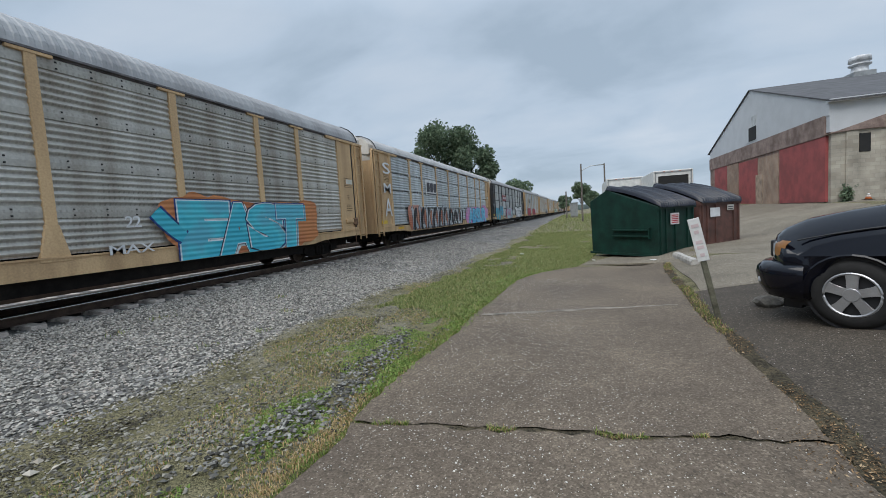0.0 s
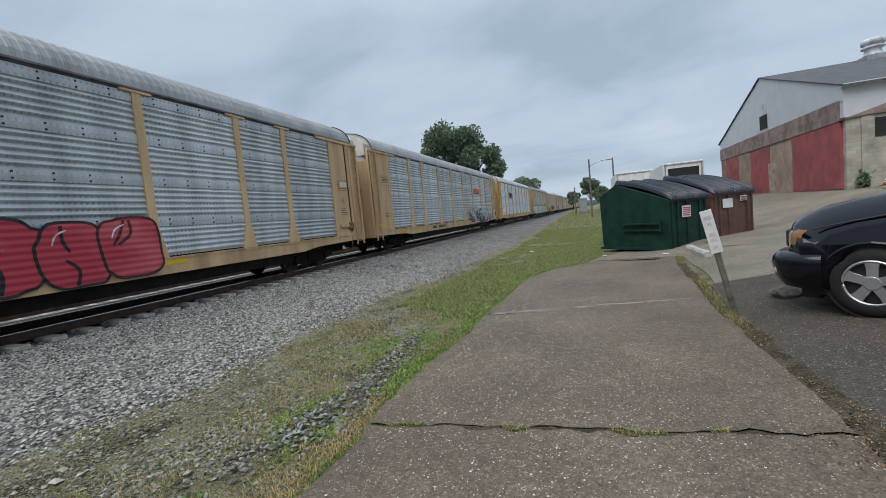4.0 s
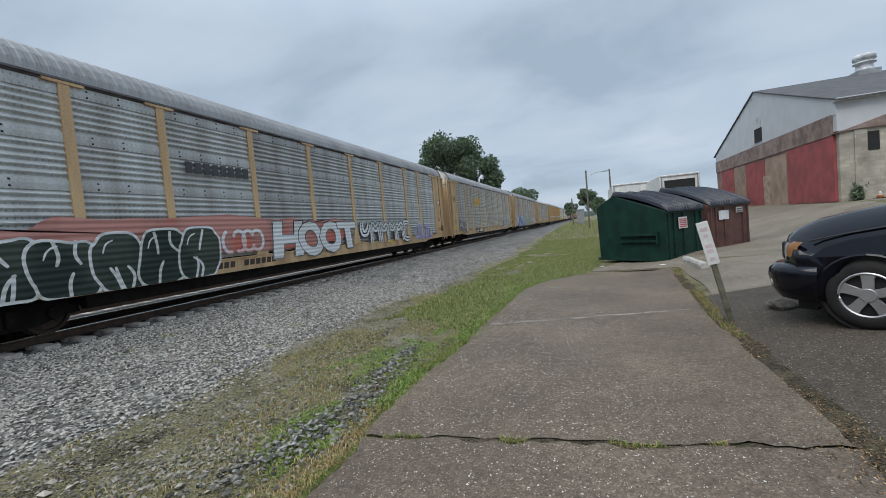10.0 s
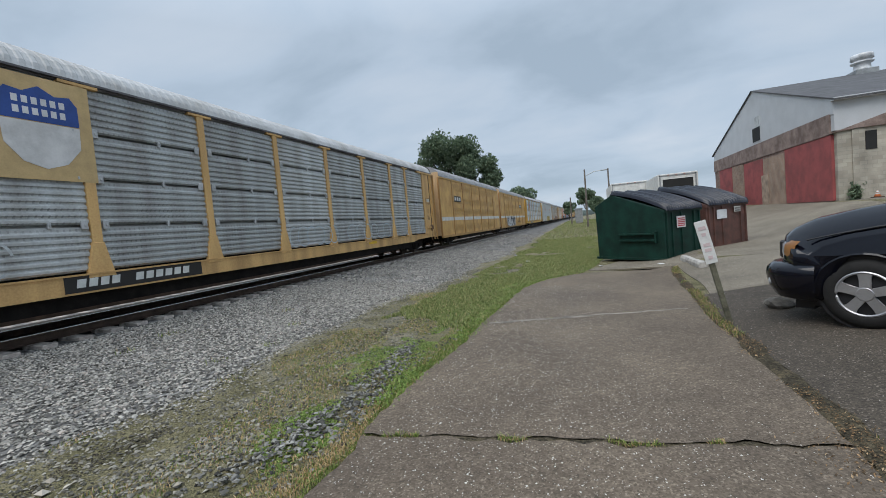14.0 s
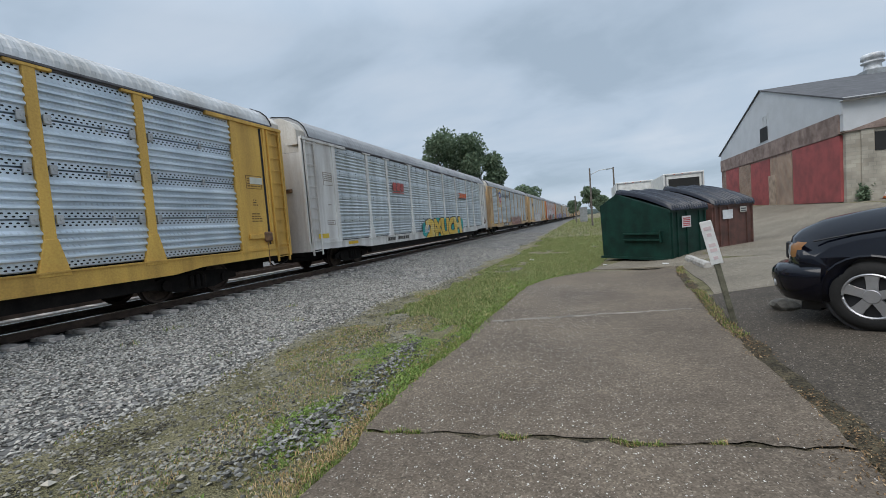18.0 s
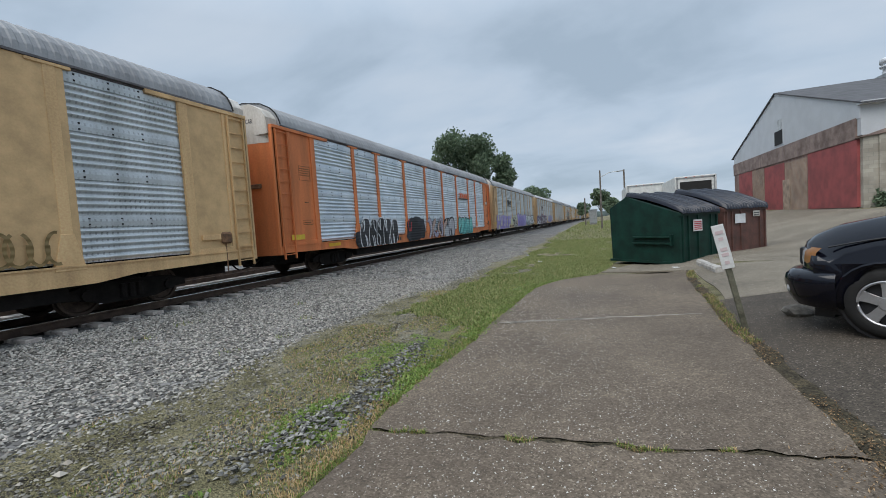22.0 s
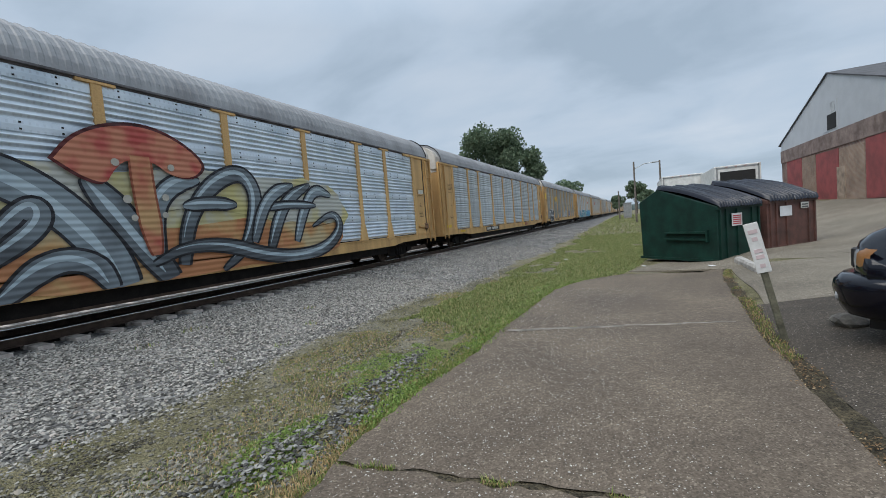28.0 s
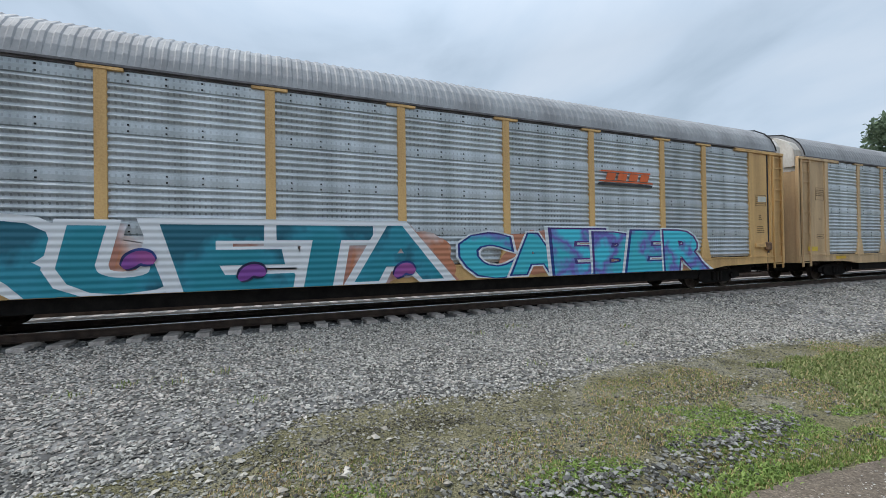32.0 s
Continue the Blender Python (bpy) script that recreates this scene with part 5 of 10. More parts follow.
def bar_logo(car, y, z, c=(0.02, 0.02, 0.025)):
    """Emblem of slanting bars beside a solid block, with a row of small characters under it."""
    x = SIDE - 0.012
    for i in range(4):
        plate(car, "emblem_bar", [(y - 1.1 + i * 0.04, z + 0.3 - i * 0.13), (y - 0.25, z + 0.3 - i * 0.13), (y - 0.3, z + 0.38 - i * 0.13), (y - 1.1 + i * 0.04, z + 0.38 - i * 0.13)], x, c)
    plate(car, "emblem_block", [(y - 0.25, z - 0.1), (y + 0.02, z - 0.1), (y - 0.05, z + 0.4), (y - 0.3, z + 0.4)], x, c)
    plate(car, "emblem_block", [(y + 0.2, z - 0.1), (y + 1.1, z - 0.1), (y + 1.1, z + 0.0), (y + 0.55, z + 0.02), (y + 0.5, z + 0.32), (y + 0.25, z + 0.32)], x, c)
    plate(car, "emblem_block", [(y + 0.62, z + 0.08), (y + 1.1, z + 0.08), (y + 1.05, z + 0.32), (y + 0.62, z + 0.32)], x, c)
    bm = bmesh.new()
    for i in range(14):
        box(bm, x, x + 0.006, y - 1.08 + i * 0.158, y - 0.98 + i * 0.158, z - 0.33, z - 0.2)
    part("emblem_lettering", bm, flat(c), car)


def swoosh(car, y, z, c=(0.66, 0.13, 0.035)):
    """Low striped emblem: coloured bars over a dark underline."""
    x = SIDE - 0.012
    for i in range(4):
        plate(car, "emblem_block", [(y - 0.85 + i * 0.46, z), (y - 0.5 + i * 0.46, z), (y - 0.42 + i * 0.46, z + 0.22), (y - 0.77 + i * 0.46, z + 0.22)], x + 0.006, c)
    plate(car, "emblem_bar", [(y - 1.15, z - 0.06), (y + 1.1, z - 0.06), (y + 1.1, z - 0.02), (y - 1.0, z - 0.02)], x, c)
    plate(car, "emblem_bar", [(y - 1.15, z + 0.24), (y + 1.0, z + 0.24), (y + 1.0, z + 0.29), (y - 0.9, z + 0.29)], x, c)
    plate(car, "emblem_underline", [(y - 1.2, z - 0.17), (y + 1.05, z - 0.17), (y + 1.1, z - 0.09), (y - 1.1, z - 0.09)], x, (0.03, 0.03, 0.03))


def block_logo(car, y, z, c, back=None, s=1.0):
    """Emblem of three heavy blocks, on a plate or bare."""
    x = SIDE - 0.012
    if back:
        plate(car, "emblem_plate", rect(y - 1.15 * s, y + 1.15 * s, z - 0.52 * s, z + 0.52 * s), x - 0.004, back)
    for a in (-0.95, -0.29, 0.37):
        o = [(a, -0.3), (a + 0.5, -0.3), (a + 0.58, -0.1), (a + 0.6, 0.32), (a + 0.08, 0.32), (a, 0.1)]
        plate(car, "emblem_block", [(y + p * s, z + q * s) for p, q in o], x + 0.006, c)
    plate(car, "emblem_bar", rect(y - 0.95 * s, y + 0.98 * s, z - 0.46 * s, z - 0.38 * s), x + 0.006, c)


def sill_marks(car, y, dark=False, seed=0):
    """Row of numbers on the sill, warning patches and a small plate."""
    if dark:
        plate(car, "number_board", rect(y - 0.2, y + 2.85, 0.73, 1.08), SIDE + 0.004, (0.025, 0.022, 0.02), "black number board")
    bars(car, y, 0.82, 4, (0.66, 0.66, 0.63) if dark else (0.05, 0.04, 0.03), 0.16, 0.17, 0.03, "number_lettering")
    bars(car, y + 1.15, 0.82, 6, (0.66, 0.66, 0.63) if dark else (0.05, 0.04, 0.03), 0.17, 0.17, 0.03, "number_lettering")
    for q in (-11.2, 4.2):
        plate(car, "reflector_patch", rect(q, q + 0.75, 0.9, 1.02), SIDE + 0.005, (0.72, 0.44, 0.03), "yellow reflective patch")
    plate(car, "notice_plate", rect(-13.2, -12.55, 1.25, 1.42), SIDE + 0.012, (0.70, 0.48, 0.05), "yellow notice plate")
    plate(car, "notice_plate", rect(12.2, 12.7, 3.1, 3.3), SIDE - 0.028, (0.60, 0.58, 0.5), "pale notice plate")


def oblong_text(car, word, y0, y1, z0, z1, c, x=None, label="painted letter"):
    for v, f in letters(word, y0, y1, z0, z1, 0.01, 3, 0.0, x or SIDE - 0.005):
        lay("lettering", v, f, flat(c), car, label)


def boxcar_unit(parent, y0, length):
    """One body of the ochre two-part car carrier: smooth sheets with louvres, heavy dark posts, white band."""
    n = 7
    w = length / n
    for i in range(n):
        a = y0 + i * w
        bm = bmesh.new()
        box(bm, SIDE - 0.09, SIDE - 0.03, a + 0.06, a + w - 0.06, 0.75, EAVE - 0.1)
        part("panel", bm, P["boxcar"], parent)
        bm = bmesh.new()
        box(bm, SIDE - 0.1, SIDE + 0.01, a - 0.07, a + 0.07, 0.7, EAVE - 0.08)
        part("post", bm, flat((0.36, 0.19, 0.06)), parent, bevel=0.01)
        if 0 < i < n - 1:
            for z in (1.05, 2.35, 3.2, 4.2):
                bm = bmesh.new()
                for k in range(7):
                    box(bm, SIDE - 0.034, SIDE - 0.016, a + 0.35, a + w - 0.35, z + k * 0.07, z + k * 0.07 + 0.035)
                part("louvre", bm, flat((0.50, 0.30, 0.10)), parent)
        plate(parent, "white_band", rect(a + 0.08, a + w - 0.08, 1.85, 2.12), SIDE - 0.028, (0.66, 0.64, 0.6), "white band along the side")
    bm = bmesh.new()
    box(bm, SIDE - 0.12, SIDE, y0, y0 + length, 0.62, 0.78)
    part("side_sill", bm, flat((0.42, 0.24, 0.08)), parent)
    bm = bmesh.new()
    box(bm, SIDE - 0.12, SIDE + 0.02, y0, y0 + length, EAVE - 0.1, EAVE)
    part("eave_rail", bm, flat((0.5, 0.31, 0.11)), parent)
    r = share("roof", roof_mesh(length - 0.5), parent, Matrix.Translation((0, y0 + length / 2, 0)))
    share("far_side", far_mesh(length - 0.3), parent, Matrix.Translation((0, y0 + length / 2, 0)), P["boxcar"])
    share("underframe", under_mesh(length), parent, Matrix.Translation((0, y0 + length / 2, 0)))
    for e in (y0, y0 + length):
        bm = bmesh.new()
        box(bm, -SIDE + 0.05, SIDE - 0.02, e - 0.05, e + 0.05, 0.8, EAVE + 0.3)
        part("end_wall", bm, F["tan"], parent)


def boxcar(s):
    car = thing("auto_boxcar", Matrix.Translation((TRACK_X, s, RAIL_Z)), "ochre two-part car carrier with louvred sides and a white band", "railway car", "cars of the passing train")
    boxcar_unit(car, -21.1, 20.6)
    boxcar_unit(car, 0.5, 20.6)
    for y in (-18.5, 0.0, 18.5):
        t = share("truck", TRUCK, car, Matrix.Translation((0, y, 0)))
        for k in (-0.87, 0.87):
            share("wheelset", WHEEL, t, Matrix.Translation((0, k, 0.42)))
    for y in (-16.9, 16.3):
        plate(car, "emblem_plate", rect(y - 0.9, y + 0.9, 3.3, 3.75), SIDE + 0.011, (0.03, 0.028, 0.025), "dark emblem plate")
        for k in (-0.6, 0.0, 0.6):
            plate(car, "emblem_block", [(y + k - 0.2, 3.4), (y + k + 0.2, 3.4), (y + k + 0.2, 3.66), (y + k - 0.2, 3.66)], SIDE + 0.018, (0.62, 0.6, 0.56))
    graffiti(car, 4, 4.6, 10.4, 0.85, 1.9, (WHITE, (0.05, 0.05, 0.055)), (BLACK, BLACK), ((0.6, 0.58, 0.56), (0.5, 0.48, 0.45)), 61, label="grey and white sprayed letters")
    tag_scrawl(car, 13.0, 15.4, 1.15, 1.75, (BLACK, BLACK), None, None, 63, 0.03)
    MOVING.append((car, s))
    return car


SEQ = [("tan", "brown", "A", 1), ("tan", "silver", "B", 1), ("black", "grey", "B", 2), ("tan", "silver", "A", 1), ("tan", "silver", "A", 1), ("yellow", "bright", "A", 2), ("tan", "brown", "A", 1),
       ("yellow", "grey", "B", 2), ("tan", "grey", "A", 1), ("tan", "brown", "A", 1), ("tan", "brown", "A", 1), ("yellow", "grey", "B", 2), None, ("bright", "bright", "C", 2), ("white", "silver", "A", 2),
       ("tan", "silver", "A", 1), ("cream", "silver", "A", 1), ("orange", "bright", "A", 2), ("tan", "silver", "A", 1), ("tan", "silver", "B", 2), ("tan", "silver", "A", 1), ("yellow", "bright", "A", 2),
       ("yellow", "silver", "A", 1), ("yellow", "drab", "A", 1), ("yellow", "silver", "A", 1), ("tan", "silver", "A", 1)]
SIDES = {"drab": "sooty brown ribbed sides", "brown": "dirty brown-grey ribbed sides", "silver": "dull galvanised ribbed sides", "bright": "bright galvanised ribbed sides", "grey": "weathered grey ribbed sides"}
FRAMES = {"tan": "faded tan posts", "yellow": "yellow posts", "black": "black posts", "bright": "bright yellow posts", "white": "white posts", "cream": "cream posts", "orange": "orange posts"}
END_WORDS = []


def warning(car):
    """Small painted words on the white hood at the car's end."""
    if not END_WORDS:
        verts, faces = [], []
        for v, f in letters("EXCESS HEIGHT CAR", -0.85, 0.85, EAVE + 0.10, EAVE + 0.24, 0.01, 3, 0.0, 0.0):
            k = len(verts)
            verts += [(y, -BODY / 2 - 0.125, z - 0.05 * y * y) for _, y, z in v]
            faces += [tuple(k + q for q in g) for g in f]
        me = bpy.data.meshes.new("warning_words")
        me.from_pydata(verts, [], faces)
        me.materials.append(flat((0.10, 0.09, 0.09)))
        END_WORDS.append(me)
    ob = share("warning_words", END_WORDS[0], car)
    tagged(ob, "dark painted words on the white hood", kind="stuff")


CARS = []
pos = FIRST_GAP - CAR_L
for i in range(37):
    row = SEQ[i] if i < len(SEQ) else (("tan", "silver", "A", 1), ("yellow", "brown", "A", 1), ("tan", "silver", "B", 2))[i % 3]
    if row is None:
        CARS.append(boxcar(pos + 21.7))
        pos += 43.4
        continue
    CARS.append(auto_rack(pos + CAR_L / 2, *row[:3], "closed car carrier with %s and %s" % (SIDES[row[1]], FRAMES[row[0]]), 1 if i < 20 else 2, M_ROOFW if (row[2] != "A" and i != 2) or i == 5 else None, None, 1.32 if i >= 20 else 1.05 if row[2] == "A" else 0.9))
    if row[0] not in ("black", "white"):
        warning(CARS[-1])
    sill_marks(CARS[-1], -7.6 if row[3] == 2 else -6.2, i in (1, 2, 5, 11, 13, 15, 22, 9, 10, 24, 21))
    pos += CAR_L

c = CARS
TEAL, CYAN, PURPLE, REDD, PALEG = (0.02, 0.22, 0.28), (0.05, 0.42, 0.55), (0.20, 0.16, 0.40), (0.36, 0.05, 0.05), (0.50, 0.60, 0.49)
RUSTO = (0.40, 0.14, 0.06)
SKY, NAVY = (0.10, 0.42, 0.66), (0.02, 0.05, 0.2)
# car 1
wash(c[0], 3.7, 9.7, 0.66, 2.35, (RUSTO, (0.5, 0.2, 0.08)), 10)
swoop(c[0], [(3.45, 1.95), (3.75, 1.62), (4.15, 1.28)], 0.17, ((0.07, 0.48, 0.58), (0.05, 0.40, 0.52)), ((0.02, 0.04, 0.07), NAVY), 0, (0.9, 0.8))
graffiti(c[0], "EAST", 4.25, 8.8, 0.62, 2.2, (CYAN, (0.08, 0.50, 0.60), (0.10, 0.40, 0.52)), ((0.015, 0.025, 0.05), NAVY), None, 11, 0.5, "turquoise sprayed block letter with a white key line", 0.085, 0.115, (WHITE, (0.5, 0.6, 0.62)), ((0.55, 0.62, 0.63), (0.12, 0.42, 0.5)))
oblong_text(c[0], "MAX", 2.35, 3.35, 1.02, 1.22, WHITE, OUT)
oblong_text(c[0], "22", 2.75, 3.1, 1.6, 1.85, WHITE, OUT)
# car 2: white block letters one under the other, grey piece on rust-red, blue letters on pink
for ch, z0, z1 in (("S", 3.85, 4.42), ("M", 2.85, 3.35), ("A", 1.65, 2.55)):
    oblong_text(c[1], ch, -12.75, -11.9, z0, z1, WHITE, OUT, "white block letter")
wash(c[1], -9.7, -7.4, 0.75, 2.1, ((0.42, 0.14, 0.08), (0.5, 0.26, 0.2)), 9)
wash(c[1], -8.0, 1.9, 0.8, 1.75, ((0.40, 0.28, 0.28), (0.5, 0.5, 0.52)), 8, 0.002)
wildstyle(c[1], 28, -9.2, -1.2, 0.7, 2.15, [((0.28, 0.31, 0.34), (0.42, 0.45, 0.48)), (BLACK, (0.03, 0.03, 0.035)), ((0.38, 0.41, 0.43), (0.26, 0.3, 0.33)), ((0.40, 0.15, 0.09), (0.5, 0.24, 0.15))], (BLACK, BLACK), 12, 0.15)
wildstyle(c[1], 14, -2.0, 1.9, 0.75, 2.0, [((0.5, 0.53, 0.55), WHITE), (BLACK, (0.03, 0.03, 0.035))], (BLACK, BLACK), 112, 0.12)
wash(c[1], 3.0, 11.9, 0.72, 2.2, ((0.55, 0.16, 0.42), (0.6, 0.26, 0.48), (0.42, 0.3, 0.42)), 7)
graffiti(c[1], "ABSUR", 4.1, 10.7, 0.72, 2.1, (SKY, (0.22, 0.55, 0.72), (0.14, 0.46, 0.66)), ((0.03, 0.10, 0.22), (0.05, 0.2, 0.34)), None, 13, 0.7, "light blue sprayed letter on pink", 0.055, 0.08, None, ((0.08, 0.24, 0.40), (0.1, 0.3, 0.45)))
tag_scrawl(c[1], 12.1, 13.0, 1.75, 2.2, (BLACK, BLACK), None, None, 212, 0.018, 5)
block_logo(c[1], -5.35, 3.45, (0.05, 0.05, 0.06), (0.68, 0.68, 0.68))
# car 3, black frame
wash(c[2], -11.2, -6.6, 0.7, 1.5, ((0.55, 0.36, 0.09), (0.5, 0.3, 0.2)), 14)
graffiti(c[2], 4, -11.8, -7.3, 0.72, 2.2, (CYAN, (0.06, 0.38, 0.50), (0.04, 0.30, 0.42)), ((0.16, 0.025, 0.04), (0.22, 0.05, 0.05)), None, 14, 1.2, "turquoise sprayed character edged in maroon", 0.12, 0.16)
tag_scrawl(c[2], -7.1, -5.6, 1.15, 1.85, (WHITE, WHITE), None, None, 15, 0.05, 3)
wash(c[2], -4.6, 0.6, 0.62, 2.05, ((0.48, 0.16, 0.26), (0.40, 0.14, 0.24)), 16)
wash(c[2], -3.2, 0.4, 0.66, 1.2, ((0.12, 0.10, 0.16), (0.2, 0.14, 0.22)), 18, 0.002)
graffiti(c[2], 3, -3.7, 0.3, 0.78, 2.05, ((0.28, 0.58, 0.52), (0.50, 0.40, 0.52), (0.34, 0.62, 0.58)), ((0.34, 0.3, 0.5), (0.45, 0.18, 0.3)), None, 16, 0.8, "mint and mauve sprayed character", 0.06, 0.085)
tag_scrawl(c[2], 0.5, 2.1, 1.3, 1.85, (WHITE, WHITE), None, None, 116, 0.02, 7)
graffiti(c[2], "Treason", 3.5, 9.9, 0.66, 2.35, (WHITE, (0.7, 0.7, 0.7)), (BLACK, BLACK), None, 17, 0.6, "white script letter edged in black", 0.035, 0.095, None, (BLACK, BLACK))
for k, (a, b) in enumerate(((3.6, 5.2), (6.0, 7.6), (8.6, 10.6))):
    swoop(c[2], [(a, 0.72), (a + 0.4, 0.95), ((a + b) / 2, 0.72), (b, 0.86)], 0.07, (WHITE, WHITE), (BLACK, BLACK), k, (0.1, 0.1))
oblong_text(c[2], "CHEDS", 10.35, 11.35, 0.98, 1.24, WHITE, OUT)
tag_scrawl(c[2], -13.2, -12.5, 2.3, 2.6, (WHITE, WHITE), None, None, 215, 0.02, 4)
plate(c[2], "emblem_plate", rect(-6.75, -3.95, 3.05, 3.8), SIDE - 0.012, (0.26, 0.05, 0.05), "dark red name plate")
bars(c[2], -6.3, 3.3, 2, (0.62, 0.6, 0.6), 0.24, 0.3, 0.06)
bars(c[2], -5.45, 3.3, 4, (0.62, 0.6, 0.6), 0.18, 0.28, 0.05)
# car 4
wash(c[3], -9.0, -4.6, 0.72, 1.6, (REDD, (0.48, 0.12, 0.13)), 19)
bubbles(c[3], 5, -9.2, -4.7, 0.75, 2.1, ((0.40, 0.04, 0.06), (0.52, 0.10, 0.12)), (BLACK, (0.1, 0.02, 0.02)), 18, 0.06, ((0.6, 0.4, 0.4), WHITE), (REDD, (0.5, 0.1, 0.1)), "red sprayed bubble shape edged in black")
bubbles(c[3], 5, -1.2, 4.2, 0.75, 2.05, ((0.40, 0.04, 0.06), (0.52, 0.10, 0.12)), (BLACK, (0.1, 0.02, 0.02)), 19, 0.06, ((0.6, 0.4, 0.4), WHITE), None, "red sprayed bubble shape edged in black")
tag_scrawl(c[3], -12.7, -12.0, 1.3, 2.0, (BLACK, BLACK), None, None, 218, 0.03, 5)
bar_logo(c[3], -5.6, 3.5)
# car 5
wash(c[4], 3.0, 10.4, 0.72, 1.9, ((0.04, 0.04, 0.045), (0.12, 0.12, 0.125)), 20)
graffiti(c[4], 5, 3.0, 10.5, 0.75, 2.1, (BLACK, (0.35, 0.36, 0.37)), (WHITE, WHITE), None, 20, 1.4, "black sprayed character edged in white", 0.06, 0.09)
tag_scrawl(c[4], 10.6, 11.5, 1.0, 1.5, (BLACK, BLACK), None, None, 220, 0.02, 6)
swoosh(c[4], 5.6, 3.5)
bar_logo(c[5], -5.4, 3.5)
# car 7: pale letters on black
wash(c[6], -12.4, 7.2, 0.66, 1.85, ((0.016, 0.02, 0.02), (0.03, 0.04, 0.038)), 121)
wash(c[6], -12.0, 3.9, 1.7, 2.2, ((0.50, 0.36, 0.10), (0.50, 0.28, 0.2), (0.56, 0.44, 0.12)), 122, -0.003)
wash(c[6], 5.6, 10.2, 0.8, 2.2, ((0.50, 0.40, 0.32), (0.52, 0.36, 0.3), (0.46, 0.42, 0.36)), 128, -0.003)
wash(c[6], 6.4, 10.0, 0.8, 2.3, ((0.46, 0.14, 0.16), (0.56, 0.48, 0.42), (0.5, 0.3, 0.3)), 123, 0.002)
graffiti(c[6], "BRUISERS", -11.4, 6.6, 0.68, 2.15, (PALEG, (0.56, 0.66, 0.55)), (BLACK, (0.015, 0.025, 0.022)), None, 21, 0.8, "pale green sprayed letter edged in black", 0.06, 0.10)
wash(c[6], 6.3, 8.4, 1.5, 2.62, ((0.33, 0.05, 0.06), (0.45, 0.10, 0.09)), 125, 0.004)
wash(c[6], 10.1, 11.6, 0.8, 2.05, ((0.56, 0.34, 0.07), (0.5, 0.28, 0.1)), 127, 0.003)
bubbles(c[6], 2, 6.9, 9.9, 0.75, 2.0, ((0.50, 0.56, 0.47), (0.58, 0.52, 0.42)), (BLACK, (0.1, 0.03, 0.03)), 124, 0.05, None, None, "cream sprayed bubble shape edged in black", 3)
for k, (a, lo) in enumerate(((4.0, 1.35), (4.3, 0.85), (-8.4, 1.1))):
    plate(c[6], "graffiti_star", [(a + (0.16 if q % 2 else 0.07) * math.cos(q * math.pi / 5), lo + (0.16 if q % 2 else 0.07) * math.sin(q * math.pi / 5)) for q in range(10)], OUT + 0.07, (0.45, 0.12, 0.10))
shield(c[6], -7.8, 3.85)
# car 8
shield(c[7], -7.8, 3.9)
wash(c[7], -11.8, -8.5, 0.7, 1.75, ((0.012, 0.013, 0.016), (0.03, 0.03, 0.035)), 126)
graffiti(c[7], 5, -11.7, -8.6, 0.72, 1.8, (BLACK, (0.02, 0.022, 0.028)), ((0.42, 0.45, 0.50), (0.3, 0.33, 0.4)), None, 22, 1.2, "black sprayed character edged in grey", 0.07, 0.085)
graffiti(c[7], 3, -6.75, -5.1, 1.0, 1.8, ((0.5, 0.2, 0.42), (0.48, 0.3, 0.44)), ((0.5, 0.34, 0.45), (0.28, 0.08, 0.2)), None, 23, 0.9, "magenta sprayed character", 0.06, 0.085)
bubbles(c[7], 5, -4.8, 3.5, 1.02, 2.02, ((0.035, 0.085, 0.045), (0.07, 0.13, 0.08)), (PALEG, (0.42, 0.5, 0.42)), 24, 0.045, None, ((0.04, 0.09, 0.05), (0.05, 0.1, 0.06)), "dark green sprayed loop edged in pale green", 4)
graffiti(c[7], 6, 4.2, 11.2, 1.1, 1.85, ((0.14, 0.28, 0.5), (0.35, 0.5, 0.62)), ((0.5, 0.54, 0.58), WHITE), None, 25, 1.2, "blue sprayed character edged in white", 0.02, 0.06)
# car 9
wash(c[8], -11.7, 0.8, 1.2, 2.2, ((0.50, 0.15, 0.11), (0.42, 0.2, 0.17), (0.5, 0.24, 0.2)), 26, -0.004)
bubbles(c[8], 5, -10.9, -6.0, 0.66, 1.92, ((0.018, 0.03, 0.025), (0.05, 0.065, 0.05)), ((0.56, 0.58, 0.54), WHITE), 26, 0.06, (WHITE, WHITE), None, "black sprayed bubble shape edged in white", 3)
tag_scrawl(c[8], -5.7, -4.3, 1.2, 1.9, ((0.62, 0.46, 0.44), WHITE), None, None, 30, 0.05, 4)
graffiti(c[8], "HOOT", -3.7, 1.2, 0.85, 2.05, (WHITE, (0.6, 0.62, 0.6)), ((0.2, 0.2, 0.2), BLACK), None, 27, 0.7, "white sprayed letter", 0.05, 0.075)
graffiti(c[8], 5, 1.8, 7.0, 0.95, 2.0, (WHITE, (0.5, 0.52, 0.5)), (BLACK, (0.12, 0.12, 0.12)), None, 28, 1.0, "white sprayed character edged in black", 0.03, 0.07)
tag_scrawl(c[8], 8.0, 10.6, 0.9, 1.8, (PURPLE, (0.35, 0.32, 0.55)), (WHITE, WHITE), None, 29, 0.07)
tag_scrawl(c[8], -12.85, -11.95, 2.5, 2.8, (BLACK, BLACK), None, None, 230, 0.025, 5)
bars(c[8], -6.6, 3.4, 8, (0.06, 0.06, 0.065), 0.2, 0.3, 0.0, "emblem_lettering", "row of dark painted characters")
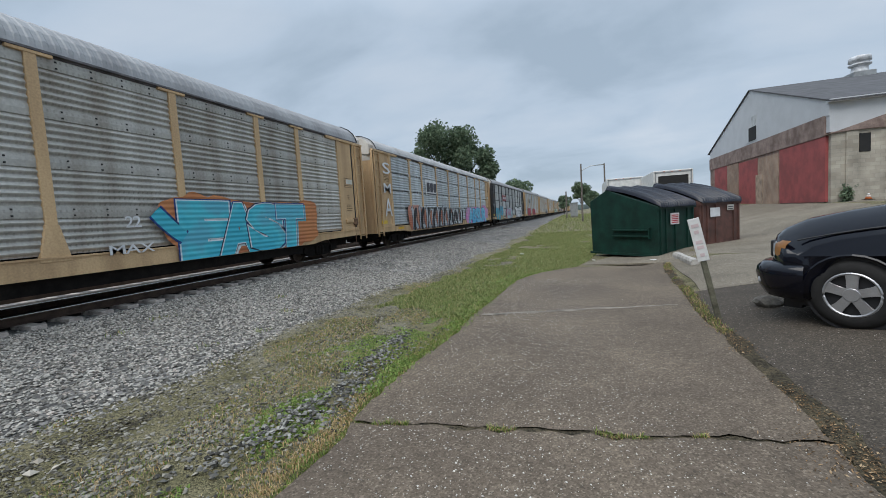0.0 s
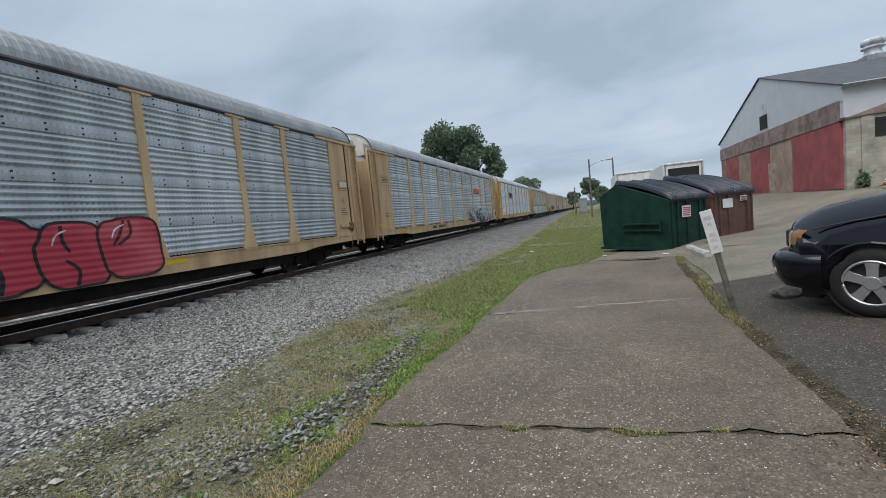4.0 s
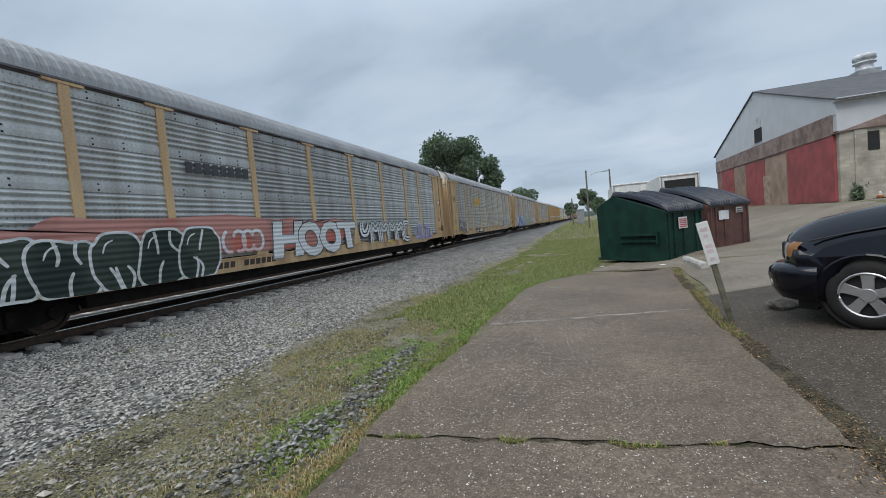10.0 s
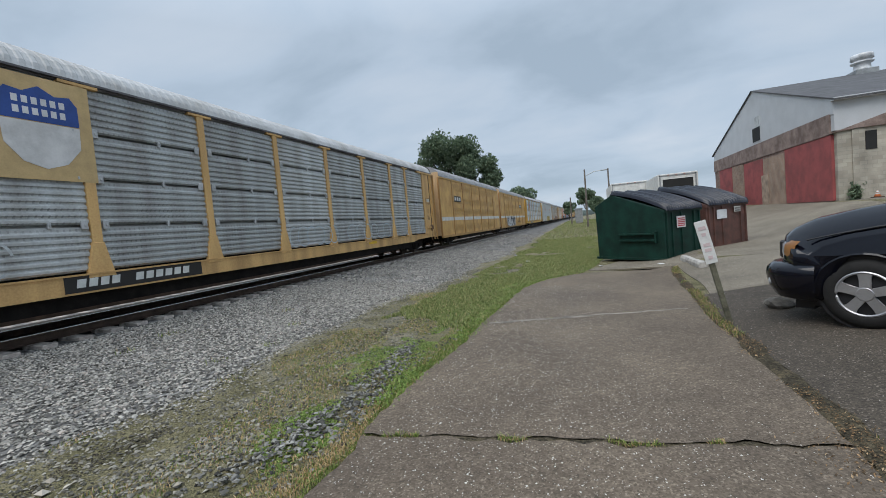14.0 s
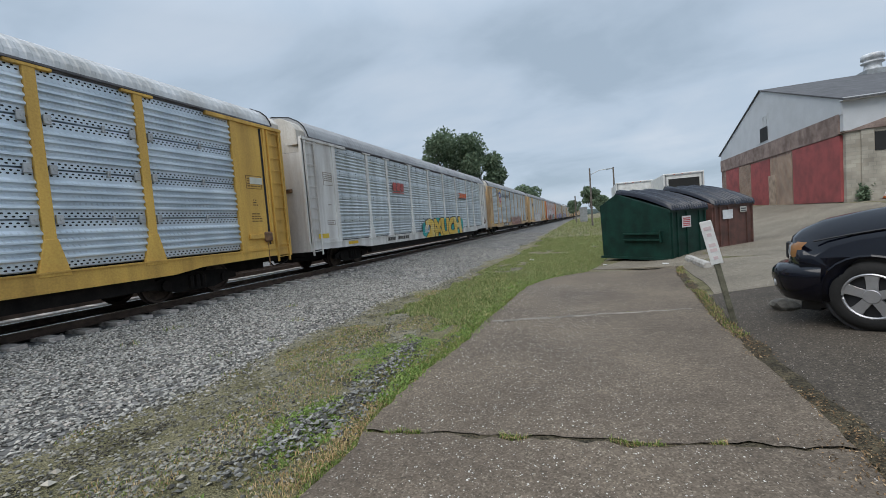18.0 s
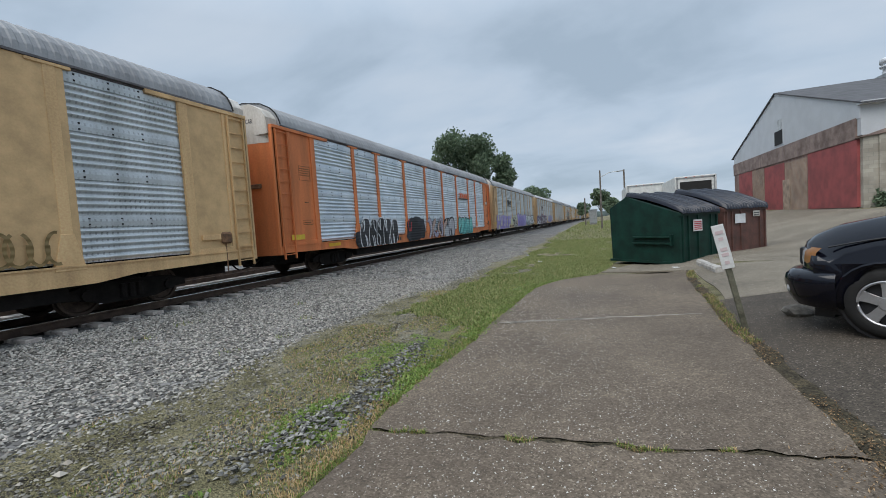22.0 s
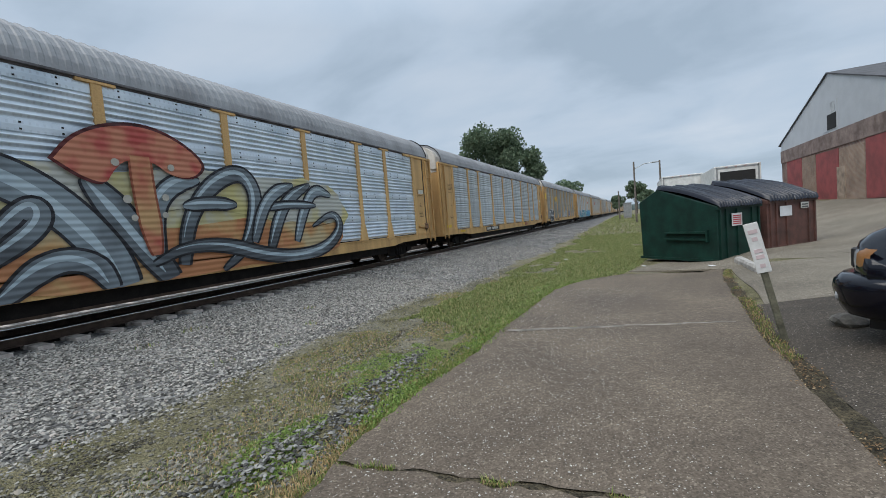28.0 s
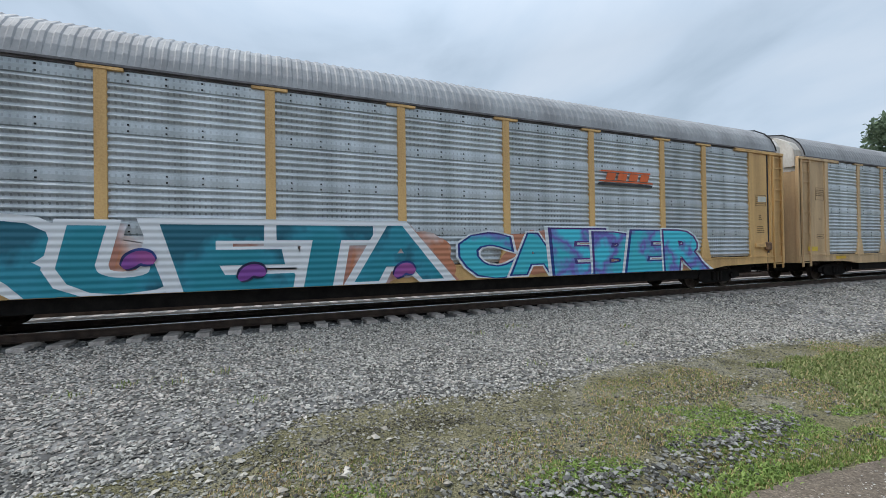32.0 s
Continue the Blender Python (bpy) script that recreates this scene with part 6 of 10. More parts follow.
# car 10
block_logo(c[9], -5.4, 3.6, (0.62, 0.36, 0.04), None, 0.9)
graffiti(c[9], 3, -11.3, -9.3, 0.85, 1.95, (BLACK, (0.04, 0.04, 0.04)), (WHITE, WHITE), None, 31, 1.0, "black sprayed character edged in white", 0.03, 0.075)
for k, (a, b) in enumerate(((4.6, 5.8), (10.0, 10.9))):
    tag_scrawl(c[9], a, b, 1.1, 1.95, ((0.42, 0.46, 0.48), (0.5, 0.52, 0.5)), None, None, 32 + k, 0.035)
tag_scrawl(c[9], 6.4, 9.5, 0.85, 2.0, ((0.50, 0.52, 0.52), WHITE), ((0.22, 0.22, 0.21), (0.3, 0.3, 0.29)), None, 33, 0.075, 5, "silver looping sprayed strokes")
# car 11
wildstyle(c[10], 18, -11.8, -5.2, 0.75, 2.25, [(WHITE, (0.5, 0.56, 0.62)), ((0.5, 0.56, 0.62), WHITE), ((0.05, 0.12, 0.42), (0.08, 0.16, 0.5))], ((0.03, 0.06, 0.28), (0.05, 0.1, 0.35)), 35, 0.17)
wash(c[10], -4.8, 3.6, 0.7, 2.05, ((0.28, 0.40, 0.24), (0.32, 0.38, 0.34), (0.36, 0.32, 0.29)), 136)
wildstyle(c[10], 20, -4.6, 2.2, 0.70, 2.0, [((0.34, 0.48, 0.56), (0.46, 0.56, 0.60)), ((0.36, 0.44, 0.34), (0.42, 0.5, 0.40)), ((0.30, 0.26, 0.22), (0.38, 0.32, 0.28))], ((0.40, 0.36, 0.32), (0.44, 0.46, 0.42)), 36, 0.17)
graffiti(c[10], 3, 7.4, 10.0, 0.85, 1.8, ((0.5, 0.6, 0.66), WHITE), ((0.06, 0.16, 0.3), (0.1, 0.2, 0.3)), None, 37, 1.2, "pale blue sprayed character", 0.04, 0.08)
tag_scrawl(c[10], 5.4, 7.0, 1.4, 1.9, (WHITE, WHITE), None, None, 38, 0.03)
shield(c[10], -7.8, 3.85)
shield(c[11], -7.8, 3.9, 1.0, True)
for k, (a, b) in enumerate(((-12.0, -8.6), (-1.2, 1.6), (2.5, 6.4), (7.8, 9.0), (10.0, 11.4))):
    tag_scrawl(c[11], a, b, 1.1, 1.9, ((0.42, 0.48, 0.52), (0.5, 0.52, 0.52)), None, None, 40 + k, 0.022)
shield(c[13], -7.9, 3.9, 0.85)
# car 15, white frame
wash(c[14], -2.9, 5.4, 0.58, 1.8, ((0.03, 0.30, 0.28), (0.06, 0.44, 0.38)), 145)
graffiti(c[14], "2MUCH", -2.3, 4.6, 0.6, 1.92, ((0.62, 0.40, 0.07), (0.68, 0.46, 0.10), (0.58, 0.48, 0.22)), (BLACK, (0.03, 0.03, 0.02)), None, 45, 0.9, "gold sprayed letter edged in black on teal", 0.08, 0.11, None, (BLACK, (0.02, 0.02, 0.015)))
tag_scrawl(c[14], -2.7, -2.0, 1.0, 1.5, (WHITE, WHITE), None, None, 46, 0.02, 7)
tag_scrawl(c[14], 5.3, 6.0, 1.1, 1.6, (WHITE, WHITE), None, None, 146, 0.02, 5)
swoosh(c[14], 6.0, 3.5)
block_logo(c[14], -5.9, 3.6, (0.4, 0.08, 0.07), None, 0.7)
# car 16
shield(c[15], -7.8, 3.85)
oblong_text(c[15], "BUILDING", -6.35, -4.5, 4.12, 4.48, (0.07, 0.08, 0.10), OUT)
oblong_text(c[15], "AMERICA", -4.1, -2.2, 4.12, 4.48, (0.07, 0.08, 0.10), OUT)
wildstyle(c[15], 28, -1.4, 6.2, 0.66, 1.85, [((0.50, 0.25, 0.20), (0.56, 0.33, 0.27)), ((0.45, 0.22, 0.17), (0.52, 0.30, 0.25))], (BLACK, (0.05, 0.035, 0.03)), 47, 0.1)
tag_scrawl(c[15], -2.35, -1.6, 1.2, 1.65, (BLACK, BLACK), None, None, 49, 0.03, 5)
tag_scrawl(c[15], 8.2, 9.6, 1.1, 1.6, ((0.03, 0.09, 0.09), BLACK), None, None, 48, 0.03)
tag_scrawl(c[15], -0.9, 2.4, 0.5, 0.7, ((0.12, 0.08, 0.05), BLACK), None, None, 148, 0.012, 9)
# car 17, cream frame
wash(c[16], -6.0, 2.8, 0.66, 1.9, ((0.58, 0.54, 0.51), (0.5, 0.42, 0.40)), 149)
bubbles(c[16], 4, -5.8, 2.4, 0.66, 2.2, ((0.62, 0.58, 0.55), (0.68, 0.67, 0.66)), ((0.24, 0.09, 0.09), (0.34, 0.17, 0.16)), 50, 0.09, None, ((0.64, 0.62, 0.6), WHITE), "white sprayed bubble shape edged in dull red", 3)
for a, b in ((-8.95, -7.0), (7.3, 9.3), (-13.6, -11.6), (11.6, 13.6)):
    plate(c[16], "cream_sheet", rect(a, b, 1.16, 4.98), SIDE - 0.02, (0.62, 0.41, 0.205), "smooth cream-painted sheet")
block_logo(c[16], -7.95, 3.7, (0.06, 0.05, 0.05), None, 0.75)
tag_scrawl(c[16], -11.5, -10.0, 1.1, 1.5, (BLACK, BLACK), None, None, 51, 0.03)
tag_scrawl(c[16], 3.7, 7.0, 0.85, 1.7, (BLACK, (0.1, 0.06, 0.04)), None, None, 52, 0.035, 7)
tag_scrawl(c[16], 7.6, 9.0, 1.1, 1.8, ((0.3, 0.2, 0.08), (0.2, 0.14, 0.06)), None, None, 152, 0.03, 5)
# car 18, orange frame
wash(c[17], -9.4, -5.5, 0.62, 1.6, ((0.015, 0.015, 0.017), (0.05, 0.05, 0.055)), 153)
bubbles(c[17], 5, -8.9, -5.6, 0.64, 1.95, (BLACK, (0.05, 0.05, 0.055)), ((0.55, 0.55, 0.57), WHITE), 53, 0.055, (WHITE, WHITE), None, "black sprayed bubble shape edged in white", 3)
wash(c[17], -4.4, -2.0, 0.62, 2.05, ((0.012, 0.014, 0.018), (0.03, 0.035, 0.045)), 154)
tag_scrawl(c[17], -4.2, -3.9, 1.2, 1.9, ((0.4, 0.05, 0.05), REDD), None, None, 54, 0.04, 2)
bubbles(c[17], 2, 1.3, 3.1, 0.62, 1.95, ((0.40, 0.41, 0.44), (0.30, 0.29, 0.33)), (BLACK, (0.03, 0.03, 0.03)), 55, 0.11, (WHITE, WHITE), None, "grey sprayed bubble shape with a thick black edge", 2)
wildstyle(c[17], 6, -1.4, 1.4, 0.68, 1.9, [((0.36, 0.33, 0.42), (0.45, 0.42, 0.46)), ((0.45, 0.33, 0.28), (0.4, 0.3, 0.3))], (BLACK, (0.08, 0.07, 0.08)), 155, 0.14)
bubbles(c[17], 5, 4.2, 7.5, 0.68, 1.92, ((0.12, 0.46, 0.44), (0.20, 0.54, 0.50)), ((0.015, 0.05, 0.05), BLACK), 56, 0.06, ((0.5, 0.62, 0.6), WHITE), None, "sea-green sprayed bubble shape edged in black", 3)
tag_scrawl(c[17], 8.4, 11.2, 1.1, 1.8, ((0.55, 0.56, 0.56), WHITE), None, None, 57, 0.035, 6)
swoosh(c[17], 5.8, 3.45)
# car 19
wash(c[18], -12.2, -5.7, 0.62, 2.1, ((0.56, 0.52, 0.24), (0.44, 0.46, 0.36), (0.34, 0.32, 0.46)), 158)
wash(c[18], -5.6, -4.2, 0.9, 1.7, ((0.50, 0.48, 0.28), (0.42, 0.5, 0.44)), 159)
graffiti(c[18], "HOBEF", -12.2, -6.0, 0.64, 2.1, (PURPLE, (0.26, 0.22, 0.48), (0.32, 0.28, 0.52)), ((0.56, 0.50, 0.20), (0.52, 0.48, 0.36)), None, 58, 0.9, "violet sprayed letter edged in yellow", 0.07, 0.10)
wash(c[18], -4.4, -1.4, 1.5, 2.05, ((0.56, 0.50, 0.30), (0.46, 0.5, 0.42)), 161, 0.002)
for k, (w, a, b) in enumerate((("LORDS", -4.25, -2.7), ("CHOSEN", -4.05, -2.0), ("EMPERORS", -3.9, -1.55))):
    graffiti(c[18], w, a, b, 1.52 - k * 0.4, 1.86 - k * 0.4, ((0.62, 0.6, 0.5), WHITE), (BLACK, BLACK), None, 59 + k, 0.3, "white block letter edged in black", 0.03, 0.13, None, (BLACK, BLACK))
bubbles(c[18], 4, -1.3, 4.5, 0.68, 2.3, ((0.24, 0.20, 0.46), (0.36, 0.32, 0.56)), ((0.07, 0.05, 0.2), (0.12, 0.1, 0.28)), 62, 0.06, ((0.6, 0.58, 0.62), WHITE), ((0.58, 0.52, 0.28), (0.5, 0.48, 0.34)), "violet sprayed bubble shape on pale yellow", 3)
graffiti(c[18], "RINGS", 5.2, 11.3, 0.8, 2.1, ((0.46, 0.54, 0.55), WHITE), (BLACK, BLACK), None, 63, 0.9, "pale sprayed letter edged in black", 0.03, 0.09, None, ((0.10, 0.36, 0.34), (0.05, 0.2, 0.2)))
bar_logo(c[18], -5.7, 3.45)
# car 20
wash(c[19], -12.0, -7.2, 0.6, 2.0, ((0.05, 0.035, 0.07), (0.10, 0.07, 0.13)), 164)
wash(c[19], -8.4, -2.2, 0.62, 2.2, ((0.09, 0.035, 0.055), (0.13, 0.05, 0.075)), 165, 0.002)
bubbles(c[19], 1, -12.6, -9.4, 0.6, 2.1, ((0.07, 0.05, 0.11), (0.12, 0.085, 0.17)), (WHITE, WHITE), 64, 0.05, None, (BLACK, BLACK), "dark violet sprayed bubble edged in white", 0)
swoop(c[19], [(-12.2, 1.2), (-11.2, 1.68), (-10.1, 1.42), (-11.0, 1.08), (-12.2, 1.1)], 0.08, (WHITE, WHITE), (BLACK, BLACK), 3, (0.3, 0.3))
swoop(c[19], [(-12.4, 0.78), (-11.3, 0.98), (-10.2, 0.72), (-9.2, 0.9)], 0.10, (WHITE, (0.5, 0.48, 0.55)), (BLACK, BLACK), 4, (0.1, 0.05))
swoop(c[19], [(-12.3, 1.75), (-11.0, 1.95), (-9.9, 1.75), (-9.3, 1.3)], 0.07, ((0.16, 0.11, 0.24), (0.2, 0.15, 0.3)), (BLACK, BLACK), 5, (0.1, 0.3))
swoop(c[19], [(-9.5, 1.75), (-9.35, 1.2), (-8.9, 0.85), (-8.4, 0.75)], 0.16, (WHITE, (0.58, 0.58, 0.62)), (BLACK, BLACK), 5, (0.1, 0.3))
bubbles(c[19], 1, -9.15, -7.95, 0.7, 2.0, ((0.11, 0.035, 0.06), (0.08, 0.045, 0.09)), (BLACK, BLACK), 66, 0.06, None, None, "dark red sprayed ring", 0)
swoop(c[19], [(-8.5, 1.72), (-8.85, 1.42), (-8.62, 0.98), (-8.25, 1.15), (-8.3, 1.6), (-8.55, 1.74)], 0.055, (WHITE, WHITE), (BLACK, BLACK), 6, (0.8, 0.8))
swoop(c[19], [(-8.55, 1.45), (-8.5, 1.25), (-8.42, 1.4)], 0.04, (WHITE, WHITE), (BLACK, BLACK), 7, (0.6, 0.6))
graffiti(c[19], "TRSEE", -7.9, -0.5, 0.66, 2.25, ((0.10, 0.03, 0.055), (0.13, 0.045, 0.07), (0.07, 0.045, 0.10)), ((0.6, 0.6, 0.62), WHITE), None, 67, 1.0, "dark maroon sprayed letter edged in white and black", 0.055, 0.085, None, (BLACK, (0.02, 0.015, 0.02)))
swoop(c[19], [(-8.0, 1.9), (-7.5, 2.42), (-6.6, 2.35), (-5.6, 2.2)], 0.13, ((0.13, 0.04, 0.06), (0.16, 0.05, 0.08)), (WHITE, WHITE), 8, (0.3, 0.05))
for k, a in enumerate((-7.0, -5.6, -4.1, -2.7)):
    swoop(c[19], [(a, 0.72), (a + 0.35, 1.0), (a + 0.5, 1.45), (a + 0.95, 1.7)], 0.05, (WHITE, WHITE), (BLACK, BLACK), 8, (0.1, 0.05))
wash(c[19], 2.8, 9.4, 0.8, 2.2, ((0.20, 0.34, 0.52), (0.46, 0.28, 0.42), (0.4, 0.46, 0.55)), 166)
wildstyle(c[19], 10, 3.2, 9.0, 0.85, 2.05, [((0.42, 0.22, 0.36), (0.5, 0.36, 0.46)), ((0.36, 0.46, 0.56), (0.14, 0.28, 0.5))], ((0.06, 0.08, 0.25), (0.25, 0.12, 0.25)), 65, 0.13)
bar_logo(c[19], -5.7, 3.4)
graffiti(c[20], 5, -3.0, 4.0, 0.8, 2.0, ((0.5, 0.5, 0.52), WHITE), (BLACK, BLACK), None, 66, 1.3, "white sprayed character edged in black", 0.03, 0.08)
# car 22: grey swooping letters and a toadstool
g = c[21]
wash(g, -5.9, 5.9, 0.66, 2.0, ((0.46, 0.20, 0.09), (0.50, 0.30, 0.13), (0.48, 0.38, 0.22)), 70, -0.004)
wash(g, -5.6, 6.2, 1.6, 3.2, ((0.52, 0.46, 0.20), (0.50, 0.45, 0.26), (0.47, 0.47, 0.42)), 75, -0.008)
SLATE2, PALES, DARKS = ((0.13, 0.15, 0.165), (0.22, 0.265, 0.29)), ((0.36, 0.44, 0.48), (0.42, 0.50, 0.54)), (BLACK, (0.025, 0.025, 0.03))
for k, (ctrl, w, ends) in enumerate((
        ([(-5.9, 0.8), (-5.2, 1.9), (-4.3, 2.5), (-4.0, 1.6), (-4.6, 0.8)], 0.24, (0.1, 0.3)),
        ([(-4.6, 3.1), (-3.4, 3.1), (-2.4, 2.5), (-1.6, 1.4), (-1.3, 0.7)], 0.34, (0.1, 0.5)),
        ([(-3.9, 1.0), (-3.2, 2.0), (-2.7, 2.5), (-2.6, 2.1), (-3.3, 1.5), (-4.2, 0.9)], 0.15, (0.2, 0.1)),
        ([(-3.4, 0.66), (-2.6, 1.4), (-1.9, 1.3), (-1.6, 0.68)], 0.2, (0.2, 0.4)),
        ([(-1.9, 3.0), (-1.4, 2.3), (-0.9, 1.5), (-0.4, 0.7)], 0.27, (0.25, 0.6)),
        ([(-0.65, 1.3), (-0.7, 2.3), (-0.2, 2.95), (0.5, 3.05)], 0.19, (0.5, 0.05)),
        ([(-0.1, 1.0), (0.1, 2.1), (0.8, 3.0), (1.7, 3.4), (2.15, 2.9), (2.05, 2.1), (1.6, 1.2), (0.9, 0.75)], 0.19, (0.5, 0.1)),
        ([(0.0, 2.4), (0.7, 2.5), (1.5, 2.45)], 0.13, (0.1, 0.1)),
        ([(-0.8, 1.1), (0.0, 1.45), (1.1, 1.4), (2.3, 1.0), (3.6, 0.82), (5.0, 1.0), (5.85, 1.7), (5.4, 2.25), (4.3, 1.75)], 0.17, (0.2, 0.05)),
        ([(1.95, 1.4), (2.3, 2.3), (2.8, 2.85), (3.6, 3.1)], 0.16, (0.4, 0.05)),
        ([(2.55, 1.15), (2.9, 2.0), (3.4, 2.7), (4.4, 3.15)], 0.17, (0.5, 0.05)),
        ([(3.6, 1.3), (4.0, 2.3), (4.6, 3.05), (5.4, 2.8)], 0.16, (0.4, 0.05)),
        ([(2.4, 2.35), (3.4, 2.5), (4.6, 2.45)], 0.09, (0.1, 0.1)))):
    swoop(g, ctrl, w, SLATE2 if k % 2 else ((0.08, 0.09, 0.10), (0.17, 0.20, 0.22)), DARKS, k % 10, ends, PALES, "slate-grey sprayed stroke with a pale streak edged in black", 0.06)
cap = [(-2.37, 3.3), (-2.05, 3.72), (-1.6, 4.0), (-1.0, 4.15), (-0.45, 4.12), (0.1, 3.9), (0.5, 3.6), (0.62, 3.35), (0.3, 3.08), (-0.2, 3.1), (-0.6, 3.42), (-1.15, 3.4), (-1.42, 3.1), (-1.55, 2.85), (-1.95, 2.98)]
for k, (grow, tone) in enumerate(((0.09, (BLACK, (0.10, 0.02, 0.02))), (0.0, ((0.36, 0.03, 0.04), (0.42, 0.09, 0.07), (0.50, 0.20, 0.12))))):
    pts = bend(cap + cap[:1], 2)
    cy, cz = -0.85, 3.45
    ring = [(OUT + 0.058 + 0.004 * k, y + grow * (y - cy) / (math.hypot(y - cy, z - cz) + 0.1), z + grow * (z - cz) / (math.hypot(y - cy, z - cz) + 0.1)) for y, z in pts]
    lay("graffiti_toadstool", ring, [tuple(range(len(ring)))], spray(*tone), g, "red toadstool cap sprayed over the strokes")
swoop(g, [(-0.85, 3.5), (-0.85, 2.9), (-0.8, 2.2), (-0.72, 1.3)], 0.2, ((0.42, 0.10, 0.07), (0.5, 0.30, 0.14)), ((0.2, 0.05, 0.03), (0.3, 0.1, 0.05)), 11, (1.0, 0.3), None, "red and ochre toadstool stem")
for a, b, r in ((-1.2, 2.55, 0.09), (-0.4, 2.6, 0.08), (-1.1, 2.15, 0.07), (-0.45, 2.2, 0.07), (-1.35, 3.32, 0.08), (-0.2, 3.3, 0.08)):
    plate(g, "graffiti_spot", [(a + r * math.cos(q * math.pi / 6), b + r * math.sin(q * math.pi / 6)) for q in range(12)], OUT + 0.072, (0.45, 0.42, 0.36))
tag_scrawl(g, -5.7, -5.1, 2.0, 2.4, (BLACK, BLACK), None, None, 270, 0.02, 4)
for k in range(3):
    plate(c[22], "emblem_block", [(5.0 + k * 0.36, 0.78), (5.28 + k * 0.36, 0.78), (5.28 + k * 0.36, 1.03), (5.0 + k * 0.36, 1.03)], SIDE + 0.005, (0.28, 0.07, 0.04))
# cars 24 to 26
block_logo(c[23], -5.6, 3.7, (0.62, 0.38, 0.05), None, 0.85)
bubbles(c[23], 3, -10.15, -7.95, 1.5, 2.22, (BLACK, (0.04, 0.04, 0.045)), (WHITE, WHITE), 72, 0.05, (WHITE, WHITE), None, "black bubble shape edged in white", 2)
bubbles(c[23], 3, -10.2, -8.0, 0.72, 1.45, (BLACK, (0.04, 0.04, 0.045)), (WHITE, WHITE), 73, 0.05, (WHITE, WHITE), None, "black bubble shape edged in white", 2)
tag_scrawl(c[23], -11.0, -9.9, 1.4, 2.1, ((0.5, 0.55, 0.58), WHITE), None, None, 74, 0.04, 4)
wildstyle(c[23], 12, -0.85, 3.0, 1.08, 2.1, [((0.55, 0.58, 0.6), (0.42, 0.48, 0.52))], ((0.36, 0.37, 0.36), (0.40, 0.42, 0.42)), 76, 0.05)
tag_scrawl(c[23], 5.4, 6.6, 1.3, 2.0, ((0.06, 0.07, 0.35), (0.1, 0.1, 0.4)), None, None, 77, 0.06, 3)
plate(c[23], "notice_plate", rect(-13.0, -12.0, 3.5, 4.2), SIDE - 0.026, (0.70, 0.48, 0.04), "yellow notice plate")
wash(c[24], -9.3, -0.2, 0.66, 1.9, ((0.5, 0.2, 0.11), (0.62, 0.6, 0.6)), 178)
graffiti(c[24], "RUETA", -9.6, -0.75, 0.66, 2.08, (TEAL, (0.03, 0.24, 0.32), (0.02, 0.12, 0.17)), (WHITE, WHITE), None, 78, 0.8, "dark teal sprayed letter edged in white", 0.05, 0.12, None, ((0.45, 0.2, 0.14), (0.6, 0.6, 0.62)))
for k, (a, lo) in enumerate(((-6.95, 1.2), (-5.0, 0.9), (-1.7, 0.85))):
    swoop(c[24], [(a, lo), (a + 0.25, lo + 0.25), (a + 0.5, lo + 0.1)], 0.12, ((0.20, 0.06, 0.28), (0.3, 0.08, 0.25)), ((0.02, 0.02, 0.06), NAVY), 7 + k)
wash(c[24], 1.0, 9.0, 0.7, 1.9, ((0.48, 0.2, 0.12), (0.5, 0.3, 0.3)), 179)
graffiti(c[24], "CAEBER", 0.1, 8.85, 0.68, 1.98, ((0.05, 0.42, 0.50), (0.16, 0.12, 0.42), (0.06, 0.50, 0.62)), (WHITE, (0.6, 0.68, 0.7)), None, 79, 0.9, "turquoise and violet sprayed letter edged in white", 0.055, 0.11, (NAVY, (0.10, 0.03, 0.16)))
swoosh(c[24], 5.75, 3.52)
tag_scrawl(c[24], -13.0, -12.2, 2.6, 3.6, (BLACK, BLACK), None, None, 80, 0.05, 3)
bars(c[25], -6.6, 3.3, 2, (0.55, 0.10, 0.05), 0.7, 0.7, 0.2, "emblem_block")
for i, col in ((26, (0.5, 0.5, 0.5)), (27, (0.3, 0.4, 0.45)), (28, (0.4, 0.2, 0.2))):
    tag_scrawl(c[i], -3.0, 3.5, 0.9, 2.0, (col, WHITE), (BLACK, BLACK), None, 81 + i, 0.09)

# ---- the yard: containers, sign, parked car ----
M_GREEN = mat("dark_green_paint", (0.006, 0.031, 0.023), 0.55, 0, 0.2, 2.5, 22, 0.1, tint=(0.005, 0.02, 0.015), spec=0.25)
M_MAROON = mat("rusty_maroon_paint", (0.11, 0.05, 0.04), 0.6, 0, 0.2, 2.5, 22, 0.1, tint=(0.065, 0.036, 0.03))
M_LID = mat("blue_grey_plastic_lid", (0.013, 0.015, 0.024), 0.24, 0, 0.12, 3, 30, 0.05, spec=0.4)
M_CONC = mat("pale_concrete", (0.38, 0.36, 0.33), 0.9, 0, 0.15, 5, 40, 0.3)
M_WHITE = mat("dull_white_paint", (0.62, 0.62, 0.60), 0.6, 0, 0.08, 3, 30, 0.04)
M_GALV = mat("grey_galvanised_steel", (0.33, 0.34, 0.34), 0.5, 0.6, 0.1, 4, 40, 0.05)


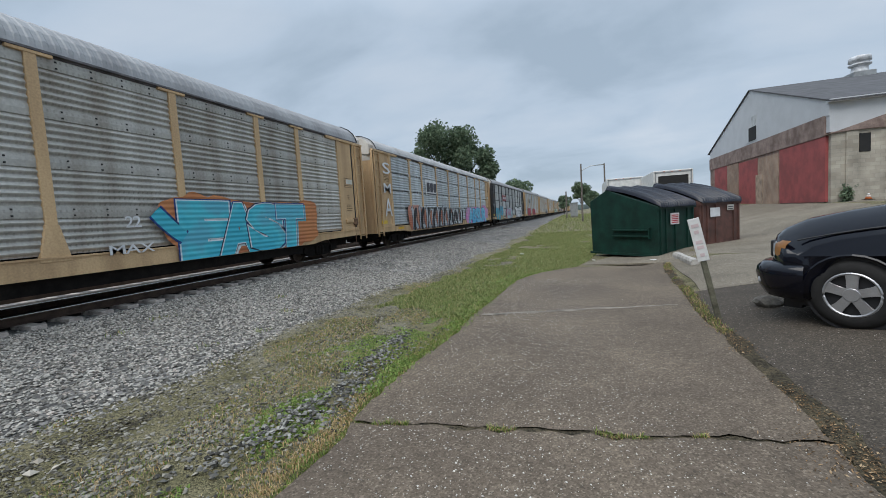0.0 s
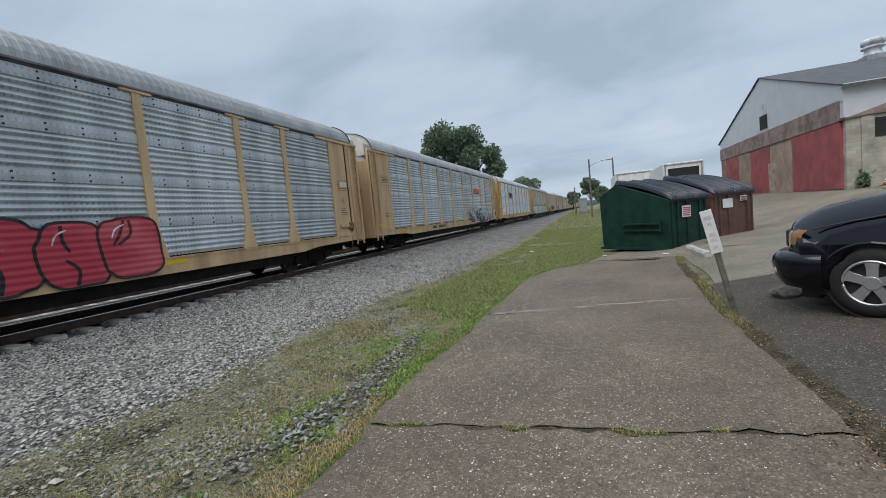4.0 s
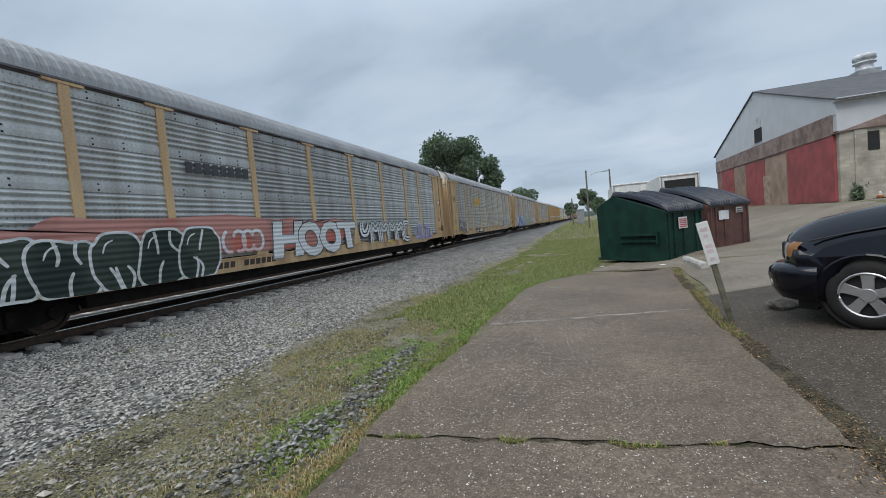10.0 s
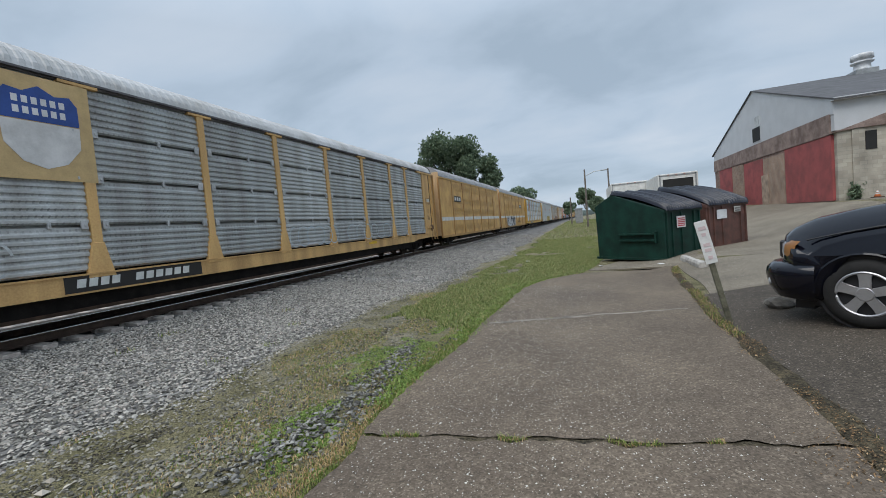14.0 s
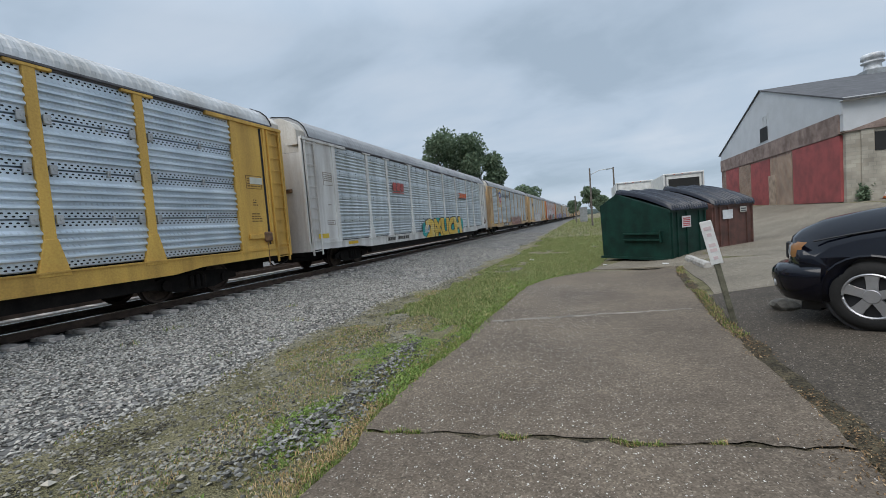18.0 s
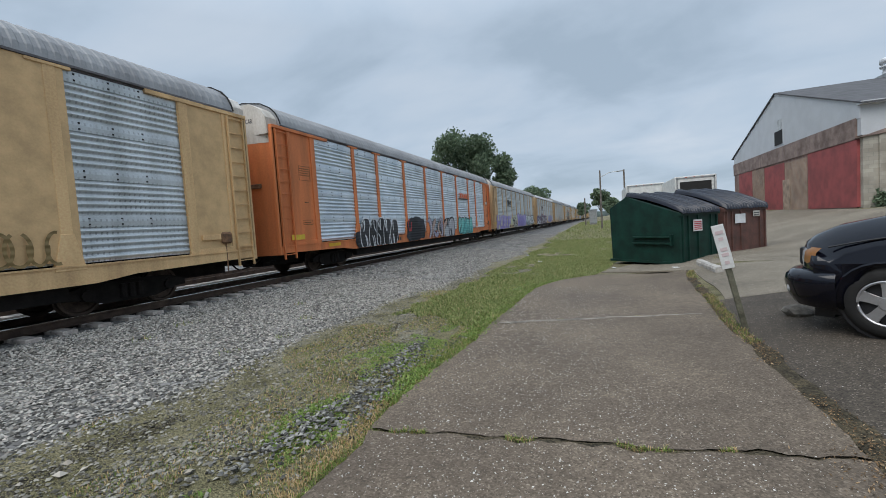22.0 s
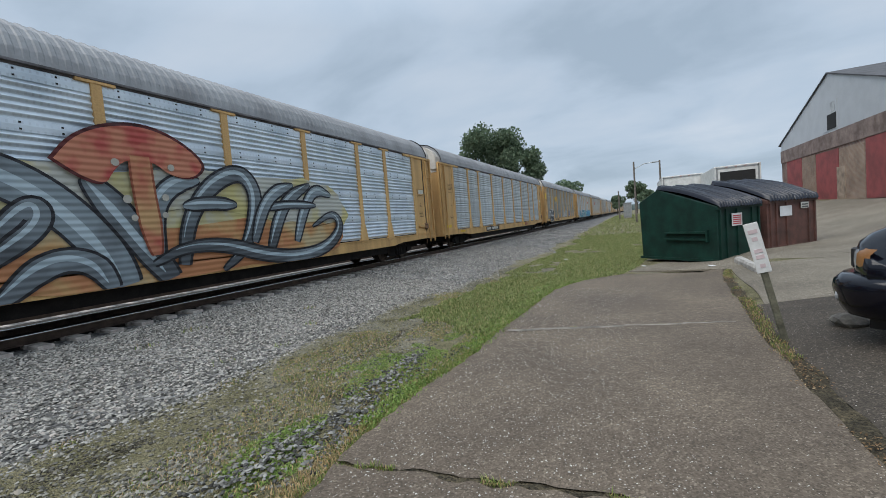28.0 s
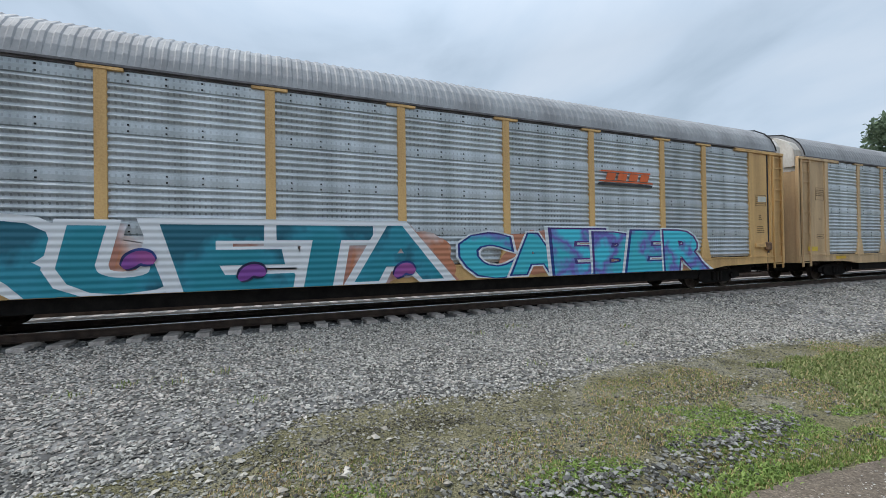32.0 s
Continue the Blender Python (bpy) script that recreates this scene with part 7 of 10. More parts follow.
def dumpster(m, depth, width, low, high, back, body, label, group):
    """Steel refuse container: local x along its front, y to its back; sloped top with ribbed plastic lids."""
    root = thing("dumpster", m, label, "dumpster", group)
    prof = [(0.0, 0.12), (depth * 0.98, 0.12), (depth, back), (depth * 0.72, high), (0.0, low)]
    bm = bmesh.new()
    prism(bm, prof, "x", 0, width)
    part("body", bm, body, root, bevel=0.02)
    bm = bmesh.new()
    box(bm, -0.04, width + 0.04, -0.05, 0.06, low - 0.12, low - 0.01)
    box(bm, -0.03, width + 0.03, -0.03, depth + 0.03, 0.08, 0.17)
    part("rim", bm, body, root)
    for x in (0.12, 0.42, 0.95, width - 0.45, width - 0.12):
        bm = bmesh.new()
        box(bm, x - 0.035, x + 0.035, -0.045, 0.02, 0.16, low - 0.1)
        part("rib", bm, body, root)
    for x in (-0.12, width):
        bm = bmesh.new()
        box(bm, x, x + 0.12, 0.35, depth * 0.62, low * 0.42, low * 0.42 + 0.06)
        box(bm, x, x + 0.12, 0.35, depth * 0.62, low * 0.42 + 0.24, low * 0.42 + 0.3)
        box(bm, x, x + 0.12, 0.3, 0.36, low * 0.42 - 0.06, low * 0.42 + 0.36)
        part("lift_pocket", bm, body, root)
    for x0, x1 in ((0.0, width * 0.5 - 0.02), (width * 0.5 + 0.02, width)):
        bm = bmesh.new()
        n, ln = 72, depth * 0.72
        ring = []
        for k in range(n + 1):
            x = x0 + (x1 - x0) * k / n
            hump = abs(math.sin(math.pi * k / 9)) ** 0.8
            rise = hump * (0.14 + 0.03 * math.sin(x * 7.0 + x0)) if 0 < k < n else 0.0
            col = [bm.verts.new((x, -0.12, low - 0.07 + 0.3 * rise))]
            for q in range(9):
                s = q / 8
                col.append(bm.verts.new((x, ln * s - 0.08 * (1 - s), low + (high - low) * s + rise + 0.10 * math.sin(math.pi * s))))
            col.append(bm.verts.new((x, depth * 0.75, high - 0.04)))
            ring.append(col)
        for p, r in zip(ring, ring[1:]):
            for q in range(10):
                bm.faces.new((p[q], r[q], r[q + 1], p[q + 1]))
        part("lid", bm, M_LID, root, "ribbed blue-grey plastic lid", True)
    for x in (0.15, width / 2, width - 0.15):
        bm = bmesh.new()
        tube(bm, [(x - 0.06, depth * 0.73, high + 0.03), (x + 0.06, depth * 0.73, high + 0.03)], 0.03, 8)
        part("hinge", bm, M_GALV, root)
    return root


def basis(p, right, z):
    """Pose with local x along right (in plan), standing at p."""
    return Matrix.Translation((p[0], p[1], z)) @ pose(0, 0, 0, 0, 0, math.degrees(math.atan2(right[1], right[0])))


GB = (2.66, 16.95)
gd = dumpster(basis(GB, (0.70, 0.714), -0.31), 3.22, 2.14, 1.95, 2.74, 2.30, M_GREEN, "dark green steel dumpster with ribbed plastic lids", "dumpsters in the yard")
bd = dumpster(basis((4.40, 18.65), (0.72, 0.69), -0.11), 2.85, 2.58, 1.80, 2.58, 2.12, M_MAROON, "maroon rusty steel dumpster with ribbed plastic lids", "dumpsters in the yard")


def sticker(parent, x, z, w, h, c, marks, label):
    bm = bmesh.new()
    box(bm, x, x + w, -0.058, -0.05, z, z + h)
    s = part("sticker", bm, flat(c), parent, label)
    bm = bmesh.new()
    for k in range(marks[0]):
        box(bm, x + w * 0.1, x + w * 0.9, -0.063, -0.059, z + h * (0.12 + k * 0.8 / marks[0]), z + h * (0.12 + (k + 0.55) * 0.8 / marks[0]))
    part("print", bm, flat(marks[1]), s)


sticker(gd, 0.62, 1.25, 0.5, 0.42, (0.62, 0.6, 0.6), (5, (0.45, 0.05, 0.06)), "white sticker with red print lines")
sticker(bd, 0.55, 1.2, 0.62, 0.36, (0.66, 0.67, 0.68), (0, (0, 0, 0)), "plain white sticker")
sticker(bd, 1.65, 1.42, 0.42, 0.22, (0.5, 0.48, 0.44), (2, (0.08, 0.08, 0.08)), "small pale sticker with dark marks")

# leaning no-parking sign
sign = thing("parking_sign", Matrix.Translation((1.96, 7.33, -0.13)) @ pose(0, 0, 0, 2, -12.6, 0), "leaning white metal sign on a wooden stake", "sign")
bm = bmesh.new()
box(bm, -0.038, 0.038, -0.03, 0.03, -0.1, 1.2)
part("stake", bm, mat("grey_green_wood", (0.13, 0.125, 0.09), 0.9, 0, 0.25, 6, 40, 0.3), sign, bevel=0.006)
bm = bmesh.new()
box(bm, -0.08, 0.08, -0.046, -0.034, 0.97, 1.64)
sp = part("sign_plate", bm, M_WHITE, sign, "white metal plate with faded red print", bevel=0.004)
for z, w in ((1.5, 0.1), (1.4, 0.06), (1.24, 0.09), (1.16, 0.09), (1.04, 0.06)):
    bm = bmesh.new()
    box(bm, -w / 2, w / 2, -0.051, -0.047, z, z + 0.05)
    part("print", bm, flat((0.56, 0.45, 0.45)), sp)

# wheel stops, a concrete curb and a broken lump
def stop(a, b, h, w, material, label, name="wheel_stop"):
    d = math.hypot(b[0] - a[0], b[1] - a[1])
    root = thing(name, basis(a, (b[0] - a[0], b[1] - a[1]), ground_z(*a) + 0.01), label, "wheel stop", "wheel stops")
    profile = [(-0.5, -0.2), (-0.5, 0.55), (-0.32, 0.95), (0.3, 1.0), (0.5, 0.5), (0.5, -0.2)]
    if "timber" in name:
        profile = [(0.5 * math.cos(q), 0.48 - 0.56 * math.sin(q)) for q in np.linspace(0, 2 * math.pi, 15)[:-1]]
    bm = bmesh.new()
    n, prev = 9, None
    rng = random.Random(int(a[0] * 100))
    for i in range(n + 1):
        x = d * i / n
        z0 = ground_z(a[0] + (b[0] - a[0]) * i / n, a[1] + (b[1] - a[1]) * i / n) - ground_z(*a)
        s = 1 + rng.uniform(-0.06, 0.06)
        ring = [bm.verts.new((x, y * w * s, z0 + z * h * s)) for y, z in profile]
        if prev:
            for k in range(len(profile)):
                bm.faces.new((prev[k], prev[(k + 1) % len(profile)], ring[(k + 1) % len(profile)], ring[k]))
        else:
            bm.faces.new(ring)
        prev = ring
    bm.faces.new(prev[::-1])
    part("bar", bm, material, root, smooth="timber" in name)
    return root


stop((3.02, 15.9), (3.0, 13.3), 0.16, 0.22, M_CONC, "pale concrete wheel stop beside the dumpster")
M_LOG = mat("weathered_dark_timber", (0.10, 0.085, 0.065), 0.9, 0, 0.3, 3, 30, 0.5, 0.02, tint=(0.045, 0.04, 0.03))
for a, b in (((1.62, -4.6), (1.08, -6.72)), ((1.78, -6.45), (1.05, -8.1)), ((1.85, -9.15), (1.0, -10.4)), ((1.55, -11.5), (0.5, -12.35)), ((1.2, -13.3), (0.2, -14.5))):
    stop(askew(*a), askew(*b), 0.2, 0.24, M_LOG, "weathered timber wheel stop lying on the asphalt", "timber_wheel_stop")
bm = bmesh.new()
bmesh.ops.create_icosphere(bm, subdivisions=2, radius=0.2)
for v in bm.verts:
    v.co *= 1 + 0.35 * noise.noise(v.co * 5)
    v.co.z *= 0.55
ob = part("rubble_lump", bm, mat("dark_concrete", (0.13, 0.12, 0.105), 0.95, 0, 0.2, 6, 40, 0.3), None)
ob.location = (2.75, 7.75, ground_z(2.75, 7.75) + 0.07)
tagged(ob, "lump of broken concrete on the asphalt", "rubble")

# ---- the parked car ----
M_CARPAINT = mat("dark_blue_car_paint", (0.0035, 0.004, 0.008), 0.12, 0.0, 0.05, 2, 60, 0.0, spec=0.36)
M_TRIM = plain("black_plastic_trim", (0.02, 0.02, 0.022), 0.5)
M_TYRE = mat("black_rubber", (0.013, 0.0125, 0.012), 0.85, 0, 0.15, 8, 60, 0.2)
M_ALLOY = mat("silver_alloy", (0.40, 0.40, 0.41), 0.36, 0.7, 0.06, 6, 60, 0.03)
M_GLASSD = plain("dark_window_glass", (0.02, 0.024, 0.028), 0.08)
M_LAMPC = plain("clear_lamp_glass", (0.38, 0.39, 0.40), 0.1)
M_LAMPO = plain("amber_lamp_glass", (0.30, 0.135, 0.045), 0.25)


def suv(m):
    """Local x forward, its front at x = 0, y to its left, z up."""
    root = thing("parked_suv", m, "dark blue-black sport utility car parked on the asphalt", "car")

    def nose(x, y):
        """Front corners sweep back in plan."""
        return x - 0.34 * abs(y / 0.94) ** 2.6 * max(0.0, min(1.0, (x + 1.0) / 0.8))

    def arch(cx, r):
        return [(cx + r * math.cos(a), max(0.30, 0.42 + r * math.sin(a))) for a in np.linspace(0.0, math.pi, 15)]
    top = [(-0.10, 0.40), (-0.06, 0.62), (-0.05, 0.78), (-0.06, 0.95), (-0.10, 1.05), (-0.21, 1.13), (-0.45, 1.21), (-0.9, 1.25), (-1.45, 1.27), (-2.2, 1.2), (-3.4, 1.2), (-4.75, 1.18), (-4.85, 0.8), (-4.8, 0.42)]
    belly = [(-4.35, 0.34)] + arch(-3.89, 0.46)[::-1] + arch(-1.05, 0.46)[::-1] + [(-0.40, 0.30)]
    o = top + belly
    bm = bmesh.new()
    secs = []
    for y in (-0.94, -0.925, -0.86, -0.7, -0.45, -0.2, 0.0, 0.2, 0.45, 0.7, 0.86, 0.925, 0.94):
        ring = []
        k = abs(y) / 0.94
        for x, z in o:
            drop = 0.30 * (max(0.0, k - 0.72) / 0.28) ** 1.3 * min(1.0, (z - 1.0) / 0.12) if z > 1.0 else 0.0
            crown = 0.05 * (1 - k * k) if z > 1.0 else 0.0
            lift = 0.20 * max(0.0, min(1.0, -x / 1.5)) if z > 1.0 else 0.0
            ring.append(bm.verts.new((nose(x, y), y * (1.0 + (0.018 if 0.6 < z < 0.95 else 0.0)), z - drop + crown + lift)))
        secs.append(ring)
    for a, b in zip(secs, secs[1:]):
        for i in range(len(o)):
            bm.faces.new((a[i], a[(i + 1) % len(o)], b[(i + 1) % len(o)], b[i]))
    bm.faces.new(secs[0]), bm.faces.new(secs[-1][::-1])
    body = part("body", bm, M_CARPAINT, root, smooth=True)
    for s in (-1, 1):
        bm = bmesh.new()
        tube(bm, [(-0.52, s * 0.90, 1.06), (-0.68, s * 0.90, 1.10), (-0.88, s * 0.90, 1.145), (-1.15, s * 0.90, 1.20), (-1.7, s * 0.90, 1.29)], 0.012, 6)
        part("hood_gap", bm, M_TRIM, body)
        for cx in (-1.05, -3.89):
            bm = bmesh.new()
            tube(bm, [(cx + 0.47 * math.cos(q), s * 0.945, 0.42 + 0.47 * math.sin(q)) for q in np.linspace(-0.05, math.pi + 0.05, 15)], 0.022, 6)
            part("arch_lip", bm, M_CARPAINT, body)
            bm = bmesh.new()
            tube(bm, [(cx, s * 0.35, 0.42), (cx, s * 0.90, 0.42)], 0.455, 20)
            part("wheel_well", bm, M_TRIM, body)
    bm = bmesh.new()
    cab = [(-1.5, 1.2), (-2.2, 1.72), (-2.6, 1.78), (-4.4, 1.76), (-4.75, 1.18)]
    va = [bm.verts.new((x, -0.88 + 0.16 * (z - 1.15) / 0.6, z)) for x, z in cab]
    vb = [bm.verts.new((x, 0.88 - 0.16 * (z - 1.15) / 0.6, z)) for x, z in cab]
    bm.faces.new(va), bm.faces.new(vb[::-1])
    for i in range(len(cab)):
        bm.faces.new((va[i], vb[i], vb[(i + 1) % len(cab)], va[(i + 1) % len(cab)]))
    part("cabin", bm, M_CARPAINT, root, bevel=0.05)
    bm = bmesh.new()
    prism(bm, [(-1.78, 1.25), (-2.3, 1.66), (-4.3, 1.68), (-4.55, 1.25)], "y", -0.885, 0.885)
    part("side_window", bm, M_GLASSD, root, "dark side glass")
    # the bumper wraps round the front
    plan = [(-0.60, -0.945), (-0.46, -0.955), (-0.32, -0.93), (-0.17, -0.84), (-0.06, -0.68), (0.01, -0.4), (0.03, 0.0), (0.01, 0.4), (-0.06, 0.68), (-0.17, 0.84), (-0.32, 0.93), (-0.46, 0.955), (-0.60, 0.945)]
    prof = [(-0.12, 0.27), (-0.03, 0.30), (0.045, 0.44), (0.078, 0.60), (0.06, 0.69), (0.0, 0.745), (-0.12, 0.755)]
    bm = bmesh.new()
    rows = []
    for i, (x, y) in enumerate(plan):
        a, b = plan[max(0, i - 1)], plan[min(len(plan) - 1, i + 1)]
        d = math.hypot(b[0] - a[0], b[1] - a[1])
        nx, ny = (b[1] - a[1]) / d, -(b[0] - a[0]) / d
        e = 0.5 if i in (0, len(plan) - 1) else 1.0
        rows.append([bm.verts.new((x + nx * q * e, y + ny * q * e, z)) for q, z in prof])
    for a, b in zip(rows, rows[1:]):
        for i in range(len(prof) - 1):
            bm.faces.new((a[i], b[i], b[i + 1], a[i + 1]))
    part("bumper", bm, M_CARPAINT, root, smooth=True)
    bm = bmesh.new()
    box(bm, -0.16, -0.055, -0.42, 0.42, 0.78, 1.02)
    part("grille", bm, M_TRIM, root, bevel=0.02)
    bm = bmesh.new()
    box(bm, -4.6, -0.5, -0.66, 0.66, 0.17, 0.5)
    part("underbody", bm, M_TRIM, root, "black underbody")
    bm = bmesh.new()
    box(bm, -0.5, -0.3, -0.66, 0.66, 0.13, 0.46)
    part("air_dam", bm, M_TRIM, root, "black plastic air dam")
    for s in (-1, 1):
        for name, c, lab, ys in (("headlight", M_LAMPC, "clear headlight glass", (0.46, 0.56, 0.64, 0.71)), ("turn_light", M_LAMPO, "amber turn light", (0.71, 0.79, 0.86, 0.91))):
            bm = bmesh.new()
            cols = []
            for y in ys:
                x = nose(-0.075, y) + 0.03 - (0.05 * (y - 0.88) / 0.045 if y > 0.88 else 0)
                cols.append([bm.verts.new((x - 0.03 * abs(k - 0.4) - (0.05 if k > 0.9 else 0), s * y, 0.79 + 0.26 * k)) for k in (0.0, 0.35, 0.75, 1.0)])
            for a, b in zip(cols, cols[1:]):
                for k in range(3):
                    bm.faces.new((a[k], b[k], b[k + 1], a[k + 1]))
            part(name, bm, c, root, lab, True)
        bm = bmesh.new()
        tube(bm, [(-0.10, s * 0.76, 0.50), (-0.055, s * 0.76, 0.50)], 0.055, 12)
        part("fog_light", bm, M_LAMPC, root)
        for cx in (-1.05, -3.89):
            bm = bmesh.new()
            prof2 = [(0.255, -0.11), (0.285, -0.125), (0.365, -0.115), (0.412, -0.075), (0.42, 0.0), (0.412, 0.075), (0.365, 0.115), (0.285, 0.125), (0.255, 0.11)]
            mm = pose(cx, s * 0.84, 0.42, 90, 0, 0)
            nseg, rings = 36, []
            for k in range(nseg):
                q = 2 * math.pi * k / nseg
                rings.append([bm.verts.new(mm @ Vector((r * math.cos(q), r * math.sin(q), h))) for r, h in prof2])
            for k in range(nseg):
                p, r = rings[k], rings[(k + 1) % nseg]
                for q in range(len(prof2) - 1):
                    bm.faces.new((p[q], r[q], r[q + 1], p[q + 1]))
            w = part("wheel", bm, M_TYRE, root, "black tyre", True)
            y0 = s * 0.955
            bm = bmesh.new()
            for k in range(5):
                a = math.radians(90 + 72 * k)
                c, d = math.cos(a), math.sin(a)
                pts = [(cx + c * u - d * v, 0.42 + d * u + c * v) for u, v in ((0.03, 0.055), (0.10, 0.042), (0.18, 0.046), (0.255, 0.075), (0.255, -0.075), (0.18, -0.046), (0.10, -0.042), (0.03, -0.055))]
                prism(bm, pts, "y", y0 - s * 0.04, y0)
            tube(bm, [(cx, y0 - s * 0.03, 0.42), (cx, y0 + s * 0.012, 0.42)], 0.08, 18)
            part("rim", bm, M_ALLOY, w, "five-spoke silver alloy rim", bevel=0.006)
            bm = bmesh.new()
            tube(bm, [(cx + 0.256 * math.cos(q), y0 - s * 0.005, 0.42 + 0.256 * math.sin(q)) for q in np.linspace(0, 2 * math.pi, 33)], 0.016, 6)
            part("rim_ring", bm, M_ALLOY, w)
            bm = bmesh.new()
            tube(bm, [(cx, s * 0.80, 0.42), (cx, y0 - s * 0.07, 0.42)], 0.252, 24)
            part("brake_disc", bm, M_TRIM, w)
    return root


SUV_TURN = pose(0, 0, 0, 0, 0, 140.5)
suv(Matrix.Translation(Vector((2.993, 6.135, 0.507)) - SUV_TURN @ Vector((-1.05, 0.955, 0.42))) @ SUV_TURN)

# ---- the warehouse ----
M_BRICK = brickmat("old_brown_brick", (0.17, 0.095, 0.075), (0.22, 0.13, 0.10), (0.28, 0.25, 0.22))
M_REDPAINT = mat("red_painted_boards", (0.30, 0.072, 0.07), 0.8, 0, 0.16, 1.5, 18, 0.15, tint=(0.22, 0.062, 0.06))
M_TANBRICK = brickmat("tan_brick_infill", (0.30, 0.20, 0.14), (0.26, 0.17, 0.12), (0.34, 0.29, 0.24))
M_BLOCK = brickmat("stained_concrete_block", (0.38, 0.35, 0.29), (0.30, 0.27, 0.22), (0.28, 0.26, 0.22), 0.4, 0.2)
M_SIDING = mat("white_siding", (0.50, 0.515, 0.53), 0.6, 0, 0.03, 1.2, 12, 0.03)
M_TAR = mat("grey_shingle_roof", (0.085, 0.085, 0.09), 0.85, 0, 0.12, 1.5, 30, 0.2)
M_CAPSTONE = mat("dirty_stone_band", (0.235, 0.18, 0.155), 0.9, 0, 0.22, 2.0, 20, 0.2, tint=(0.15, 0.105, 0.09))

BX, BY0, BY1, BR = 12.3, 27.2, 48.1, 37.7
house = thing("warehouse", Matrix.Translation((0, 0, 0)), "old brick warehouse with white gable and grey roof", "warehouse")
bm = bmesh.new()
box(bm, BX, BX + 0.4, BY0 + 0.4, BY1, 0.4, 4.75)
part("wall", bm, M_BRICK, house, "brown brick gable wall")
bm = bmesh.new()
box(bm, BX - 0.06, BX + 0.35, BY0 + 0.3, BY1 + 0.05, 4.75, 5.8)
part("wall_band", bm, M_CAPSTONE, house, "dirty stone and brick band")
bm = bmesh.new()
prism(bm, [(BY0, 5.75), (BY1, 5.75), (BY1, 6.42), (BR, 9.78), (BY0, 6.48)], "x", BX - 0.02, BX + 0.3)
part("gable", bm, M_SIDING, house, "white siding of the gable")
for k in range(17):
    z = 5.85 + k * 0.23
    a = BY0 + max(0.0, (z - 6.48) / 3.3) * (BR - BY0)
    b = BY1 - max(0.0, (z - 6.42) / 3.36) * (BY1 - BR)
    if b - a > 0.6:
        bm = bmesh.new()
        box(bm, BX - 0.026, BX - 0.02, a + 0.05, b - 0.05, z, z + 0.02)
        part("siding_lap", bm, M_SIDING, house)
for a, b, z0, z1, m, lab in ((43.1, 46.6, 1.0, 4.72, M_REDPAINT, "red boarded doorway"), (40.25, 43.0, 1.0, 4.68, M_TANBRICK, "bricked-up doorway"), (36.4, 40.15, 1.0, 4.62, M_REDPAINT, "red boarded doorway"),
                             (32.95, 36.3, 1.0, 4.56, M_TANBRICK, "bricked-up doorway"), (27.45, 32.8, 1.3, 4.72, M_REDPAINT, "red boarded doorway")):
    bm = bmesh.new()
    box(bm, BX - 0.03, BX + 0.1, a, b, z0, z1)
    part("boarded_doorway", bm, m, house, lab)
bm = bmesh.new()
box(bm, BX - 0.07, BX, 35.4, 36.6, 1.0, 3.4)
part("door", bm, mat("tan_door_paint", (0.36, 0.27, 0.2), 0.7), house, "plain tan door", bevel=0.01)
win = bmesh.new()
box(win, BX - 0.05, BX, 36.4, 38.5, 5.95, 7.85)
w = part("window", win, M_SIDING, house)
bm = bmesh.new()
box(bm, BX - 0.07, BX - 0.045, 36.5, 37.9, 6.0, 7.0)
part("pane", bm, M_DARK, w, "dark open lower sash")
bm = bmesh.new()
box(bm, BX - 0.065, BX - 0.045, 36.6, 37.4, 7.05, 7.75)
part("pane", bm, mat("boarded_white", (0.45, 0.46, 0.46), 0.5), w)
bm = bmesh.new()
box(bm, BX + 0.1, 40, BY0, BY0 + 0.4, 0.8, 4.9)
part("side_wall", bm, M_BLOCK, house, "stained concrete block wall")
bm = bmesh.new()
prism(bm, [(BX - 0.1, 4.78), (BX + 2.2, 5.5), (40, 5.6), (40, 4.88), (BX + 0.9, 4.88)], "y", BY0 - 0.12, BY0 + 0.3)
part("side_band", bm, M_CAPSTONE, house)
bm = bmesh.new()
box(bm, BX + 0.02, 40, BY0 - 0.02, BY0 + 0.3, 4.9, 6.4)
part("side_siding", bm, M_SIDING, house)
bm = bmesh.new()
box(bm, BX - 0.1, 40, BY0 - 0.35, BY0 + 0.1, 6.38, 6.52)
part("gutter", bm, M_SIDING, house)
bm = bmesh.new()
prism(bm, [(BY0 - 0.4, 6.46), (BR, 9.84), (BY1 + 0.4, 6.38), (BY1 + 0.4, 6.30), (BR, 9.76), (BY0 - 0.4, 6.38)], "x", BX - 0.12, 40)
part("roof", bm, M_TAR, house)
bm = bmesh.new()
box(bm, 13.55, 14.0, BY0 - 0.03, BY0 + 0.1, 3.75, 4.68)
part("window", bm, M_DARK, house, "dark window without glass")
for x in (13.0, 15.5, 18.0):
    bm = bmesh.new()
    box(bm, x, x + 0.5, BY0 - 0.06, BY0, 0.9, 4.85)
    part("pilaster", bm, M_BLOCK, house)
vent = thing("roof_vent", Matrix.Translation((18.75, BR, 9.7)), "round sheet-metal ventilator on the roof ridge", "roof vent")
bm = bmesh.new()
box(bm, -0.62, 0.62, -0.62, 0.62, -0.5, 0.3)
part("base", bm, M_GALV, vent, bevel=0.03)
bm = bmesh.new()
lathe(bm, [(0.56, 0.25), (0.46, 0.4), (0.44, 0.72), (0.6, 0.78), (0.62, 0.86), (0.5, 0.9), (0.5, 1.0), (0.61, 1.04), (0.6, 1.3), (0.56, 1.38), (0.3, 1.45), (0.03, 1.48)], 28)
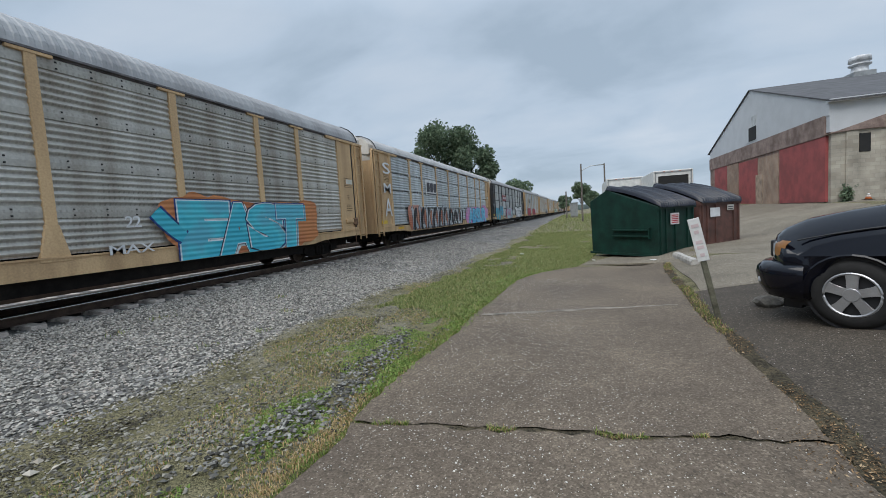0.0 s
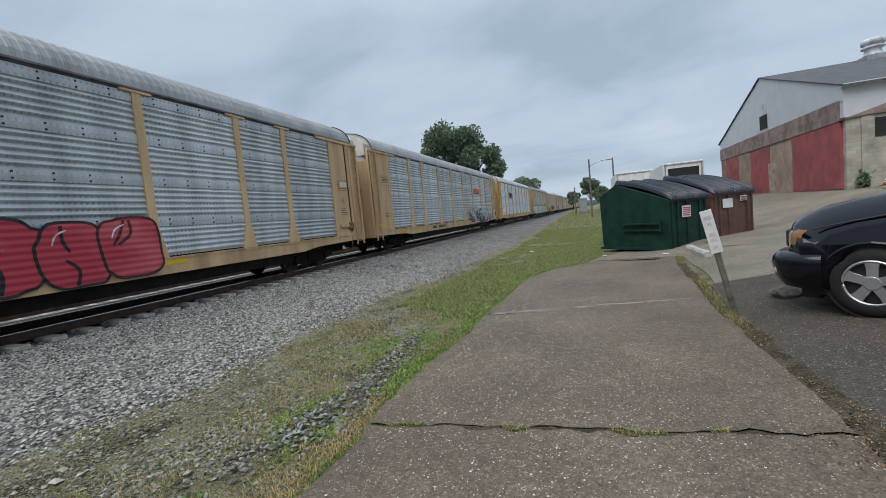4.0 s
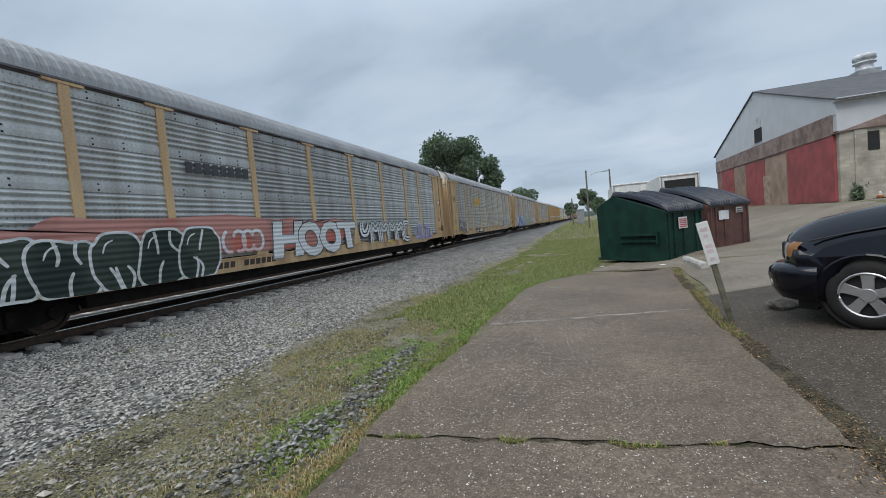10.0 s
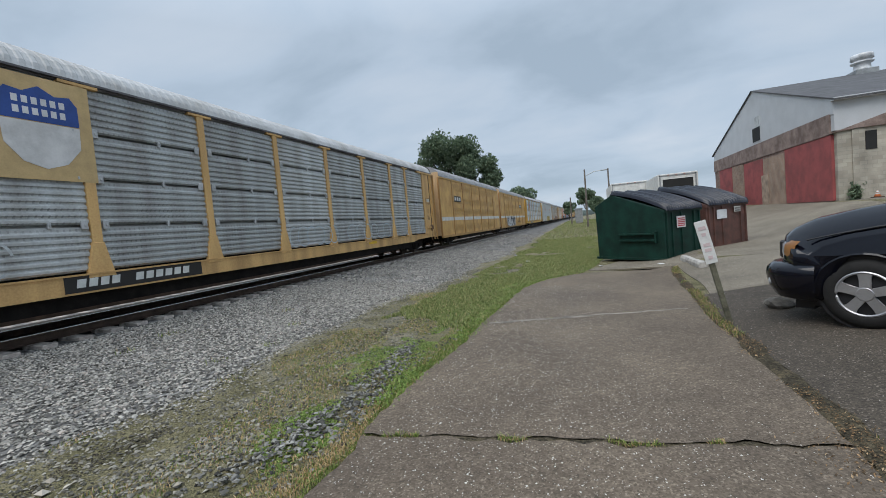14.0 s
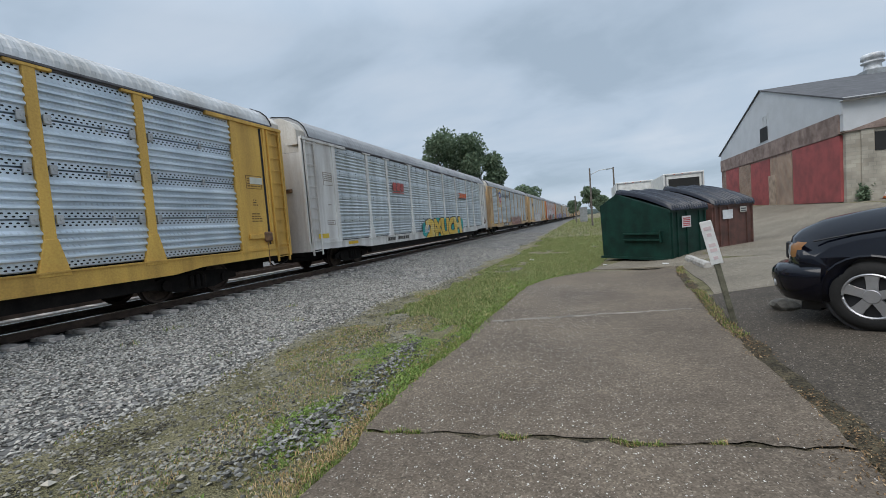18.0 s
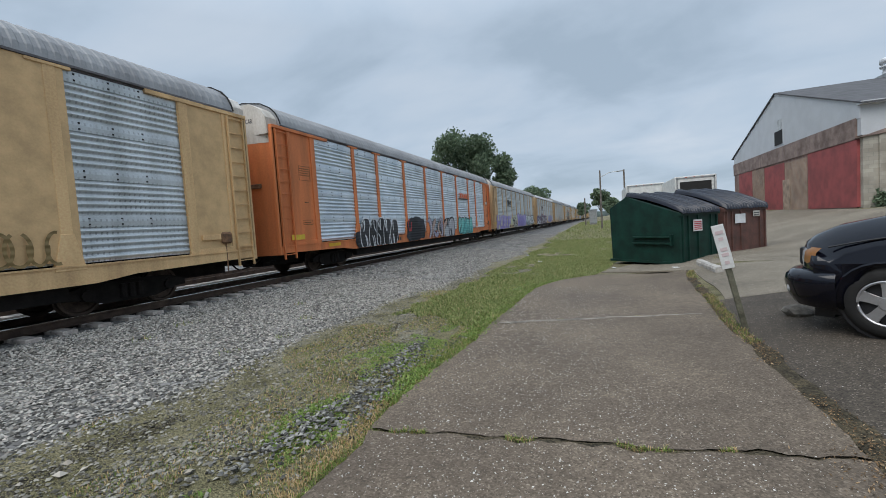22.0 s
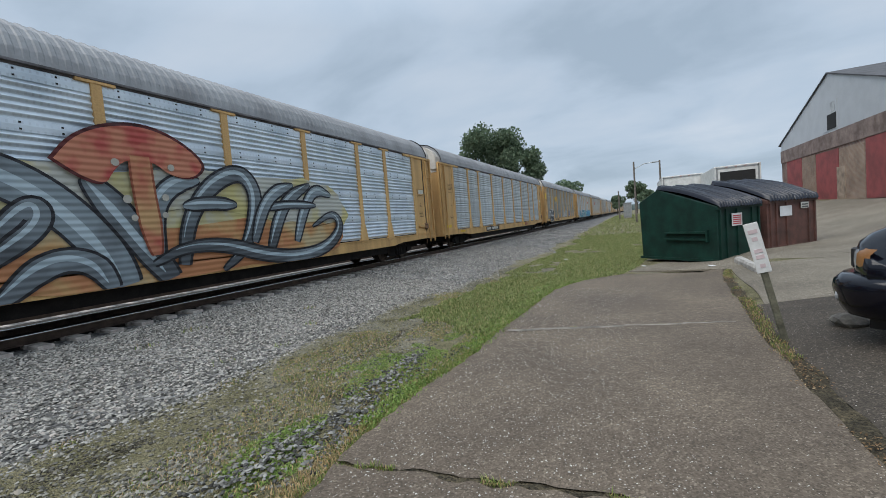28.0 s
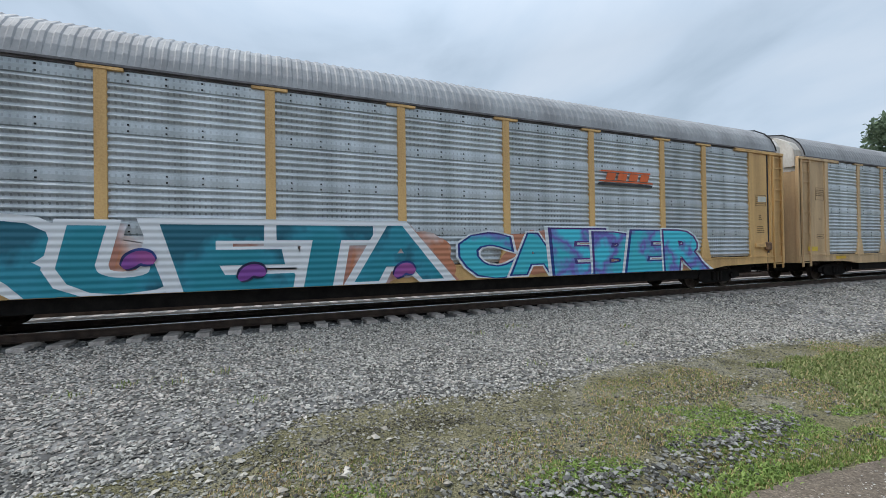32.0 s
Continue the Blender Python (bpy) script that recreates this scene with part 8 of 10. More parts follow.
part("hood", bm, mat("white_sheet_metal", (0.6, 0.61, 0.62), 0.5, 0.2), vent, smooth=True)

# trailers in the far yard
def trailer(x, y, w, zt, depth, label, dark):
    z0 = ground_z(x, y)
    root = thing("box_trailer", Matrix.Translation((x, y, z0)), label, "trailer", "trailers in the yard")
    h = zt - z0
    bm = bmesh.new()
    box(bm, 0, w, 0, depth, 1.0, h)
    part("body", bm, M_WHITE, root, bevel=0.03)
    bm = bmesh.new()
    for x0 in (0.1, w - 0.2):
        box(bm, x0, x0 + 0.1, -0.03, 0.0, 1.1, h - 0.1)
    box(bm, 0.1, w - 0.1, -0.03, 0.0, h - 0.2, h - 0.1)
    part("door_frame", bm, M_GALV, root)
    if dark:
        bm = bmesh.new()
        box(bm, 0.35, w - 0.35, -0.012, 0.012, 1.15, h - 0.45)
        part("opening", bm, M_DARK, root, "dark open rear")
    for k in range(3):
        bm = bmesh.new()
        box(bm, w * (0.25 + k * 0.2), w * (0.25 + k * 0.2) + 0.12, -0.04, -0.03, h - 0.14, h - 0.08)
        part("marker_light", bm, flat((0.3, 0.04, 0.02)), root)
    for x0 in (0.1, w - 0.6):
        bm = bmesh.new()
        lathe(bm, [(0.25, 0), (0.5, 0.02), (0.5, 0.28), (0.25, 0.3)], 20, pose(x0, 1.0, 0.5, 0, 90, 0))
        part("wheel", bm, M_TYRE, root)
    bm = bmesh.new()
    box(bm, 0.2, w - 0.2, 0.1, depth - 0.3, 0.7, 1.0)
    part("chassis", bm, M_UNDER, root)
    return root


trailer(2.55, 46.0, 3.4, 4.6, 10, "white box trailer parked in the yard", False)
trailer(5.75, 38.5, 2.9, 4.45, 9, "white box truck body with open dark rear", True)

# far lamp posts, relay cabinet, stakes
M_POLE = mat("grey_pole_wood", (0.16, 0.14, 0.12), 0.9, 0, 0.2, 4, 30, 0.3)


def post_thing(name, x, y, h, r, label, category, lean=(0, 0)):
    root = thing(name, Matrix.Translation((x, y, ground_z(x, y) - 0.1)), label, category)
    bm = bmesh.new()
    tube(bm, [(0, 0, 0), (lean[0] * 0.5, lean[1] * 0.5, h * 0.5), (lean[0], lean[1], h)], [r, r * 0.9, r * 0.75], 10)
    part("pole", bm, M_POLE, root)
    return root


fl = post_thing("street_lamp", 0.15, 60, 7.9, 0.13, "far grey street lamp beside the yard", "street lamp")
bm = bmesh.new()
tube(bm, [(0.05, 0, 7.0), (1.2, 0, 7.5), (2.2, 0, 7.55)], 0.05, 6)
part("arm", bm, M_GALV, fl)
bm = bmesh.new()
box(bm, 2.1, 2.9, -0.15, 0.15, 7.48, 7.62)
part("lamp_head", bm, M_GALV, fl, bevel=0.04)
post_thing("utility_pole", 3.1, 60, 7.5, 0.13, "far wooden pole beside the yard", "utility pole")
post_thing("utility_pole", -2.55, 80, 5.0, 0.14, "far dark stake beside the track", "utility pole")
rc = thing("relay_cabinet", Matrix.Translation((-1.9, 80, ground_z(-1.2, 80))), "silver railway relay cabinet on the verge", "cabinet")
bm = bmesh.new()
box(bm, 0, 1.3, 0, 1.6, 0.25, 2.7)
part("body", bm, M_GALV, rc, bevel=0.03)
bm = bmesh.new()
box(bm, -0.1, 1.4, -0.1, 1.7, 2.7, 2.8)
part("roof", bm, M_GALV, rc)
bm = bmesh.new()
box(bm, 0.1, 1.2, 0.1, 1.5, -0.2, 0.25)
part("footing", bm, M_CONC, rc)


def cone(x, y, h, broken=False):
    root = thing("traffic_cone", Matrix.Translation((x, y, ground_z(x, y) + 0.04)), "worn orange traffic cone with white bands" if not broken else "worn orange traffic cone with a torn top", "traffic cone", "traffic cones")
    bm = bmesh.new()
    box(bm, -0.19, 0.19, -0.19, 0.19, 0, 0.035)
    part("base", bm, mat("black_cone_rubber", (0.05, 0.03, 0.025), 0.8), root, bevel=0.01)
    rr = lambda z: 0.145 - (0.145 - 0.03) * z / h
    bm = bmesh.new()
    top = h if not broken else h * 0.93
    lathe(bm, [(rr(0), 0.03), (rr(h * 0.5), h * 0.5), (rr(top), top)], 20)
    part("cone_body", bm, mat("faded_orange_plastic", (0.58, 0.16, 0.05), 0.6, 0, 0.12, 6, 40, 0.05), root, smooth=True)
    if not broken:
        for a, b in ((0.46, 0.64), (0.69, 0.97)):
            bm = bmesh.new()
            lathe(bm, [(rr(h * a) + 0.003, h * a), (rr(h * b) + 0.003, h * b)], 20)
            part("band", bm, M_WHITE, root, "white reflective band", True)
    return root


cone(*askew(-0.87, -6.4), 0.68)
cone(*askew(-0.17, -2.95), 0.50, True)
cone(13.7, 26.7, 0.34)

# ---- behind: the street, the station and its surroundings ----
M_SLATE = mat("brown_slate_roof", (0.125, 0.10, 0.088), 0.85, 0, 0.15, 2, 30, 0.2)
M_STBRICK = brickmat("red_brown_station_brick", (0.19, 0.105, 0.082), (0.235, 0.135, 0.105), (0.25, 0.2, 0.165))
M_TINROOF = mat("pale_metal_roof", (0.55, 0.58, 0.60), 0.45, 0.2, 0.1, 1.5, 20, 0.05)
M_TIMBER = mat("brown_timber", (0.14, 0.09, 0.065), 0.8, 0, 0.2, 4, 30, 0.2)

# lamp pole
lp = thing("street_lamp", BACK @ Matrix.Translation((0.6, -7.88, 0.12)), "tall weathered wooden lamp pole with two arms", "street lamp")
bm = bmesh.new()
tube(bm, [(0, 0, 0), (0.05, 0, 2.8), (0.11, 0, 5.62)], [0.062, 0.056, 0.048], 12)
part("pole", bm, M_POLE, lp)
bm = bmesh.new()
tube(bm, [(0, 0, 0.0), (0.03, 0, 1.35)], [0.066, 0.062], 12)
part("pole_sleeve", bm, flat((0.05, 0.05, 0.045)), lp, "dark painted foot of the pole")
for z0, z1, x1, r in ((4.36, 4.86, 0.98, 0.016), (4.30, 4.82, 0.9, 0.01), (3.85, 4.07, 0.33, 0.016)):
    bm = bmesh.new()
    tube(bm, [(0.1, 0, z0), (0.1 + x1 * 0.45, 0, z0 + (z1 - z0) * 0.62), (0.1 + x1 * 0.8, 0, z0 + (z1 - z0) * 0.93), (0.1 + x1, 0, z1)], r, 6)
    part("arm", bm, M_GALV, lp)
bm = bmesh.new()
bmesh.ops.create_uvsphere(bm, u_segments=16, v_segments=8, radius=1.0)
for v in bm.verts:
    v.co = Vector((1.22 + v.co.x * 0.17, v.co.y * 0.075, 4.88 + v.co.z * 0.05 + v.co.x * 0.02))
part("lamp_head", bm, M_GALV, lp, "cobra-head lamp", True)
bm = bmesh.new()
box(bm, 0.38, 0.52, -0.06, 0.06, 3.98, 4.12)
lathe(bm, [(0.05, 3.86), (0.07, 3.98), (0.05, 4.0)], 12, Matrix.Translation((0.45, 0, 0)))
part("floodlight", bm, M_GALV, lp, "small grey floodlight", bevel=0.01)
for x, z, a, b in ((-0.02, 5.66, 0.075, 0.14), (-0.03, 3.75, 0.05, 0.12), (-0.02, 3.55, 0.06, 0.1), (-0.01, 3.28, 0.035, 0.16)):
    bm = bmesh.new()
    box(bm, x - a, x + a, -0.07, 0.07, z, z + b)
    part("fitting", bm, M_GALV, lp, bevel=0.01)
bm = bmesh.new()
tube(bm, [(-0.05, 0, 3.6), (-0.12, 0.02, 3.42), (-0.07, 0.02, 3.36), (-0.12, 0, 3.25)], 0.01, 5)
part("cable", bm, M_TRIM, lp)

p2 = post_thing("utility_pole", *askew(-4.25, -23.6), 7.4, 0.15, "leaning wooden utility pole by the street", "utility pole", (0.35, 0))
bm = bmesh.new()
box(bm, -0.32, 0.22, 0.14, 0.16, 0.75, 1.15)
part("notice", bm, M_WHITE, p2, "white notice on the pole")
wire = thing("overhead_wire", BACK @ Matrix.Translation((0, 0, 0)), "thin dark wire slung between the poles", "wire")


def sling(a, b, sag, r=0.012):
    pts = []
    for i in range(13):
        t = i / 12
        p = Vector(a).lerp(Vector(b), t)
        p.z -= sag * 4 * t * (1 - t)
        pts.append(p)
    bm = bmesh.new()
    tube(bm, pts, r, 5)
    part("strand", bm, M_TRIM, wire)


sling((0.7, -7.88, 4.95), (-3.92, -23.6, 7.6), 0.55, 0.008)
sling((-3.92, -23.6, 7.5), (30.0, -60.0, 6.8), 1.2, 0.008)
sling((-30, 14.0, 8.4), (-30, -60.0, 8.0), 1.0, 0.03)

# leaning pipe stake by the wheel stops
ps = thing("pipe_stake", BACK @ Matrix.Translation((0.07, -12.26, 0.22)) @ pose(0, 0, 0, 0, -5, 0), "short leaning grey-green stake in the asphalt", "stake")
bm = bmesh.new()
box(bm, -0.05, 0.05, -0.04, 0.04, -0.1, 1.1)
part("stake", bm, mat("grey_green_wood", (0.13, 0.125, 0.09)), ps, bevel=0.008)

# relay cabinet by the crossing
cb = thing("relay_cabinet", BACK @ Matrix.Translation((-3.75, -25.0, 0.5)), "grey metal signal cabinet with a low gable lid", "cabinet")
bm = bmesh.new()
box(bm, -0.62, 0.62, -0.5, 0.5, 0.05, 1.45)
part("body", bm, M_GALV, cb, bevel=0.02)
bm = bmesh.new()
prism(bm, [(-0.72, 1.45), (0.72, 1.45), (0, 1.66)], "y", -0.58, 0.58)
part("lid", bm, M_GALV, cb)
bm = bmesh.new()
for x in (-0.3, 0.3):
    box(bm, x - 0.26, x + 0.26, 0.5, 0.515, 0.15, 1.35)
part("door", bm, M_GALV, cb)
for x in (-0.06, 0.06):
    bm = bmesh.new()
    box(bm, x - 0.02, x + 0.02, 0.515, 0.55, 0.7, 0.85)
    part("handle", bm, M_UNDER, cb)

# crossing signal
sg = thing("crossing_signal", BACK @ Matrix.Translation((-6.8, -18.1, 0.25)), "silver level-crossing signal with two dark lamps", "crossing signal")
M_SILVER = mat("silver_paint", (0.5, 0.51, 0.51), 0.45, 0.3, 0.1, 4, 30, 0.04)
bm = bmesh.new()
tube(bm, [(0, 0, 0.2), (0, 0, 4.75)], 0.065, 12)
part("mast", bm, M_SILVER, sg, smooth=True)
bm = bmesh.new()
lathe(bm, [(0.28, 0), (0.28, 0.06), (0.13, 0.22), (0.13, 0.5), (0.08, 0.55)], 8)
part("base", bm, M_SILVER, sg)
bm = bmesh.new()
for a in (40, -40):
    box(bm, -0.6, 0.6, -0.02, 0.02, -0.11, 0.11, pose(0, -0.09, 4.2, 0, a, 0))
bm.transform(pose(-0.32, 0, 0, 0, 0, 76))
part("crossbuck", bm, M_WHITE, sg, "white crossed boards seen from behind")
bm = bmesh.new()
box(bm, -0.55, 0.55, -0.04, 0.04, 2.62, 2.7)
part("cross_arm", bm, M_SILVER, sg)
for s in (-1, 1):
    for d in (-1, 1):
        bm = bmesh.new()
        lathe(bm, [(0.08, -0.1), (0.12, -0.06), (0.12, 0.02), (0.22, 0.02), (0.22, 0.035), (0.08, 0.035)], 22, pose(s * 0.5, d * 0.12, 2.62, -90 * d, 0, 0))
        part("signal_lamp", bm, M_TRIM, sg, "black signal lamp and backing disc")
        bm = bmesh.new()
        tube(bm, [(s * 0.5, d * 0.14, 2.7), (s * 0.5, d * 0.32, 2.68)], 0.10, 12, False)
        part("lamp_visor", bm, M_TRIM, sg)
bm = bmesh.new()
box(bm, -0.22, 0.22, -0.16, 0.16, 1.15, 1.75)
part("control_box", bm, M_SILVER, sg, bevel=0.02)
bm = bmesh.new()
box(bm, -0.65, -0.25, -0.2, 0.2, 1.2, 1.7)
part("gate_motor", bm, M_SILVER, sg, bevel=0.03)
bm = bmesh.new()
tube(bm, [(-0.45, 0.15, 1.5), (-0.42, 0.2, 4.6)], 0.03, 6)
tube(bm, [(-0.45, -0.15, 1.5), (-0.36, -0.2, 4.4)], 0.03, 6)
part("gate_arm", bm, M_WHITE, sg, "raised white gate arms")

# yellow plastic barrier
yb = thing("plastic_barrier", BACK @ Matrix.Translation((1.95, -15.7, 0.3)) @ pose(0, 0, 0, 0, 0, -24), "yellow folding plastic barrier leaning on its feet", "barrier")
bm = bmesh.new()
for y0 in (-0.22, 0.16):
    prism(bm, [(-0.62, 0.38), (-0.60, 0.50), (0.30, 0.86), (0.55, 0.84), (0.58, 0.16), (0.48, 0.14), (0.40, 0.40)], "y", y0, y0 + 0.06)
prism(bm, [(-0.60, 0.44), (-0.60, 0.50), (0.30, 0.86), (0.55, 0.84), (0.55, 0.78), (0.30, 0.80)], "y", -0.2, 0.2)
part("body", bm, mat("yellow_plastic", (0.62, 0.5, 0.04), 0.5, 0, 0.08, 3, 30, 0.05), yb, bevel=0.02)
for x in (-0.35, 0.0, 0.35):
    bm = bmesh.new()
    box(bm, x - 0.12, x + 0.12, -0.32, 0.32, 0.0, 0.08)
    part("foot", bm, mat("yellow_plastic", (0.62, 0.5, 0.04)), yb, bevel=0.01)
    bm = bmesh.new()
    box(bm, x - 0.035, x + 0.035, -0.27, 0.27, 0.08, 0.3)
    part("rib", bm, mat("yellow_plastic", (0.62, 0.5, 0.04)), yb)

# open pavilion at the station
pv = thing("platform_pavilion", BACK @ Matrix.Translation((0, 0, 0)), "open station pavilion with pale gable roof on brick piers", "pavilion")
PY = -28.5
for x in (9.6, 7.2, 4.9, 3.2):
    bm = bmesh.new()
    box(bm, x - 0.3, x + 0.3, PY - 0.3, PY + 0.3, 0.4, 2.75)
    part("pier", bm, M_STBRICK, pv)
    bm = bmesh.new()
    box(bm, x - 0.3, x + 0.3, PY - 6.3, PY - 5.7, 0.5, 2.75)
    part("pier", bm, M_STBRICK, pv)
bm = bmesh.new()
prism(bm, [(2.6, 2.72), (7.05, 3.62), (11.5, 2.72), (11.5, 2.84), (7.05, 3.76), (2.6, 2.84)], "y", PY - 7, PY + 0.8)
part("roof", bm, M_TINROOF, pv)
bm = bmesh.new()
prism(bm, [(3.0, 2.72), (11.1, 2.72), (7.05, 3.58)], "y", PY + 0.3, PY + 0.4)
part("gable_board", bm, mat("pinkish_stucco", (0.30, 0.22, 0.19), 0.85), pv)
for k in range(8):
    x = 4.3 + k * 0.8
    bm = bmesh.new()
    box(bm, x - 0.05, x + 0.05, PY + 0.4, PY + 0.43, 2.72, 2.78 + 0.8 - abs(x - 7.05) * 0.2)
    part("gable_strut", bm, M_TIMBER, pv)
bm = bmesh.new()
box(bm, 2.8, 11.3, PY + 0.2, PY + 0.5, 2.6, 2.75)
part("beam", bm, M_TIMBER, pv)

# platform canopy towards the station house
cn = thing("platform_canopy", BACK @ Matrix.Translation((0, 0, 0)), "long pale metal platform canopy on iron posts", "canopy")
bm = bmesh.new()
prism(bm, [(-1.6, 2.95), (5.6, 2.95), (5.2, 3.75), (0.2, 3.75)], "y", -44, -33)
part("roof", bm, M_TINROOF, cn)
for k in range(9):
    bm = bmesh.new()
    box(bm, 0.2 + k * 0.6, 0.24 + k * 0.6, -44, -32.95, 3.2, 3.79)
    part("roof_seam", bm, M_TINROOF, cn)
bm = bmesh.new()
box(bm, -1.6, 5.6, -33.2, -32.9, 2.75, 2.97)
part("fascia", bm, M_TIMBER, cn)
for x in (-1.3, 0.6, 2.4, 4.2):
    bm = bmesh.new()
    tube(bm, [(x, -33.4, 0.5), (x, -33.4, 2.9)], 0.07, 8)
    part("post", bm, M_UNDER, cn)

# the station house with its tower
stn = thing("station_house", BACK @ Matrix.Translation((0, 0, 0)), "brick railway station with hipped slate roof and square tower", "station")
bm = bmesh.new()
box(bm, -1.5, 10.6, -70, -52, 0.8, 5.2)
part("wall", bm, M_STBRICK, stn)
bm = bmesh.new()
v = [bm.verts.new(q) for q in ((1.2, -71, 5.0), (11.4, -71, 5.0), (11.4, -51, 5.0), (1.2, -51, 5.0), (4.4, -62, 9.1), (5.6, -60, 9.1))]
for f in ((0, 1, 5, 4), (1, 2, 5), (2, 3, 4, 5), (3, 0, 4), (3, 2, 1, 0)):
    bm.faces.new([v[i] for i in f])
part("roof", bm, M_SLATE, stn)
bm = bmesh.new()
v = [bm.verts.new(q) for q in ((-2.2, -66, 5.0), (2.0, -66, 5.0), (2.0, -51, 5.0), (-2.2, -51, 5.0), (0.2, -60, 6.2), (2.0, -58, 6.2))]
for f in ((0, 1, 5, 4), (1, 2, 5), (2, 3, 4, 5), (3, 0, 4), (3, 2, 1, 0)):
    bm.faces.new([v[i] for i in f])
part("wing_roof", bm, M_SLATE, stn)
for x, y, z in ((9.2, -57.0, 7.4), (5.7, -58.5, 9.0)):
    bm = bmesh.new()
    box(bm, x, x + 0.6, y, y + 0.6, 6.0, z)
    box(bm, x - 0.06, x + 0.66, y - 0.06, y + 0.66, z - 0.14, z)
    part("chimney", bm, M_STBRICK, stn)
bm = bmesh.new()
pts = [(5.4 + 1.5 * math.cos(a), 5.5 + 0.75 * math.sin(a)) for a in np.linspace(0, math.pi, 12)]
prism(bm, pts, "y", -55.0, -52.5)
part("eyebrow_dormer", bm, M_SLATE, stn)
bm = bmesh.new()
box(bm, -1.45, 2.55, -60.5, -56.5, 0.8, 8.5)
part("tower", bm, M_STBRICK, stn, "square brick tower")
bm = bmesh.new()
for z in (6.6, 7.7):
    box(bm, -1.52, 2.62, -60.57, -56.43, z, z + 0.14)
part("tower_band", bm, M_TIMBER, stn)
bm = bmesh.new()
v = [bm.verts.new(q) for q in ((-1.75, -60.8, 8.45), (2.85, -60.8, 8.45), (2.85, -56.2, 8.45), (-1.75, -56.2, 8.45), (0.55, -58.5, 12.15))]
for f in ((0, 1, 4), (1, 2, 4), (2, 3, 4), (3, 0, 4), (3, 2, 1, 0)):
    bm.faces.new([v[i] for i in f])
t = part("tower_roof", bm, M_SLATE, stn, "steep pyramid roof")
bm = bmesh.new()
tube(bm, [(0.55, -58.5, 12.0), (0.55, -58.5, 12.7)], [0.08, 0.02], 6)
part("finial", bm, M_UNDER, stn)
for x in (4.5, 7.0, 9.5):
    bm = bmesh.new()
    box(bm, x, x + 1.2, -52.03, -51.9, 1.6, 3.9)
    part("window", bm, M_GLASSD, stn)

# low white planter wall, mesh fence
for a, b in ((-0.9, 0.9), (-3.2, -1.2)):
    pw = thing("low_wall", BACK @ Matrix.Translation((0, 0, 0)), "low white-painted concrete wall", "low wall", "low walls by the station")
    bm = bmesh.new()
    box(bm, a, b, -23.6, -23.3, 0.4, 0.95)
    part("wall_block", bm, M_WHITE, pw, bevel=0.02)
    bm = bmesh.new()
    box(bm, a - 0.04, b + 0.04, -23.66, -23.24, 0.93, 1.02)
    part("coping", bm, M_CONC, pw)
fn = thing("mesh_fence", BACK @ Matrix.Translation((0, 0, 0)), "low grey pipe fence along the platform", "fence")
pts = [(10.5, -24.5), (7.5, -25.0), (4.5, -25.6), (1.8, -26.4), (-0.8, -27.4), (-3.0, -28.0), (-3.9, -26.2)]
for x, y in pts:
    bm = bmesh.new()
    tube(bm, [(x, y, ground_z(x, y) - 0.1), (x, y, ground_z(x, y) + 1.1)], 0.03, 6)
    part("fence_post", bm, M_GALV, fn)
for a, b in zip(pts, pts[1:]):
    za, zb = ground_z(*a), ground_z(*b)
    for h in (1.1, 0.6, 0.12):
        bm = bmesh.new()
        tube(bm, [(*a, za + h), (*b, zb + h)], 0.022, 6)
        part("fence_rail", bm, M_GALV, fn)
ln = thing("street_lamp", BACK @ Matrix.Translation((2.1, -26.8, 0.45)), "dark lantern on a post beside the station fence", "street lamp")
bm = bmesh.new()
lathe(bm, [(0.14, 0), (0.14, 0.25), (0.07, 0.35), (0.05, 3.0), (0.08, 3.05)], 10)
part("post", bm, M_UNDER, ln)
bm = bmesh.new()
lathe(bm, [(0.1, 3.05), (0.17, 3.4), (0.17, 3.42)], 8)
part("lantern", bm, mat("milky_lamp_glass", (0.55, 0.54, 0.5), 0.3), ln, "milky glass lantern")
bm = bmesh.new()
lathe(bm, [(0.2, 3.42), (0.06, 3.6), (0.02, 3.68)], 8)
part("lantern_cap", bm, M_UNDER, ln)
blk = thing("concrete_block", BACK @ Matrix.Translation((1.05, -14.6, 0.24)), "grey concrete block on the asphalt", "block")
bm = bmesh.new()
prism(bm, [(-0.3, 0), (0.3, 0), (0.24, 0.75), (0.12, 0.85), (-0.12, 0.85), (-0.24, 0.75)], "y", -0.3, 0.3)
part("body", bm, M_CONC, blk, bevel=0.03)
for x, y, z, w, h, c, lab in ((8.6, -32, 0.6, 1.4, 0.9, (0.28, 0.3, 0.32), "grey bench on the platform"), (5.9, -31, 0.55, 0.9, 0.8, (0.06, 0.06, 0.07), "dark litter bin on the platform"), (3.9, -30.5, 0.55, 1.1, 0.7, (0.42, 0.30, 0.10), "ochre planter box on the platform")):
    bx = thing("platform_box", BACK @ Matrix.Translation((x, y, z)), lab, "street furniture")
    bm = bmesh.new()
    box(bm, 0, w, 0, 0.5, 0, h)
    part("body", bm, flat(c), bx, bevel=0.03)
    bm = bmesh.new()
    box(bm, -0.04, w + 0.04, -0.04, 0.54, h, h + 0.05)
    part("top", bm, M_GALV, bx)
cone(*askew(-3.0, -24.2), 0.7)
cone(*askew(7.0, -25.8), 0.7)

